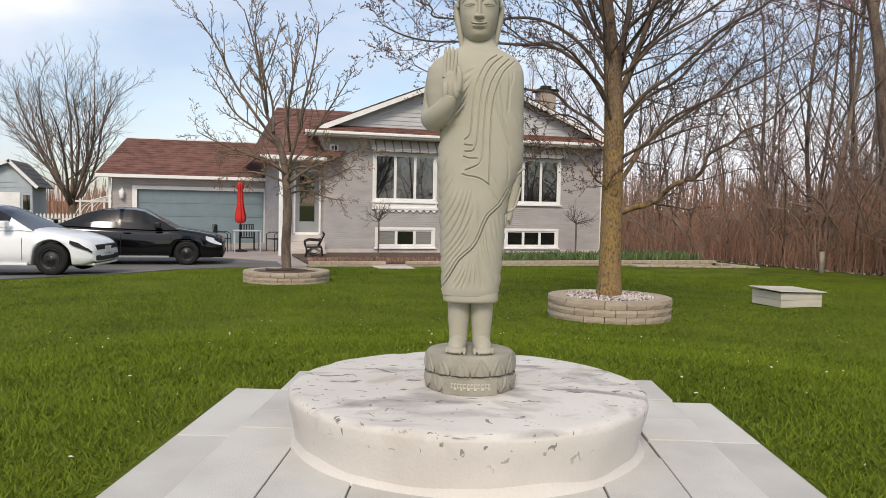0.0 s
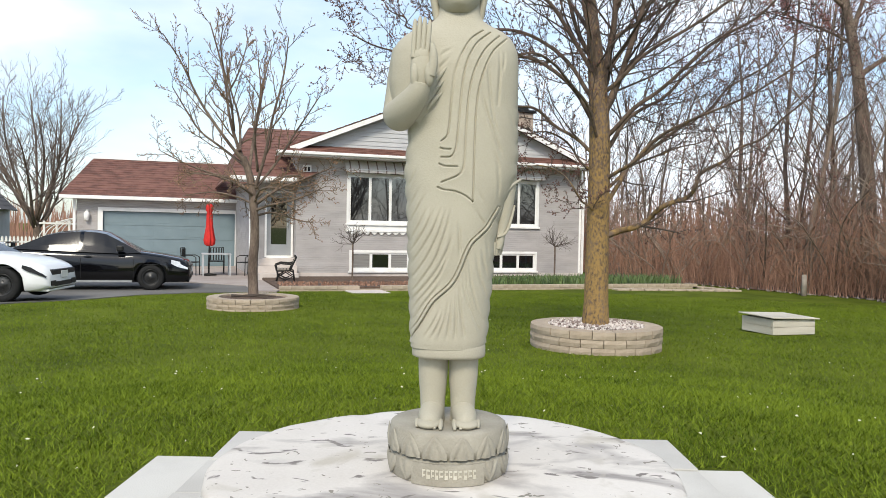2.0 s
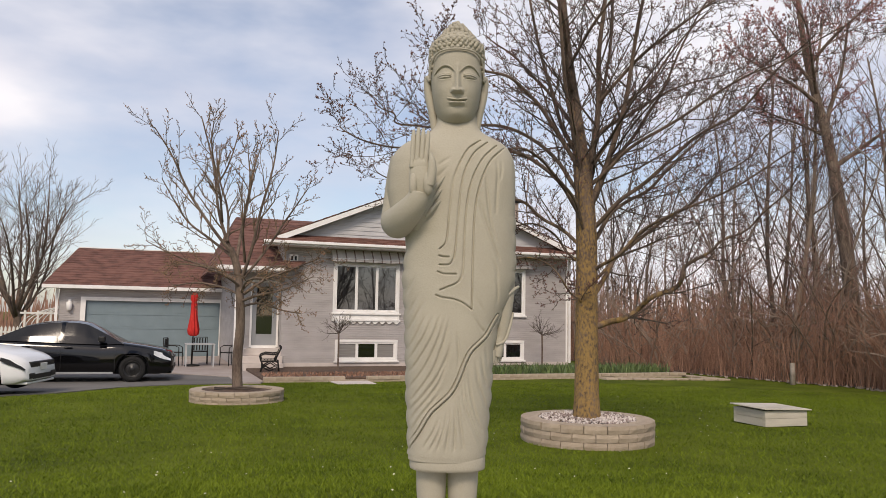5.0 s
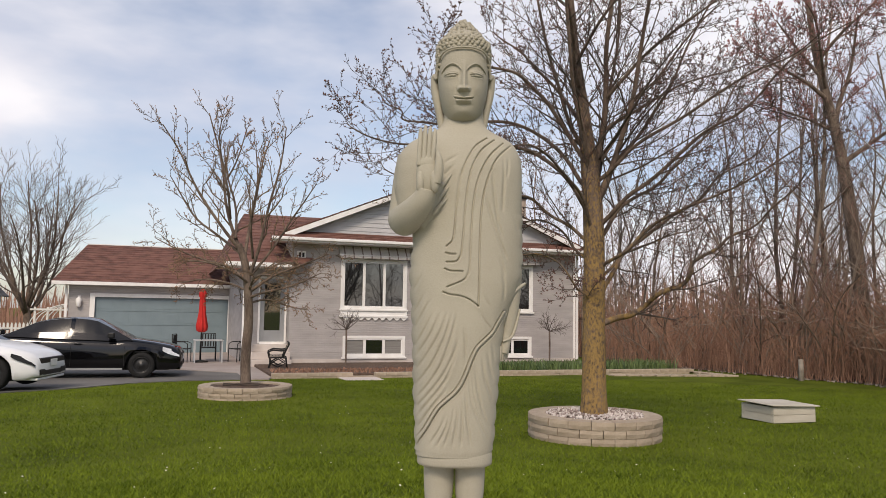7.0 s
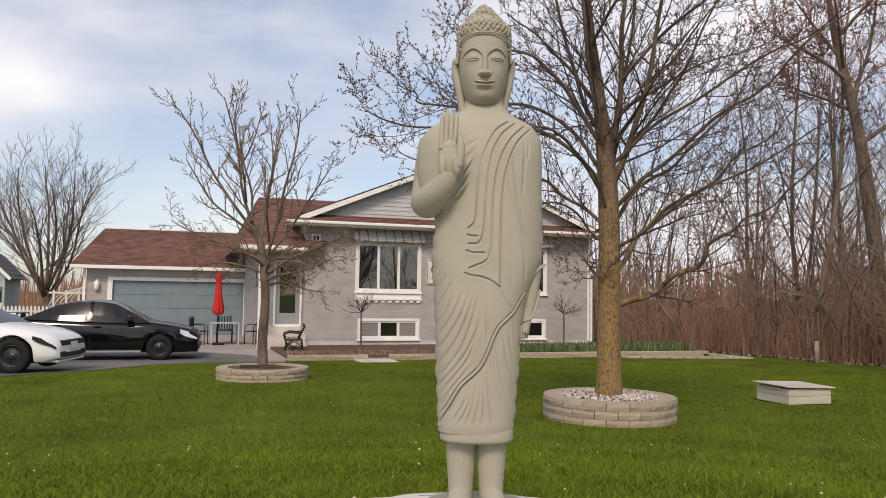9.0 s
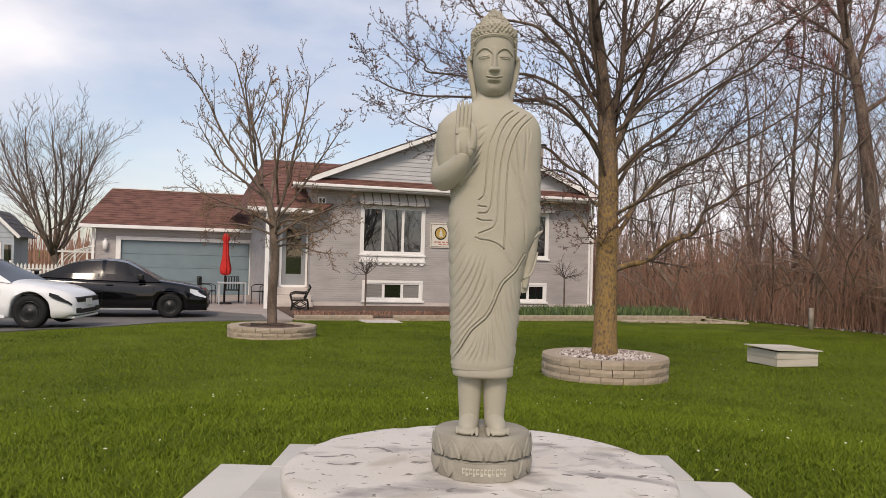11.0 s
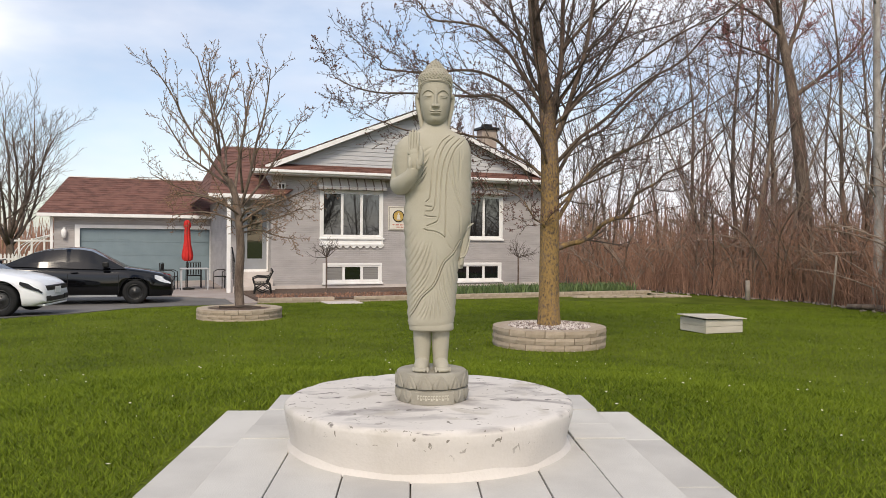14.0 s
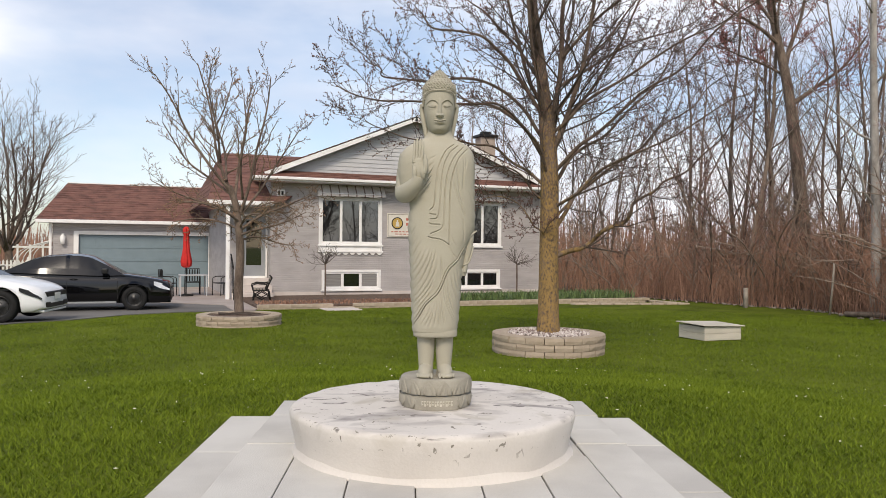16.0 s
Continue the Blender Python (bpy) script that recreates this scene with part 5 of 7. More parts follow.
hp("entry_soffit", [(1.95, 3.98, 25.36, 26.49, 2.38, 2.40)], M["trim"])
hp("porch_post", [(2.50, 2.62, 25.42, 25.54, -0.74, 2.38)], M["trim"], bevel=0.01)
hp("downspout", [(14.32, 14.40, 25.90, 25.98, -0.55, 3.2)], M["trim"], bevel=0.01)

chimney = hp("chimney", [(13.85, 14.55, 30.6, 31.2, 3.0, 5.95)], M["chimney"], label="tan brick chimney with dark cap", bevel=0.01)
hp("chimney_cap", [(13.75, 14.65, 30.5, 31.3, 5.95, 6.06), (14.0, 14.4, 30.75, 31.05, 6.06, 6.22)], M["plastic"], bevel=0.01)


def window(name, x0, x1, z0, z1, lights, y=26.0, panes=("pane", "pane", "pane")):
    w = hp(name, [(x0, x1, y - 0.035, y + 0.08, z1 - 0.09, z1), (x0, x1, y - 0.035, y + 0.08, z0, z0 + 0.09), (x0, x0 + 0.09, y - 0.035, y + 0.08, z0 + 0.09, z1 - 0.09), (x1 - 0.09, x1, y - 0.035, y + 0.08, z0 + 0.09, z1 - 0.09)], M["trim"], label="white framed window", bevel=0.008)
    hp("sill", [(x0 - 0.04, x1 + 0.04, y - 0.075, y - 0.035, z0 - 0.03, z0 + 0.03)], M["trim"], w, bevel=0.008).matrix_basis = Matrix()
    inner = (x1 - x0 - 0.18) / lights
    for k in range(lights):
        a = x0 + 0.09 + inner * k
        s = 0.045
        hp("sash", [(a, a + inner, y - 0.01, y + 0.05, z1 - 0.09 - s, z1 - 0.09), (a, a + inner, y - 0.01, y + 0.05, z0 + 0.09, z0 + 0.09 + s), (a, a + s, y - 0.01, y + 0.05, z0 + 0.09 + s, z1 - 0.09 - s), (a + inner - s, a + inner, y - 0.01, y + 0.05, z0 + 0.09 + s, z1 - 0.09 - s)], M["trim"], w, bevel=0.004)
        hp("pane", [(a + s, a + inner - s, y + 0.02, y + 0.03, z0 + 0.09 + s, z1 - 0.09 - s)], M[panes[k]], w)
    return w


window("window", *W1[:2], W1[2], W1[3], 3)
window("window", *W2[:2], W2[2], W2[3], 3)
window("basement_window", *B1, 3, panes=("blind", "pane", "blind"))
window("basement_window", *B2, 3)
# apron panel with scalloped edge under the wide window
for w in (W1, W2)[:1]:
    ap = hp("apron_panel", [(w[0] - 0.03, w[1] + 0.03, 25.93, 25.999, 0.86, 0.92), (w[0], w[0] + 0.05, 25.94, 25.999, 0.92, 1.07), (w[1] - 0.05, w[1], 25.94, 25.999, 0.92, 1.07), (w[0] + 0.05, w[1] - 0.05, 25.975, 25.999, 0.92, 1.07)], M["trim"], label="white apron panel below the window")
    for k in range(9):
        a = w[0] + 0.1 + k * 0.245
        v, f = [], []
        for yy in (25.95, 25.985):
            v += [Vector((a + 0.21 * q / 8, yy, 0.85 - 0.085 * math.sin(math.pi * q / 8))) - HO for q in range(9)]
        f = [tuple(range(8, -1, -1)), tuple(range(9, 18))] + [(q, q + 1, q + 10, q + 9) for q in range(8)] + [(8, 0, 9, 17)]
        raw("scallop", v, f, M["trim"], ap)


def awning(x0, x1, z_top, z_bot, out):
    aw = thing("awning", pose(x0, 26.0, z_bot), "faded striped canvas awning over a window", "awning", "window awnings")
    n = 24
    wdt = (x1 - x0) / n
    for k in range(n):
        v = []
        for q in (0, 1):
            x = wdt * (k + (q * 1.35 if k % 3 == 0 else q * 0.45 if k % 3 == 1 else q * 1.2) + (0.35 if k % 3 == 1 else -0.2 if k % 3 == 2 else 0))
            v += [(x, -0.02, z_top - z_bot), (x, -out, 0.10), (x, -out, 0.0 + 0.02 * (k % 2))]
        v += [(p[0], p[1] + 0.012, p[2] - 0.012) for p in v]
        f = [(0, 3, 4, 1), (1, 4, 5, 2), (6, 7, 10, 9), (7, 8, 11, 10), (0, 6, 9, 3), (2, 5, 11, 8), (0, 1, 7, 6), (1, 2, 8, 7), (3, 9, 10, 4), (4, 10, 11, 5)]
        raw("stripe", v, f, M["awning_dark"] if k % 3 == 1 else M["awning"], aw)
    tubes("rod", [([(0, -out + 0.01, 0.10), (x1 - x0, -out + 0.01, 0.10)], 0.012), ([(0, 0, 0.1), (0, -out, 0.1)], 0.012), ([(x1 - x0, 0, 0.1), (x1 - x0, -out, 0.1)], 0.012)], M["trim"], aw)


awning(5.55, 7.95, 3.18, 2.78, 0.26)
awning(10.30, 12.72, 3.18, 2.78, 0.26)

# sign board with emblem
sign = thing("sign_board", pose(8.09, 25.995, 1.41), "cream wall sign with a gold emblem and red writing", "sign")
part("board", boxes((0, 2.0, -0.035, 0, 0, 0.85), bevel=0.006), M["sign"], sign)
part("border", boxes((0.02, 1.98, -0.042, -0.036, 0.03, 0.05), (0.02, 1.98, -0.042, -0.036, 0.80, 0.82), (0.02, 0.04, -0.042, -0.036, 0.05, 0.80), (1.96, 1.98, -0.042, -0.036, 0.05, 0.80)), M["wood"], sign)
bm = bmesh.new()
bmesh.ops.create_cone(bm, cap_ends=True, segments=32, radius1=0.215, radius2=0.215, depth=0.012, matrix=pose(0.37, -0.043, 0.50, 90))
part("emblem_ring", bm, M["plastic"], sign)
bm = bmesh.new()
bmesh.ops.create_cone(bm, cap_ends=True, segments=32, radius1=0.18, radius2=0.18, depth=0.012, matrix=pose(0.37, -0.050, 0.50, 90))
em = part("emblem", bm, M["gold"], sign, "round gold emblem")
part("emblem_figure", boxes((0.30, 0.44, -0.066, -0.057, 0.38, 0.45), (0.32, 0.42, -0.066, -0.057, 0.45, 0.55), (0.345, 0.395, -0.066, -0.057, 0.55, 0.62), bevel=0.006), M["sign"], em)
for z, h, a, b in ((0.60, 0.09, 0.70, 1.85), (0.42, 0.10, 0.70, 1.80), (0.18, 0.035, 0.15, 1.85), (0.10, 0.03, 0.30, 1.70)):
    x = a
    rr = random.Random(int(z * 100))
    while x < b:
        wd = rr.uniform(0.06, 0.16)
        part("writing_bar", boxes((x, min(b, x + wd), -0.041, -0.0355, z, z + h)), M["sign_red"], sign)
        x += wd + 0.04

# number plate by the corner
plate = thing("house_plaque", pose(4.33, 25.995, 2.84), "small dark house plaque with pale marks", "plaque")
part("board", boxes((-0.14, 0.14, -0.03, 0, -0.12, 0.12), bevel=0.005), M["trim"], plate)
part("mark", boxes((-0.09, -0.02, -0.036, -0.031, -0.07, 0.07), (0.02, 0.09, -0.036, -0.031, -0.07, 0.07)), M["plastic"], plate)

# entry door, steps, rail
door = thing("entry_door", pose(3.08, 26.5, -0.02), "grey storm door with a tall glass panel, closed", "door")
part("frame", boxes((0.0, 0.06, -0.06, 0.1, 0, 2.14), (0.84, 0.90, -0.06, 0.1, 0, 2.14), (0.06, 0.84, -0.06, 0.1, 2.08, 2.14), bevel=0.006), M["trim"], door, "white door frame")
part("leaf", boxes((0.06, 0.20, 0.0, 0.05, 0.02, 2.08), (0.70, 0.84, 0.0, 0.05, 0.02, 2.08), (0.20, 0.70, 0.0, 0.05, 0.02, 0.42), (0.20, 0.70, 0.0, 0.05, 1.93, 2.08), bevel=0.004), M["door"], door)
part("glass_panel", boxes((0.20, 0.70, 0.015, 0.03, 0.42, 1.93)), M["pane"], door)
for k in range(5):
    part("blind_slat", boxes((0.24 + 0.09 * k, 0.30 + 0.09 * k, 0.032, 0.04, 0.45, 1.9)), M["trim"], door)
part("handle", boxes((0.72, 0.75, -0.05, 0.0, 0.95, 1.10), bevel=0.008), M["chrome"], door)
part("kick_plate", boxes((0.06, 0.84, -0.05, -0.005, -0.02, 0.06)), M["trim"], door)
steps = thing("entry_steps", pose(2.7, 26.5, -0.70), "pale concrete entry steps up to the door", "steps")
for k in range(3):
    part("step", boxes((0.0, 1.32, -1.15 + 0.32 * k, -0.01, 0.22 * k, 0.22 * (k + 1)), bevel=0.012), M["foundation"], steps)
rail = thing("stair_rail", pose(2.72, 25.4, -0.68), "black metal hand rail beside the entry steps", "rail")
tubes("hand_rail", [([(0, -0.2, 1.0), (0, 0.5, 1.45), (0, 1.0, 1.45)], 0.02)], M["iron"], rail)
for yy, zz in ((-0.2, 1.0), (0.15, 1.22), (0.5, 1.45), (0.9, 1.45)):
    tubes("baluster", [([(0, yy, 0.0 if yy < 0 else 0.2), (0, yy, zz)], 0.012)], M["iron"], rail)

# ---------- garage ----------
GO = Vector((-3.2, 33.6, -0.72))
garage = thing("garage", pose(*GO), "low grey garage with a wide blue-grey door and red-brown roof", "garage")
hp("wall_front", [(-3.2, -2.27, 33.6, 33.8, -0.72, 2.0), (2.67, 3.3, 33.6, 33.8, -0.72, 2.0), (-2.27, 2.67, 33.6, 33.8, 1.46, 2.0)], M["brick"], garage, o=GO)
hp("wall_side", [(-3.2, -3.0, 33.8, 40.4, -0.72, 2.0), (3.1, 3.3, 33.8, 40.4, -0.72, 2.0), (-3.0, 3.1, 40.2, 40.4, -0.72, 2.0)], M["brick"], garage, o=GO)
hp("door_trim", [(-2.45, -2.27, 33.56, 33.62, -0.69, 1.60), (2.67, 2.85, 33.56, 33.62, -0.69, 1.60), (-2.27, 2.67, 33.56, 33.62, 1.46, 1.60)], M["trim"], garage, bevel=0.006, o=GO)
gd = hp("garage_door", [(-2.27, 2.67, 33.70, 33.74, -0.69, 1.46)], M["garage"], garage, "blue-grey sectional garage door", o=GO)
for r in range(4):
    za = -0.68 + 0.535 * r
    rows = [(-2.27, 2.67, 33.68, 33.70, za, za + 0.522)]
    for k in range(8):
        xa = -2.20 + 0.614 * k
        rows.append((xa + 0.03, xa + 0.54, 33.6765, 33.68, za + 0.09, za + 0.43))
    hp("door_section", rows, M["garage"], gd, bevel=0.004, o=GO)
roof_slope("roof", (-3.75, 33.15, 2.02), (3.9, 33.15, 2.02), (3.9, 37.0, 3.72), (-2.92, 37.0, 3.72), garage, GO, 16)
roof_slope("roof", (-3.75, 40.85, 2.02), (-3.75, 33.15, 2.02), (-2.92, 37.0, 3.72), (-2.92, 37.05, 3.72), garage, GO, 8)
roof_slope("roof", (3.9, 40.85, 2.02), (-3.75, 40.85, 2.02), (-2.92, 37.0, 3.72), (3.9, 37.0, 3.72), garage, GO, 8)
hp("fascia", [(-3.75, 3.85, 33.08, 33.14, 1.90, 2.03)], M["trim"], garage, bevel=0.01, o=GO)
hp("ridge_cap", [(-2.92, 3.9, 36.93, 37.07, 3.72, 3.76)], M["trim"], garage, o=GO)
hp("soffit", [(-3.7, 3.8, 33.14, 33.6, 1.90, 1.92)], M["trim"], garage, o=GO)
hp("downspout", [(-3.32, -3.22, 33.5, 33.58, -0.6, 1.9)], M["trim"], garage, bevel=0.01, o=GO)
for x in (-2.83, 3.02):
    lm = thing("wall_lantern", pose(x, 33.6, 1.28), "white wall lantern beside the garage door", "lantern", "garage lanterns")
    tubes("body", [([(0, -0.12, -0.22), (0, -0.12, -0.18), (0, -0.12, 0.08), (0, -0.12, 0.17)], [0.03, 0.085, 0.11, 0.02])], M["trim"], lm)
    part("bracket", boxes((-0.03, 0.03, -0.12, 0, 0.13, 0.18), (-0.05, 0.05, -0.02, 0, -0.1, 0.22), bevel=0.006), M["trim"], lm)

# ---------- garden bed before the house ----------
bed = thing("flower_bed", pose(0, 0, 0), "mulched bed behind a low wall of tan blocks", "flower bed", kind="structure")
part("mulch", boxes((2.9, 15.6, 21.45, 25.95, -0.85, -0.605), bevel=0.02), M["soil"], bed)
rb = random.Random(9)
bl = []
for v in range(3):
    bm = boxes((0, 0.296, 0, 0.2, 0, 0.088), bevel=0.008)
    me = bpy.data.meshes.new("block")
    bm.to_mesh(me)
    bm.free()
    me.materials.append(M["block"])
    bl.append(me)
for c in range(2):
    for k in range(43):
        x = 2.75 + 0.30 * k + 0.15 * c
        if 4.75 < x < 5.4 and c == 1:
            continue
        ob = new("block", rb.choice(bl))
        ob.parent = bed
        ob.matrix_basis = pose(x, 21.25 + rb.uniform(-0.012, 0.012) - 0.05 * math.sin((x - 2) * 0.5), -0.745 + 0.09 * c, 0, 0, rb.uniform(-1.5, 1.5))
part("step_stone", boxes((4.6, 5.6, 20.3, 21.2, -0.78, -0.675), bevel=0.02), M["foundation"], bed, "pale stepping slab")
edge = thing("stone_edging", pose(12.6, 20.7, -0.735), "pale flat stones edging the bed", "edging")
for k in range(9):
    part("edging_stone", boxes((0.42 * k, 0.42 * k + 0.41, -0.10 * k, -0.10 * k + 0.34, 0, 0.07), bevel=0.012), M["block"], edge)
for k in range(6):
    part("edging_stone", boxes((3.3 - 0.05 * k, 3.64 - 0.05 * k, -0.55 + 0.42 * k, -0.14 + 0.42 * k, 0, 0.08), bevel=0.012), M["block"], edge)


def leaves(name, region, n, h, seed, label, mat):
    rng = random.Random(seed)
    v, f = [], []
    for _ in range(n):
        x, y = rng.uniform(region[0], region[1]), rng.uniform(region[2], region[3])
        a, hh = rng.uniform(0, 6.28), h * rng.uniform(0.5, 1.15)
        w = 0.014
        c, s = math.cos(a), math.sin(a)
        lx, ly = rng.gauss(0, 0.3) * hh, rng.gauss(0, 0.3) * hh
        z = -0.62
        b = len(v)
        v += [(x - w * c, y - w * s, z), (x + w * c, y + w * s, z), (x + lx * 0.4 + w * c, y + ly * 0.4 + w * s, z + hh * 0.6), (x + lx * 0.4 - w * c, y + ly * 0.4 - w * s, z + hh * 0.6), (x + lx, y + ly, z + hh)]
        f += [(b, b + 1, b + 2, b + 3), (b + 3, b + 2, b + 4)]
    return tagged(raw(name, v, f, mat), label, "plants", kind="stuff")


leaves("daffodil_leaves", (8.3, 15.5, 21.55, 22.8), 2600, 0.30, 3, "green bulb leaves sprouting in the bed", M["leaf"])
leaves("dry_stems", (3.0, 8.0, 21.6, 23.1), 1300, 0.08, 4, "dry brown stems over the mulch", M["brush"])

# ---------- timber box with lid on the lawn ----------
wb = thing("well_box", pose(8.36, 9.92, -0.462, 0, 0, -1.5), "weathered pale plank box with a loose tilted lid", "box")
for k in range(2):
    z = 0.01 + 0.112 * k
    part("plank", boxes((0, 0.74, 0, 0.04, z, z + 0.109), bevel=0.005), M["box_wood"], wb)
    part("plank", boxes((0, 0.74, 0.62, 0.66, z, z + 0.109), bevel=0.005), M["box_wood"], wb)
    part("plank", boxes((0, 0.04, 0.042, 0.618, z, z + 0.109), bevel=0.005), M["box_wood"], wb)
    part("plank", boxes((0.70, 0.74, 0.042, 0.618, z, z + 0.109), bevel=0.005), M["box_wood"], wb)
part("inner_shade", boxes((0.042, 0.698, 0.042, 0.618, 0.02, 0.19)), M["soil"], wb, "dark inside of the box")
lid = part("lid", boxes((-0.045, 0.785, -0.045, 0.690, 0, 0.016), bevel=0.005), M["box_wood"], wb, "pale board lid")
lid.matrix_basis = pose(0, 0, 0.252, 0.8, 1.6, 0)

# ---------- patio things ----------
um = thing("patio_umbrella", pose(1.42, 27.5, -0.675), "closed red canvas patio umbrella on a pole", "umbrella")
tubes("pole", [([(0, 0, 0), (0, 0, 2.32)], 0.02)], M["iron"], um)
v, f = [], []
prof = [(z + 0.07, r) for z, r in [(0.9, 0.09), (0.96, 0.17), (1.1, 0.19), (1.35, 0.15), (1.6, 0.115), (1.9, 0.10), (2.02, 0.085), (2.06, 0.12), (2.16, 0.12), (2.24, 0.10), (2.30, 0.04)]]
for i, (z, r) in enumerate(prof):
    for k in range(32):
        a = 6.2832 * k / 32
        q = r * (0.78 + 0.24 * math.sin(a * 8 + z * 1.5))
        v.append((q * math.cos(a) + 0.03 * (1.5 - z) * 0.3, q * math.sin(a), z))
f = grid_faces(len(prof), 32) + [tuple(reversed(range(32))), tuple(range((len(prof) - 1) * 32, len(prof) * 32))]
raw("canopy", v, f, M["red_cloth"], um, "furled red canopy", True)
tubes("base", [([(0, 0, 0), (0, 0, 0.05), (0, 0, 0.08)], [0.24, 0.24, 0.06])], M["iron"], um, 20)
tb = thing("patio_table", pose(1.64, 27.5, -0.675), "grey patio table with slim metal legs", "table")
part("tabletop", boxes((-0.46, 0.46, -0.42, 0.42, 0.70, 0.735), bevel=0.01), M["table"], tb)
for sx in (-0.42, 0.42):
    for sy in (-0.38, 0.38):
        part("leg", boxes((sx - 0.02, sx + 0.02, sy - 0.02, sy + 0.02, 0, 0.70)), M["table"], tb)


def patio_chair(x, y, turn):
    ch = thing("patio_chair", pose(x, y, -0.675, 0, 0, turn), "black metal patio chair beside the table", "chair", "patio chairs")
    part("seat", boxes((-0.24, 0.24, -0.24, 0.24, 0.42, 0.45), bevel=0.01), M["iron"], ch)
    for k in range(5):
        part("back_slat", boxes((-0.2 + 0.09 * k, -0.16 + 0.09 * k, 0.22, 0.245, 0.46, 0.88)), M["iron"], ch)
    tubes("back_frame", [([(-0.25, 0.23, 0), (-0.25, 0.24, 0.45), (-0.24, 0.27, 0.9), (0.24, 0.27, 0.9), (0.25, 0.24, 0.45), (0.25, 0.23, 0)], 0.016)], M["iron"], ch)
    for sx in (-0.24, 0.24):
        tubes("arm", [([(sx, 0.24, 0.66), (sx, -0.1, 0.66), (sx, -0.22, 0.6), (sx, -0.23, 0.0)], 0.015)], M["iron"], ch)
    return ch


patio_chair(1.70, 28.5, 0)
patio_chair(0.85, 27.7, 75)
patio_chair(2.62, 27.6, -60)

bn = thing("garden_bench", pose(3.45, 24.2, -0.675, 0, 0, -98), "small bench with scrolled black iron ends", "bench")
for x in (-0.5, 0.5):
    tubes("iron_end", [([(x, -0.28, 0), (x, -0.22, 0.2), (x, -0.25, 0.36), (x, 0.1, 0.38), (x, 0.22, 0.34), (x, 0.26, 0.0)], 0.028), ([(x, 0.12, 0.36), (x, 0.2, 0.55), (x, 0.3, 0.76), (x, 0.25, 0.80)], 0.028), ([(x, -0.25, 0.36), (x, -0.3, 0.52), (x, -0.15, 0.58), (x, 0.1, 0.56), (x, 0.2, 0.58)], 0.024),
                      ([(x, -0.2, 0.2), (x, 0.0, 0.10), (x, 0.2, 0.2), (x, 0.0, 0.33), (x, -0.2, 0.2)], 0.022)], M["iron"], bn)
for k in range(4):
    part("seat_slat", boxes((-0.52, 0.52, -0.24 + 0.09 * k, -0.17 + 0.09 * k, 0.385, 0.41), bevel=0.004), M["wood"], bn)
for k in range(3):
    part("back_slat", boxes((-0.52, 0.52, 0.17 + 0.035 * k, 0.19 + 0.035 * k, 0.48 + 0.1 * k, 0.56 + 0.1 * k), bevel=0.004), M["wood"], bn)

# ---------- fence, arches, shed beyond the driveway ----------
fence = thing("picket_fence", pose(-9.5, 38.5, -0.70), "white picket fence behind the driveway", "fence")
part("rail", boxes((0, 4.9, 0.03, 0.07, 0.25, 0.33)), M["fence"], fence)
part("rail", boxes((0, 4.9, 0.03, 0.07, 0.78, 0.86)), M["fence"], fence)
pk = None
for k in range(33):
    x = 0.15 * k
    if pk is None:
        bm = bmesh.new()
        f = bm.faces.new([bm.verts.new(p) for p in ((0, 0, 0.05), (0.085, 0, 0.05), (0.085, 0, 1.0), (0.0425, 0, 1.08), (0, 0, 1.0))])
        r = bmesh.ops.extrude_face_region(bm, geom=[f])
        for q in r["geom"]:
            if isinstance(q, bmesh.types.BMVert):
                q.co.y += 0.025
        bmesh.ops.recalc_face_normals(bm, faces=bm.faces)
        pk = part("picket", bm, M["fence"], fence)
    else:
        ob = new("picket", pk.data)
        ob.parent = fence
        ob.matrix_basis = pose(x, 0, 0)
for x in (0, 2.45, 4.9):
    part("post", boxes((x - 0.05, x + 0.05, 0.07, 0.17, 0, 1.18), bevel=0.01), M["fence"], fence)

ar = thing("arched_frame", pose(-5.2, 38.6, -0.70), "white arched pipe frame beside the garage", "frame")
for k in range(5):
    w = 1.9
    tubes("hoop", [([(0.10 * k + w * (1 - math.cos(math.pi * q / 12)) / 2 * 1.05, 0.9 * k, 0.9 + 1.35 * math.sin(math.pi * (q / 12) * 0.62 + 0.1) * (0.75 + 0.05 * k)) for q in range(13)], 0.022)], M["fence"], ar)
for k in range(3):
    part("upright", boxes((0.15 + 0.5 * k, 0.23 + 0.5 * k, -0.1, -0.02, 0, 1.75)), M["fence"], ar)
part("cross_rail", boxes((0, 2.0, -0.12, -0.10, 1.60, 1.68)), M["fence"], ar)
part("panel", boxes((0, 2.0, -0.06, -0.03, 0.1, 0.95)), M["fence"], ar)

SO = Vector((-10.4, 40.5, -0.72))
shed = thing("shed", pose(*SO), "pale blue sided shed with a grey roof", "shed")
part("wall", boxes((0, 3.1, 0, 3.5, 0, 2.45)), M["shed"], shed)
for k in range(12):
    part("siding_board", boxes((-0.01, 3.11, -0.018, -0.001, 0.02 + 0.2 * k, 0.2 + 0.2 * k)), M["shed"], shed)
bm = bmesh.new()
f = bm.faces.new([bm.verts.new(p) for p in ((-0.05, -0.02, 2.45), (3.15, -0.02, 2.45), (2.2, -0.02, 3.4))])
part("gable", bm, M["shed"], shed)
roof_slope("roof", Vector((3.4, -0.3, 2.25)) + SO, Vector((3.4, 3.8, 2.25)) + SO, Vector((2.2, 3.8, 3.5)) + SO, Vector((2.2, -0.3, 3.5)) + SO, shed, SO, 6, M["shed_roof"])
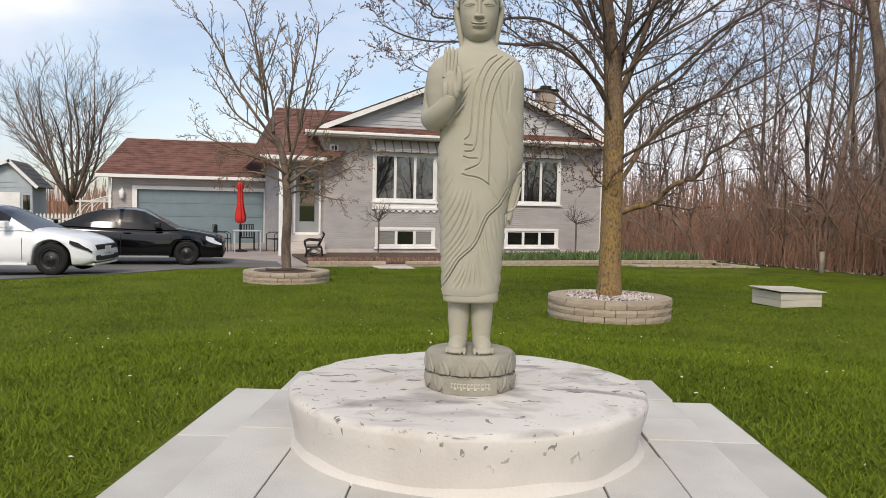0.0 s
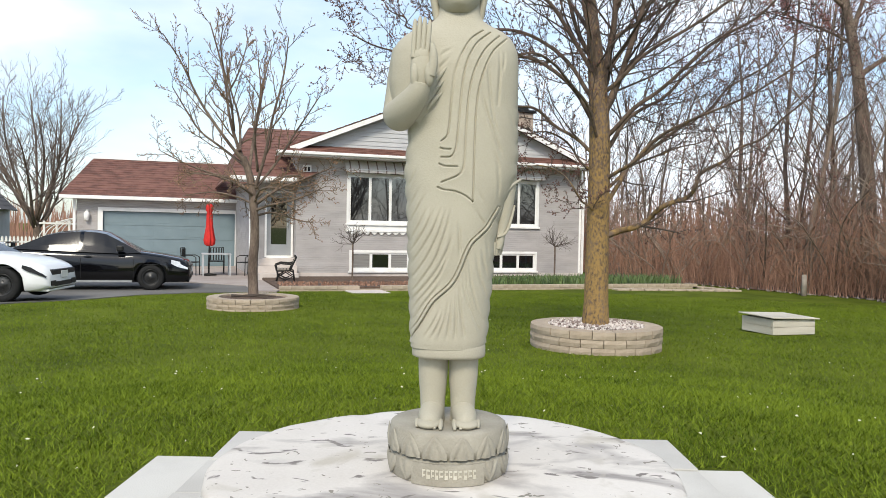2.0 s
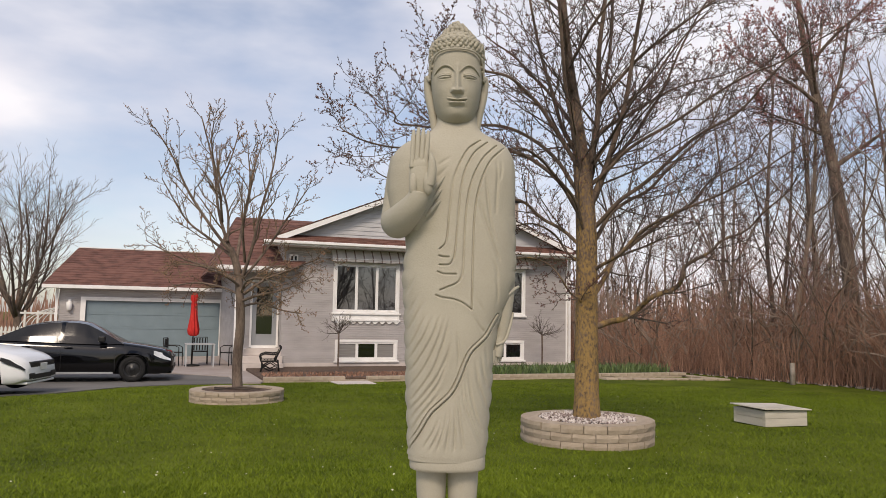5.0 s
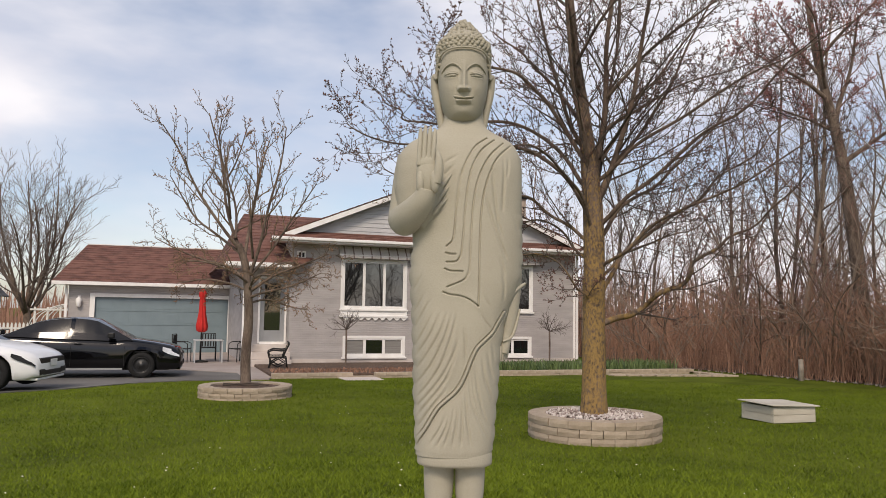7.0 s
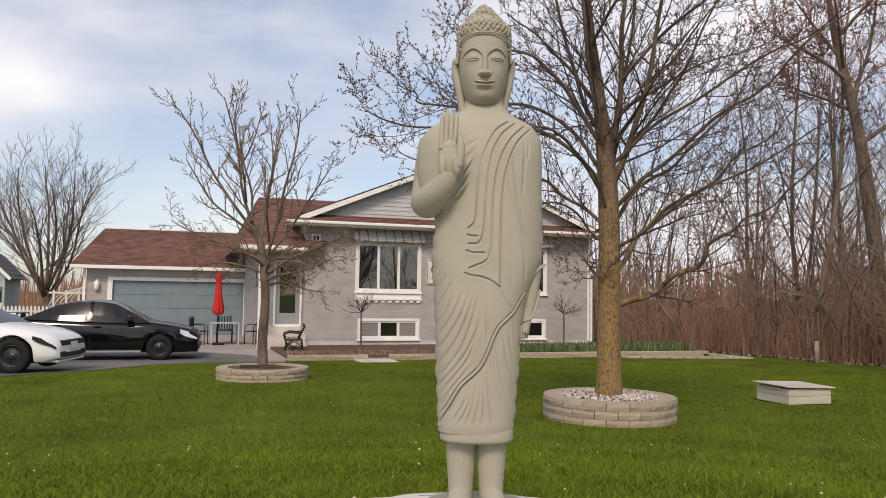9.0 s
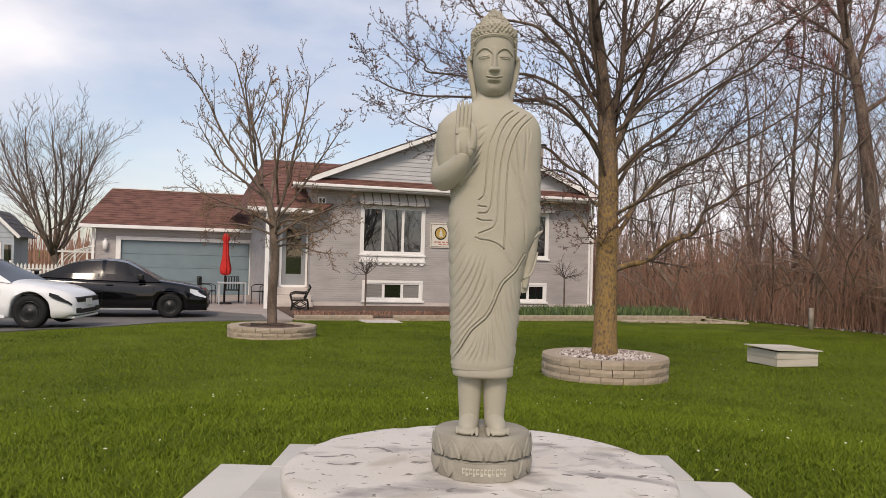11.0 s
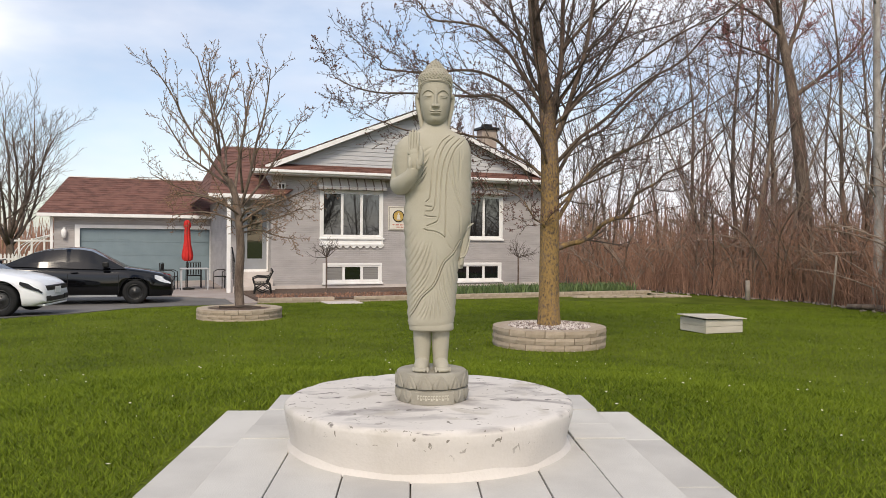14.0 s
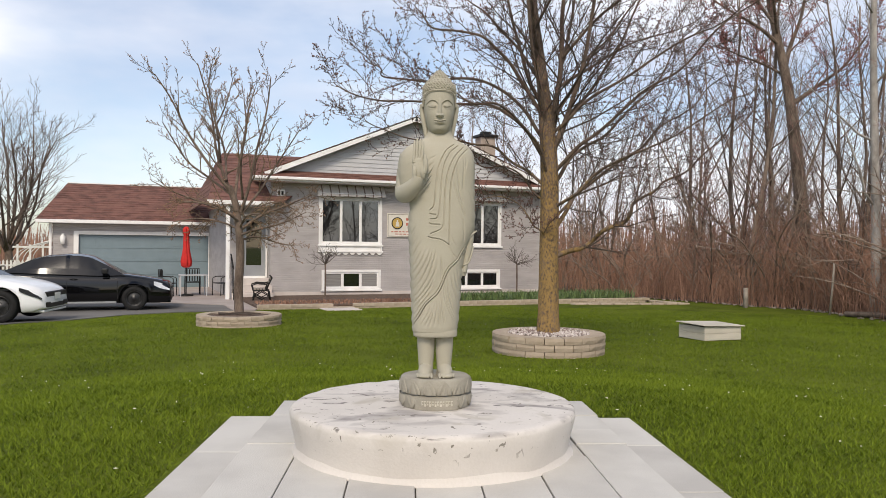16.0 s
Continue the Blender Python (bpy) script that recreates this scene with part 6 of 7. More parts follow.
roof_slope("roof", Vector((-0.6, 3.8, 2.25)) + SO, Vector((-0.6, -0.3, 2.25)) + SO, Vector((2.2, -0.3, 3.5)) + SO, Vector((2.2, 3.8, 3.5)) + SO, shed, SO, 6, M["shed_roof"])
rake("rake_board", Vector((3.42, 0, 2.28)) + SO, Vector((2.2, 0, 3.52)) + SO, 0.14, 0.05, SO.y - 0.32, SO, shed)
rake("rake_board", Vector((-0.6, 0, 2.28)) + SO, Vector((2.2, 0, 3.52)) + SO, 0.14, 0.05, SO.y - 0.32, SO, shed)
part("door_panel", boxes((1.5, 2.6, -0.05, -0.02, 0.05, 2.0), bevel=0.01), M["trim"], shed)
part("shed_window", boxes((2.72, 3.0, -0.05, -0.02, 1.0, 1.9), bevel=0.01), M["pane"], shed)


# ---------- cars ----------
def interp(x, table):
    xs, ys = [p[0] for p in table], [p[1] for p in table]
    return float(np.interp(x, xs, ys))


def build_car(name, m, spec, paint, label):
    car = thing(name, m, label, "car", "parked cars")
    L, W = spec["half"], spec["width"] / 2
    axles, rw = spec["axles"], spec["wheel"]
    xs = sorted(set([round(-L + 2 * L * i / 130, 4) for i in range(131)]))
    verts, faces = [], []
    rows = []
    for x in xs:
        e = min(1.0, (L - abs(x)) / 0.55)
        w = W * (0.70 + 0.30 * math.sqrt(max(0.0, e)))
        zt = interp(x, spec["deck"])
        zb = interp(x, spec["sill"])
        for ax in axles:
            if abs(x - ax) < rw + 0.055:
                zb = max(zb, rw + math.sqrt(max(0, (rw + 0.055) ** 2 - (x - ax) ** 2)) - 0.005)
        zm = max(zb + 0.02, zt - 0.24)
        half = [(0.0, zb + 0.0), (w * 0.90, zb), (w * 0.985, zb + 0.03 if zb + 0.03 < zm else zm - 0.005), (w * 1.0, (zb + zm) / 2 + 0.02), (w * 0.995, zm), (w * 0.965, zt - 0.10), (w * 0.90, zt - 0.03), (w * 0.75, zt - 0.002), (w * 0.4, zt + 0.018), (0, zt + 0.024)]
        ring = [(x, -a, z) for a, z in half] + [(x, a, z) for a, z in reversed(half[1:-1])]
        rows.append(len(verts))
        verts += ring
    n = len(ring)
    faces = grid_faces(len(xs), n) + [tuple(reversed(range(n))), tuple(rows[-1] + k for k in range(n))]
    body = raw("body", verts, faces, paint, car, smooth=True)
    # cabin: glass and pillars share one form
    gx = sorted(set([round(v, 4) for v in np.linspace(spec["cabin"][0], spec["cabin"][1], 66)]))
    cols = 15
    gv = []
    for x in gx:
        zr = interp(x, spec["roof"])
        zbelt = interp(x, spec["deck"]) - 0.03
        wb, wr = W * 0.93, W * (0.66 + 0.02)
        h = max(0.01, zr - zbelt)
        for j in range(cols):
            s = j / (cols - 1)
            q = abs(2 * s - 1)
            sgn = -1 if s < 0.5 else 1
            if q > 0.58:
                k = (1 - q) / 0.42
                y, z = wb + (wr - wb) * k ** 1.15 * min(1, h / 0.35), zbelt + h * 0.90 * k
            else:
                k = q / 0.58
                y, z = wr * k if h > 0.35 else (wb + (wr - wb) * h / 0.35) * k, zbelt + h * (0.90 + 0.10 * math.cos(k * math.pi / 2))
            gv.append((x, sgn * y, z))
    buckets = {"cabin": [], "side_window": [], "windscreen": [], "rear_window": []}
    for i in range(len(gx) - 1):
        xm = (gx[i] + gx[i + 1]) / 2
        for j in range(cols - 1):
            f = (i * cols + j, (i + 1) * cols + j, (i + 1) * cols + j + 1, i * cols + j + 1)
            side = j in (1, 2) or j in (cols - 4 + 1, cols - 4)
            top = 3 <= j <= cols - 5
            if side and any(a < xm < b for a, b in spec["side_glass"]) and (interp(xm, spec["roof"]) - interp(xm, spec["deck"])) > 0.16:
                buckets["side_window"].append(f)
            elif top and xm > spec["screen"] + 0.0:
                buckets["windscreen"].append(f)
            elif top and xm < spec["rear"]:
                buckets["rear_window"].append(f)
            else:
                buckets["cabin"].append(f)
    for nm, fl in buckets.items():
        used = sorted({k for f in fl for k in f})
        idx = {k: i for i, k in enumerate(used)}
        if nm == "side_window":
            for sg in (-1, 1):
                own = [f for f in fl if gv[f[0]][1] * sg > 0]
                ids = sorted({k for f in own for k in f})
                at_ = {k: i for i, k in enumerate(ids)}
                raw(nm, [gv[k] for k in ids], [tuple(at_[k] for k in f) for f in own], M["tint"], car, "dark tinted glass", True)
        elif fl:
            raw(nm, [gv[k] for k in used], [tuple(idx[k] for k in f) for f in fl], paint if nm == "cabin" else M["tint"], car, "" if nm == "cabin" else "dark tinted glass", True)
    # wheels
    for ax in axles:
        for sy in (-1, 1):
            wh = new("wheel")
            wh.parent = car
            wh.matrix_basis = pose(ax, sy * (W - 0.115), rw, 90 if sy < 0 else -90)
            vs, fs = lathe([(rw * 0.62, -0.10), (rw * 0.95, -0.105), (rw, -0.08), (rw, 0.08), (rw * 0.95, 0.105), (rw * 0.72, 0.11), (rw * 0.66, 0.10), (rw * 0.64, 0.06)], 40)
            raw("tyre", vs, fs, M["tyre"], wh, "black tyre", True)
            vs, fs = lathe([(rw * 0.66, 0.0), (rw * 0.66, 0.098), (rw * 0.61, 0.10), (rw * 0.57, 0.07), (rw * 0.50, 0.055), (rw * 0.36, 0.085), (rw * 0.2, 0.08), (rw * 0.16, 0.095), (0.01, 0.095)], 40)
            raw("rim", vs, fs, M["rim"], wh, "black steel rim", True)
            for k in range(12):
                a = 6.2832 * k / 12
                bm = bmesh.new()
                bmesh.ops.create_cone(bm, cap_ends=True, segments=8, radius1=rw * 0.055, radius2=rw * 0.055, depth=0.01, matrix=pose(rw * 0.47 * math.cos(a), rw * 0.47 * math.sin(a), 0.068))
                part("rim_hole", bm, M["plastic"], wh)
            for k in range(5):
                a = 6.2832 * k / 5
                bm = bmesh.new()
                bmesh.ops.create_cone(bm, cap_ends=True, segments=6, radius1=0.012, radius2=0.010, depth=0.03, matrix=pose(rw * 0.26 * math.cos(a), rw * 0.26 * math.sin(a), 0.09))
                part("lug_nut", bm, M["rim"], wh)
        part("wheel_well", boxes((ax - rw - 0.04, ax + rw + 0.04, -W + 0.26, W - 0.26, 0.22, rw * 2 + 0.02), (ax - 0.2, ax + 0.2, -W + 0.05, W - 0.05, 2 * rw + 0.0, 2 * rw + 0.03)), M["plastic"], car)
    part("underbody", boxes((-L + 0.25, L - 0.3, -W + 0.30, W - 0.30, 0.18, 0.35)), M["plastic"], car)

    def blob(nm, pts, r, mat, lab="", parent=None):
        return tubes(nm, [(pts, r)], mat, parent or car, 10, True, lab)

    for sy in (-1, 1):
        mx, mz = spec["mirror"]
        part("mirror", boxes((mx - 0.07, mx + 0.09, sy * (W + 0.06) - 0.10, sy * (W + 0.06) + 0.08, mz, mz + 0.15), bevel=0.035), M["plastic"] if paint is M["black_paint"] else paint, car)
        for hx, hz in spec["handles"]:
            blob("door_handle", [(hx - 0.09, sy * (W * 0.985 + 0.012), hz), (hx, sy * (W * 0.985 + 0.03), hz + 0.005), (hx + 0.09, sy * (W * 0.985 + 0.012), hz)], [0.012, 0.016, 0.012], paint)
        for lx in spec["door_lines"]:
            part("door_seam", boxes((lx - 0.004, lx + 0.004, sy * (W * 0.998) - 0.004, sy * (W * 0.998) + 0.004, 0.30, interp(lx, spec["deck"]) - 0.18)), M["plastic"], car)
        # lamps
        hl = spec["lamp"]
        v, f = [], []
        for i in range(7):
            s = i / 6
            x = L - hl["back"] + hl["back"] * 0.86 * s
            e = min(1.0, (L - abs(x)) / 0.55)
            w = W * (0.70 + 0.30 * math.sqrt(max(0.0, e)))
            zt = interp(x, spec["deck"])
            hgt = hl["h"] * (0.35 + 0.65 * math.sin(math.pi * (0.18 + 0.7 * s)))
            for k in range(5):
                q = k / 4
                v.append((x + 0.012, sy * (w * (1.005 - 0.09 * q * (0.3 + s)) + 0.012), zt - hl["drop"] - 0.03 * s - hgt * (1 - q)))
        f = grid_faces(7, 5, False)
        raw("headlight", v, f, M["lamp"] if spec["lamp"].get("clear") else M["plastic"], car, "wrap-round headlight", True)
        part("tail_light", boxes((-L + 0.03, -L + 0.32, sy * (W * 0.93) - 0.05, sy * (W * 0.93) + 0.05, 0.78, 0.94), bevel=0.03), M["tail"], car)
        part("sill_strip", boxes((axles[1] + rw + 0.12, axles[0] - rw - 0.12, sy * (W * 0.985) - 0.02, sy * (W * 0.985) + 0.012, 0.195, 0.245), bevel=0.008), paint if paint is not M["black_paint"] else M["door"], car)
        part("fog_recess", boxes((L - 0.10, L + 0.012, sy * (W * 0.56) - 0.12, sy * (W * 0.56) + 0.14, 0.29, 0.40), bevel=0.02), M["plastic"], car)
    g = spec["grille"]
    part("grille", boxes((L - 0.16, L + 0.006, -W * 0.62, W * 0.62, g[0], g[1]), bevel=0.02), M["plastic"], car)
    part("lower_grille", boxes((L - 0.2, L + 0.004, -W * 0.5, W * 0.5, 0.27, 0.38), bevel=0.02), M["plastic"], car)
    part("licence_plate", boxes((L + 0.006, L + 0.02, -0.155, 0.155, 0.44, 0.57), bevel=0.004), M["trim"], car)
    part("front_lip", boxes((L - 0.35, L - 0.02, -W * 0.72, W * 0.72, 0.19, 0.235), bevel=0.015), paint, car)
    if spec.get("spoiler"):
        part("spoiler", boxes((-L + 0.02, -L + 0.28, -0.62, 0.62, 1.12, 1.15), (-L + 0.1, -L + 0.2, -0.55, -0.5, 1.03, 1.13), (-L + 0.1, -L + 0.2, 0.5, 0.55, 1.03, 1.13), bevel=0.012), paint, car)
    return car


SEDAN = {
    "half": 2.27, "width": 1.76, "wheel": 0.315, "axles": (1.34, -1.26),
    "deck": [(-2.27, 0.86), (-2.22, 0.98), (-2.05, 1.03), (-1.7, 1.03), (-0.6, 0.985), (0.6, 0.94), (0.95, 0.955), (1.1, 0.95), (1.6, 0.88), (2.0, 0.80), (2.18, 0.73), (2.24, 0.66), (2.27, 0.56)],
    "sill": [(-2.27, 0.42), (-2.1, 0.28), (-1.7, 0.22), (0, 0.20), (1.8, 0.20), (2.1, 0.20), (2.27, 0.26)],
    "cabin": (-1.83, 1.12),
    "roof": [(-1.83, 1.00), (-1.55, 1.15), (-1.15, 1.36), (-0.8, 1.45), (-0.3, 1.49), (0.0, 1.485), (0.25, 1.44), (0.5, 1.30), (0.8, 1.12), (1.12, 0.92)],
    "side_glass": [(-1.46, -0.32), (-0.22, 0.66)], "screen": 0.28, "rear": -0.98,
    "mirror": (0.62, 0.97), "handles": [(-1.05, 0.86), (-0.12, 0.83)], "door_lines": [0.93, -0.28, -1.05],
    "lamp": {"back": 0.46, "drop": 0.07, "h": 0.14, "clear": True}, "grille": (0.50, 0.62), "spoiler": True,
}
LOW_SEDAN = dict(SEDAN, half=2.32, width=1.80, wheel=0.325, axles=(1.53, -1.22),
    deck=[(-2.32, 0.86), (-2.2, 1.0), (-1.9, 1.02), (-0.6, 0.97), (0.6, 0.91), (0.95, 0.92), (1.15, 0.90), (1.5, 0.865), (1.85, 0.80), (2.08, 0.735), (2.2, 0.68), (2.28, 0.60), (2.32, 0.52)],
    cabin=(-1.98, 1.15),
    roof=[(-1.98, 1.0), (-1.5, 1.17), (-1.0, 1.33), (-0.5, 1.40), (-0.1, 1.415), (0.2, 1.39), (0.45, 1.30), (0.8, 1.09), (1.15, 0.89)],
    side_glass=[(-1.35, -0.45), (-0.36, 0.65)], screen=0.25, rear=-1.0, mirror=(0.66, 0.93), door_lines=[0.98, -0.40, -1.15],
    lamp={"back": 0.44, "drop": 0.085, "h": 0.09}, grille=(0.50, 0.61), spoiler=False)


def parked(spec, wheel_x, wheel_y, turn):
    """The pose that sets the near front wheel on a place."""
    t = pose(0, 0, 0, 0, 0, turn)
    off = t @ Vector((spec["axles"][0], -spec["width"] / 2 + 0.1, 0))
    return pose(wheel_x - off.x, wheel_y - off.y, ground_z(wheel_x, wheel_y) + 0.02, 0, 0, turn)


build_car("black_sedan", parked(SEDAN, -0.22, 21.9, -4), SEDAN, M["black_paint"], "black four-door sedan with black steel wheels parked by the garage")
build_car("white_sedan", parked(LOW_SEDAN, -2.72, 17.6, -14), LOW_SEDAN, M["white_paint"], "white four-door sedan with black steel wheels on the driveway")

# ---------- woods ----------
WOOD_EDGE = [(12.0, 2.0), (15.2, 8.0), (17.0, 13.0), (18.0, 15.5), (18.2, 17.0), (17.6, 19.0), (17.0, 22.5), (16.4, 26.0), (17.0, 34.0), (12.0, 44.0), (0.0, 52.0), (-16, 54.0)]


def wood_floor():
    pts = WOOD_EDGE
    far = [(120, -60), (120, 160), (-120, 160), (-120, 54)]
    bm = bmesh.new()
    bm.faces.new([bm.verts.new((x, y, -0.69)) for x, y in [(12, 2)] + pts[1:] + [(-120, 54), (-120, 160), (120, 160), (120, 2)]])
    bmesh.ops.triangulate(bm, faces=bm.faces)
    bmesh.ops.recalc_face_normals(bm, faces=bm.faces)
    for f in bm.faces:
        if f.normal.z < 0:
            f.normal_flip()
    return tagged(part("woodland_floor", bm, M["soil"]), "brown leaf litter under the woods", "woodland floor", kind="structure")


wood_floor()


def edge_point(s):
    n = len(WOOD_EDGE) - 1
    i = min(int(s * n), n - 1)
    a, b = Vector(WOOD_EDGE[i]), Vector(WOOD_EDGE[i + 1])
    p = a.lerp(b, s * n - i)
    d = (b - a).normalized()
    return p, Vector((d.y, -d.x))


def wood_tree(seed, h, lean=0.0):
    rng = random.Random(seed)
    out = []
    sp = {"levels": 3, "jitter": 0.13, "up": 0.09, "last": 3, "kids": [15, 9, 5], "start": [0.15, 0.15, 0.1], "angle": (0.4, 1.0), "ratio": (0.26, 0.46), "thin": 0.44, "min_r": 0.0064, "tip": 0.3}
    grow(out, Vector((0, 0, -0.1)), Vector((lean, 0.0, 1)).normalized(), h, h * 0.0080, 0, rng, sp)
    return out


kinds = []
rw_ = random.Random(77)
for s in range(7):
    h = (8.5, 10.5, 12.5, 9.5, 7.0, 11.5, 6.0)[s]
    wood, twig, _ = tree_meshes(wood_tree(100 + s, h, (0, 0.1, -0.05, 0.45, 0.2, 0.0, 0.7)[s]), 1, sides=(7, 4, 3, 3))
    kinds.append((wood, twig))
masters = []
for s, (wood, twig) in enumerate(kinds):
    t = thing("wood_tree", pose(19.0 + s * 1.3, 19 + s * 2.2, -0.7, 0, 0, 40 * s), "bare grey-brown tree at the edge of the woods", "tree", "woodland trees")
    raw("trunk", *wood, M["bark_pale"] if s % 2 else M["bark_grey"], t, smooth=True)
    raw("crown", *twig, M["twig_red"] if s % 3 == 0 else M["twig_pale"], t, "bare twigs")
    masters.append(t)
for k in range(150):
    if k < 140:
        p, nrm = edge_point(rw_.uniform(0.10, 0.80))
        q = p + nrm * (0.6 + 22 * rw_.random() ** 1.6)
    else:
        p, nrm = edge_point(rw_.uniform(0.78, 1.0))
        q = p + nrm * rw_.uniform(2, 18)
    s = rw_.uniform(0.6, 1.0) if k < 98 else rw_.uniform(0.4, 0.65) if k < 140 else rw_.uniform(0.3, 0.45)
    c = copy_thing(rw_.choice(masters), pose(q.x, q.y, -0.7, rw_.uniform(-4, 4), rw_.uniform(-4, 4), rw_.uniform(0, 360)))
    c.matrix_basis = c.matrix_basis @ Matrix.Diagonal((s, s, s, 1))

# a denser stand beyond the end of the house
for k in range(9):
    c = copy_thing(masters[k % 7], pose(rw_.uniform(17.0, 26.0), rw_.uniform(24.0, 41.0), -0.7, rw_.uniform(-4, 4), rw_.uniform(-4, 4), rw_.uniform(0, 360)))
    s = rw_.uniform(0.55, 0.85)
    c.matrix_basis = c.matrix_basis @ Matrix.Diagonal((s, s, s, 1))

# bare trees across the road, behind the camera
for k in range(16):
    c = copy_thing(masters[k % 7], pose(-26 + 3.6 * k + rw_.uniform(-1, 1), -24 + rw_.uniform(-8, 4), -0.75, 0, 0, rw_.uniform(0, 360)))

for k in range(14):
    c = copy_thing(masters[k % 7], pose(10 + 1.4 * k, -11 + rw_.uniform(-2.5, 2), -0.75, 0, 0, rw_.uniform(0, 360)))

# the great leaning tree with russet buds at the lawn's edge
def great_tree():
    rng = random.Random(31)
    out = []
    sp = {"levels": 4, "jitter": 0.15, "up": 0.06, "kids": [14, 13, 8, 5], "start": [0.5, 0.25, 0.15, 0.1], "angle": (0.4, 0.95), "ratio": (0.34, 0.54), "thin": 0.42, "min_r": 0.006, "tip": 0.2}
    trunk = bend([(0, 0, -0.1), (-0.08, 0, 1.2), (-0.15, 0, 3.0), (-0.40, 0, 5.2), (-0.62, 0, 6.8), (-0.95, 0, 8.2), (-1.25, 0.2, 10), (-1.5, 0.2, 13)], 2)
    out.append((trunk, [float(np.interp(p.z, (0, 1, 5, 8, 13), (0.29, 0.225, 0.185, 0.13, 0.04))) for p in trunk], 0))
    for pts, r0, r1 in (
        ([(-0.55, 0, 6.3), (-0.1, 0.1, 6.6), (0.6, 0.2, 7.1), (1.3, 0.2, 7.6), (2.0, 0.2, 8.6)], 0.10, 0.02),
        ([(-0.75, 0, 7.4), (-0.5, 0.2, 8.2), (0.0, 0.4, 9.2), (0.3, 0.5, 11)], 0.09, 0.02),
        ([(-0.95, 0, 8.2), (-1.7, -0.2, 8.7), (-2.6, -0.3, 9.1), (-3.4, -0.3, 9.6)], 0.07, 0.015),
        ([(-1.05, 0, 8.8), (-1.5, 0.3, 9.6), (-2.2, 0.5, 10.8)], 0.07, 0.015),
        ([(-0.70, 0, 7.2), (-1.3, 0.4, 7.7), (-2.0, 0.6, 8.0), (-2.6, 0.6, 8.3)], 0.05, 0.012),
        ([(-1.15, 0.1, 9.4), (-0.6, -0.4, 10.2), (0.1, -0.6, 10.8), (0.8, -0.7, 11.6)], 0.06, 0.012),
        ([(-1.0, 0.0, 8.5), (-1.5, -0.8, 9.3), (-1.8, -1.2, 10.2), (-2.4, -1.4, 10.9)], 0.06, 0.012),
    ):
        scripted(out, pts, r0, r1, 1, rng, sp)
    return out


build_tree("budding_tree", pose(19.3, 18.0, -0.7, 0, 0, VIEW), great_tree(), 1, (M["bark_grey"], M["twig_red"], M["bud_red"]), "tall leaning tree with russet red buds at the lawn's edge", "tree", 0.019, 5, 8, bud_from=4)
# a pale straight trunk further along the lawn's edge
def pale_tree():
    rng = random.Random(52)
    out = []
    sp = {"levels": 3, "jitter": 0.14, "up": 0.07, "kids": [10, 8, 5], "start": [0.35, 0.2, 0.1], "angle": (0.5, 1.0), "ratio": (0.20, 0.34), "thin": 0.34, "min_r": 0.006, "tip": 0.35}
    trunk = bend([(0, 0, -0.1), (0.05, 0, 2.0), (0.0, 0.05, 4.5), (-0.1, 0.05, 8.0), (-0.05, 0, 11.0)], 2)
    rad = [0.155 - 0.10 * i / (len(trunk) - 1) for i in range(len(trunk))]
    out.append((trunk, rad, 0))
    limbs_from(out, trunk, rad, 11.0, 0, rng, sp)
    return out


build_tree("pale_tree", pose(18.3, 14.8, -0.7), pale_tree(), 1, (M["bark_white"], M["twig_pale"], M["bud"]), "tall straight tree with pale grey bark at the lawn's edge", "tree")
# broad bare tree behind the fence
def broad_tree():
    rng = random.Random(41)
    out = []
    sp = {"levels": 4, "jitter": 0.09, "up": 0.06, "kids": [9, 9, 6, 4], "start": [0.2, 0.12, 0.15, 0.1], "angle": (0.35, 0.75), "ratio": (0.40, 0.58), "thin": 0.55, "min_r": 0.010, "tip": 0.3}
    tr = bend([(0, 0, -0.1), (0.05, 0, 0.8), (0.0, 0, 1.8)], 2)
    out.append((tr, [0.26 - 0.012 * i for i in range(len(tr))], 0))
    for k in range(11):
        a = 6.283 * k / 11
        sprd = rng.uniform(0.35, 0.95)
        d = Vector((math.cos(a) * sprd, math.sin(a) * sprd, 1)).normalized()
        grow(out, Vector((0, 0, rng.uniform(1.1, 1.8))), d, rng.uniform(5.6, 7.0), 0.085, 1, rng, sp)
    return out


broad = build_tree("broad_tree", pose(-5.9, 42.5, -0.7), broad_tree(), 1, (M["bark_grey"], M["twig_pale"], M["bud"]), "broad bare tree with many rising limbs behind the fence", "tree")

for x, y, a in ((13.5, -11, 40), (7.5, -14, 130)):
    copy_thing(broad, pose(x, y, -0.7, 0, 0, a))


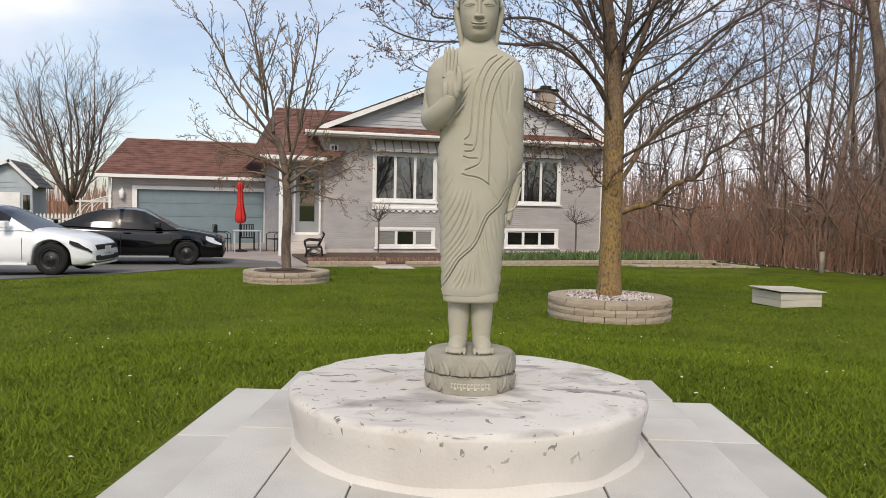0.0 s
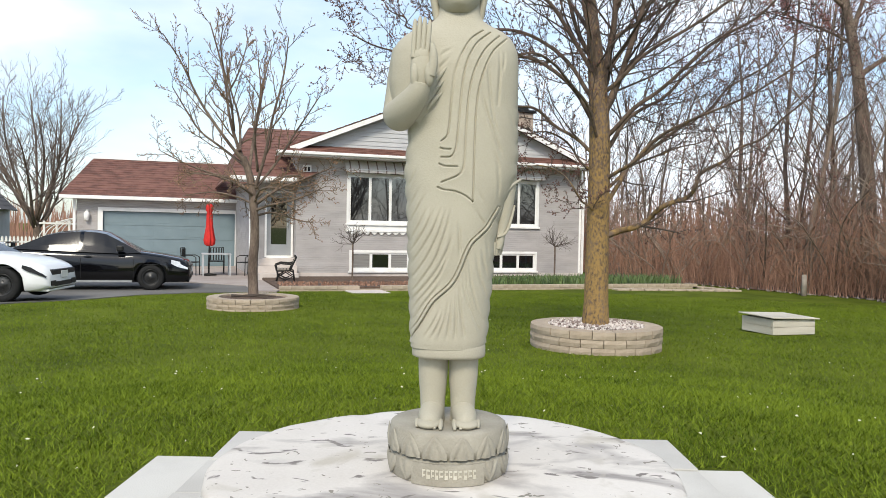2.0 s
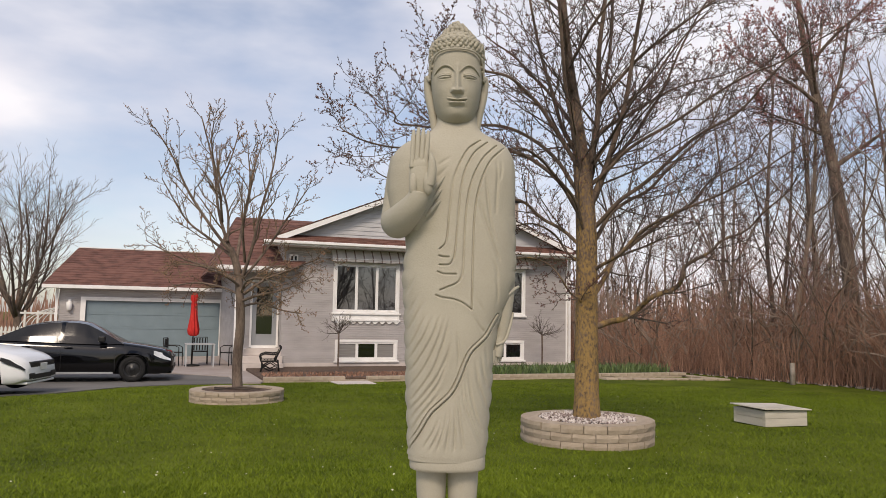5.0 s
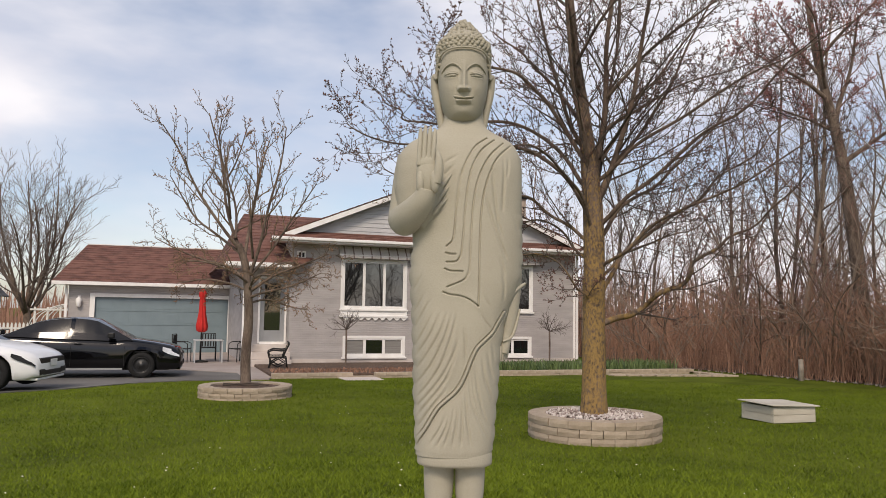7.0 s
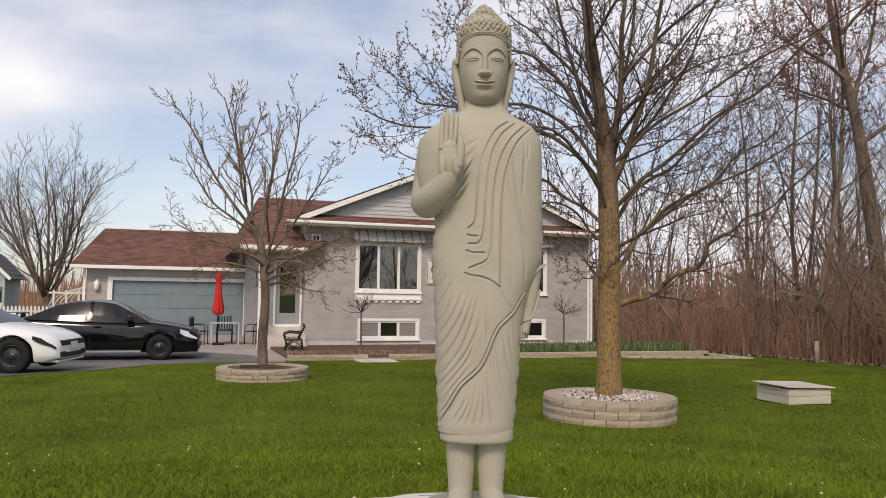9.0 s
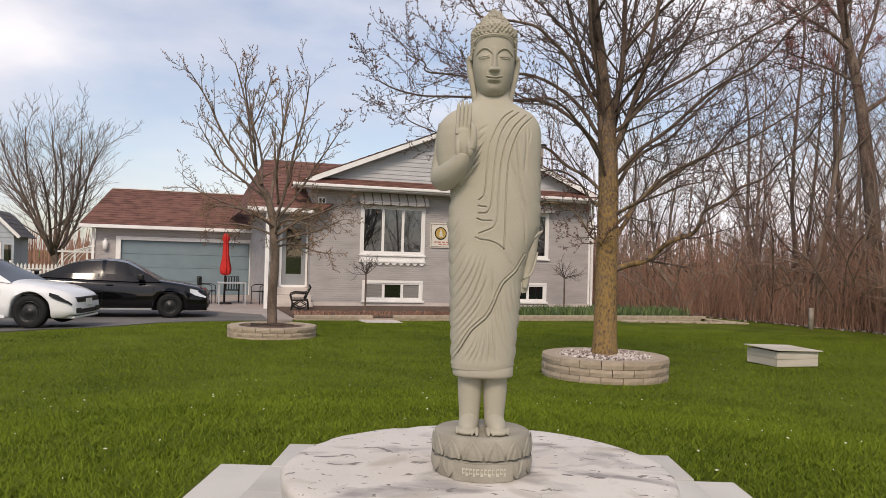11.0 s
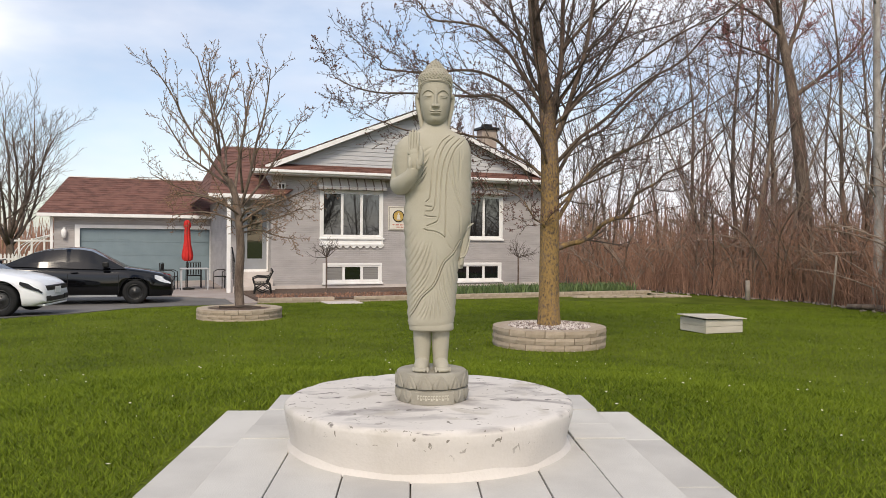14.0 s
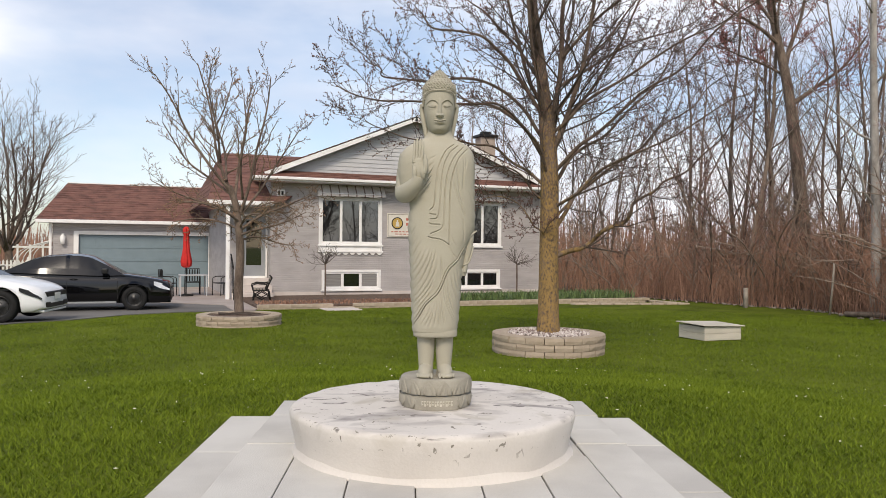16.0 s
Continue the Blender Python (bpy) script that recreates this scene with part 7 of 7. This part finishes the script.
def thicket():
    rng = random.Random(13)
    v, f = [], []
    for _ in range(14500):
        p, nrm = edge_point(rng.uniform(0.02, 0.80) if rng.random() < 0.9 else rng.uniform(0.8, 1.0))
        q = p + nrm * (rng.random() ** 1.5 * 16)
        h = 0.5 + 3.4 * rng.random() ** 1.7
        a = rng.uniform(0, 6.28)
        lean = abs(rng.gauss(0, 0.5)) * h
        r = rng.uniform(0.004, 0.0105)
        base = Vector((q.x, q.y, -0.75))
        pts = [base]
        for k in range(1, 5):
            s_ = k / 4
            pts.append(base + Vector((math.cos(a) * lean * s_ ** 1.6 + rng.gauss(0, 0.05) * h * 0.5, math.sin(a) * lean * s_ ** 1.6 + rng.gauss(0, 0.05) * h * 0.5, h * s_ * (1 - 0.25 * s_ * min(1.0, lean / h)))))
        tube_lists(v, f, pts, [r, r * 0.85, r * 0.65, r * 0.45, r * 0.2], 3, False)
        for _ in range(3):
            o = pts[rng.randrange(1, 4)]
            d = Vector((rng.gauss(0, 1), rng.gauss(0, 1), rng.uniform(-0.2, 1.0))).normalized() * rng.uniform(0.25, 0.8) * min(1.2, h * 0.5)
            tube_lists(v, f, [o, o + d * 0.5 + Vector((0, 0, 0.05)), o + d], [r * 0.5, r * 0.35, r * 0.15], 3, False)
    return tagged(raw("thicket", v, f, M["brush"]), "dense brown undergrowth stems filling the woods", "undergrowth", kind="stuff")


thicket()


def arching_stems():
    rng = random.Random(27)
    v, f = [], []
    for _ in range(240):
        p, nrm = edge_point(rng.uniform(0.05, 0.80))
        q = p + nrm * (0.3 + rng.random() ** 1.4 * 9)
        h, a = rng.uniform(1.6, 4.6), rng.uniform(0, 6.28)
        reach = rng.uniform(0.3, 1.1) * h
        r = rng.uniform(0.018, 0.05)
        base = Vector((q.x, q.y, -0.75))
        for fork in range(rng.choice((1, 2, 2, 3))):
            b = a + fork * rng.uniform(-0.9, 0.9)
            up = h * rng.uniform(0.75, 1.1)
            pts = [base + Vector((math.cos(b) * reach * s_ ** 1.5 + rng.gauss(0, 0.06), math.sin(b) * reach * s_ ** 1.5 + rng.gauss(0, 0.06), up * (s_ - 0.3 * s_ ** 3 * reach / h))) for s_ in (0, 0.16, 0.34, 0.55, 0.78, 1.0)]
            pts[0] = base
            tube_lists(v, f, bend(pts, 1), [r * (1.15 - 0.08 * i) for i in range(12)], 5, False)
            for _ in range(5):
                o = pts[rng.randrange(2, 6)]
                e = Vector((rng.gauss(0, 1), rng.gauss(0, 1), rng.uniform(-0.3, 1.0))).normalized() * rng.uniform(0.4, 1.3)
                tube_lists(v, f, [o, o + e * 0.5 + Vector((0, 0, 0.08)), o + e], [r * 0.35, r * 0.25, r * 0.1], 3, False)
    return tagged(raw("arching_stems", v, f, M["bark_pale"]), "pale forked leaning stems tangled at the woods' edge", "saplings", kind="stuff")


arching_stems()
# a far belt of woods closes the view
def far_woods():
    rng = random.Random(3)
    v, f = [], []
    for _ in range(9000):
        a = rng.uniform(-0.95, 2.4)
        d = rng.uniform(44, 62) if a < 1.2 else rng.uniform(58, 75)
        x, y = d * math.sin(1.2 - a) * 1.0, d * math.cos(1.2 - a)
        if y < 46 and x < 14:
            continue
        h = 0.8 + (3.2 if a < 1.2 else 2.0) * rng.random() ** 1.5
        w = rng.uniform(0.02, 0.09)
        b = len(v)
        lean = rng.gauss(0, 0.15) * h
        px_, py_ = math.cos(1.2 - a) * w, -math.sin(1.2 - a) * w
        v += [(x - px_, y - py_, -0.7), (x + px_, y + py_, -0.7), (x + px_ * 0.3 + lean, y, h), (x - px_ * 0.3 + lean, y, h), (x, y + w, -0.7), (x + lean, y + w * 0.3, h)]
        f += [(b, b + 1, b + 2, b + 3), (b + 1, b + 4, b + 5, b + 2), (b + 4, b, b + 3, b + 5)]
    return tagged(raw("far_woods", v, f, M["brush"]), "distant brown belt of bare woods", "woods", kind="stuff")


far_woods()

# stones and posts along the lawn's edge
def edging_rocks():
    rng = random.Random(6)
    v, f = [], []
    for k in range(240):
        p, nrm = edge_point(rng.uniform(0.10, 0.64))
        q = p + nrm * rng.gauss(-0.05, 0.16)
        s = rng.uniform(0.02, 0.075)
        b = len(v)
        tw = Euler((rng.uniform(0, 3), rng.uniform(0, 3), rng.uniform(0, 3))).to_matrix()
        for c in ((1.4, 0, 0), (-1.4, 0, 0), (0, 0.8, 0), (0, -0.8, 0), (0, 0, 0.7), (0, 0, -0.7)):
            o = tw @ (Vector(c) * s)
            v.append((q.x + o.x, q.y + o.y, -0.69 + o.z * 0.6))
        f += [(b + i, b + j, b + k2) for i, j, k2 in ((0, 2, 4), (2, 1, 4), (1, 3, 4), (3, 0, 4), (2, 0, 5), (1, 2, 5), (3, 1, 5), (0, 3, 5))]
    return tagged(raw("edging_rocks", v, f, M["rubble"]), "loose pale stones and rubble along the lawn's edge", "stones", kind="stuff")


edging_rocks()
for x, y, h, r, tilt in ((17.15, 18.3, 0.62, 0.075, 0), (17.45, 15.5, 1.45, 0.030, 3), (17.75, 14.35, 0.62, 0.06, -6), (18.0, 14.3, 0.75, 0.05, 5)):
    p_ = tubes("fence_post", [([(0, 0, -0.1), (0.01, 0, h * 0.5), (0, 0, h)], [r, r * 0.95, r * 0.9])], M["wood"])
    p_.matrix_basis = pose(x, y, ground_z(x, y) - 0.02, tilt, tilt, 0)
    tagged(p_, "weathered wooden post at the lawn's edge", "post", "edge posts")
log = tubes("fallen_log", [([(0, 0, 0), (0.6, 0.05, 0.02), (1.6, 0, 0.03), (2.4, -0.05, 0)], [0.07, 0.075, 0.06, 0.04])], M["bark_grey"])
log.matrix_basis = pose(17.2, 14.8, -0.62, 0, 0, -70)
tagged(log, "fallen log lying along the lawn's edge", "log")


# ---------- grass ----------
def on_paving(x, y, pad=0.02):
    c, s = math.cos(radians(-STATUE_TURN)), math.sin(radians(-STATUE_TURN))
    dx, dy = x - CX, y - CY
    u, v = dx * c - dy * s, dx * s + dy * c
    return (-1.085 - pad < u < 1.115 + pad and -1.25 - pad < v < 0.83 + pad) or (-0.84 - pad < u < 0.905 + pad and -1 < v < 1.05 + pad)


def off_lawn(x, y):
    if on_paving(x, y) or math.hypot(x - R2[0], y - R2[1]) < 0.77 or math.hypot(x - R1[0], y - R1[1]) < 0.81 or (8.28 < x < 9.12 and 9.83 < y < 10.63):
        return True
    if y > 21.2 - 0.05 * math.sin((x - 2) * 0.5) or (x < 2.6 and y > 20.7):
        return True
    edge = [(-14, 14.6), (-4.2, 15.6), (-2.9, 16.7), (-1.5, 18.1), (-0.4, 20.0), (0.9, 20.8)]
    for (ax, ay), (bx, by) in zip(edge, edge[1:]):
        if ax <= x <= bx and y > ay + (by - ay) * (x - ax) / (bx - ax) - 0.03:
            return True
    return False


def build_grass():
    rng = random.Random(17)
    v, f = [], []
    made = 0
    while made < 640000:
        r = 1.2 + 21.5 * rng.random() ** 1.2
        a = radians(70 + rng.uniform(-37, 37))
        made += 1
        if made % 3 == 0:
            r, a = 6.5 * math.sqrt(rng.random()), rng.uniform(0, 6.2832)
        x, y = -0.1 + r * math.cos(a), 0.2 + r * math.sin(a)
        if off_lawn(x, y):
            continue
        tall = 0.012 + 0.012 * (0.5 + 0.5 * noise.noise((x * 1.3, y * 1.3, 5))) + rng.uniform(0, 0.016)
        b = len(v)
        w = rng.uniform(0.0013, 0.0026) * (1 + r * 0.13)
        t = rng.uniform(0, 6.28)
        c, s = math.cos(t) * w, math.sin(t) * w
        z = ground_z(x, y) - 0.004
        lx, ly = rng.gauss(0, 0.8) * tall, rng.gauss(0, 0.8) * tall
        v += [(x - c, y - s, z), (x + c, y + s, z), (x + lx, y + ly, z + tall)]
        f.append((b, b + 1, b + 2))
    return tagged(raw("grass_blades", v, f, M["grass"]), "short green lawn grass blades", "grass", kind="stuff")


build_grass()


def build_litter():
    rng = random.Random(23)
    v, f = [], []
    for _ in range(260):
        r = 2 + 15 * rng.random()
        a = radians(70 + rng.uniform(-34, 34))
        x, y = r * math.cos(a), r * math.sin(a)
        if off_lawn(x, y):
            continue
        s = rng.uniform(0.004, 0.012)
        z = ground_z(x, y) + 0.035
        t = rng.uniform(0, 6.28)
        b = len(v)
        for k, q in enumerate((1, 0.6, 1, 0.6)):
            v.append((x + s * q * math.cos(t + 1.57 * k), y + s * q * math.sin(t + 1.57 * k), z + rng.uniform(-0.004, 0.006)))
        v.append((x, y, z + 0.006))
        f += [(b + k, b + (k + 1) % 4, b + 4) for k in range(4)]
    return tagged(raw("petal_litter", v, f, M["litter"]), "scattered pale petals and leaf bits on the lawn", "litter", kind="stuff")


build_litter()
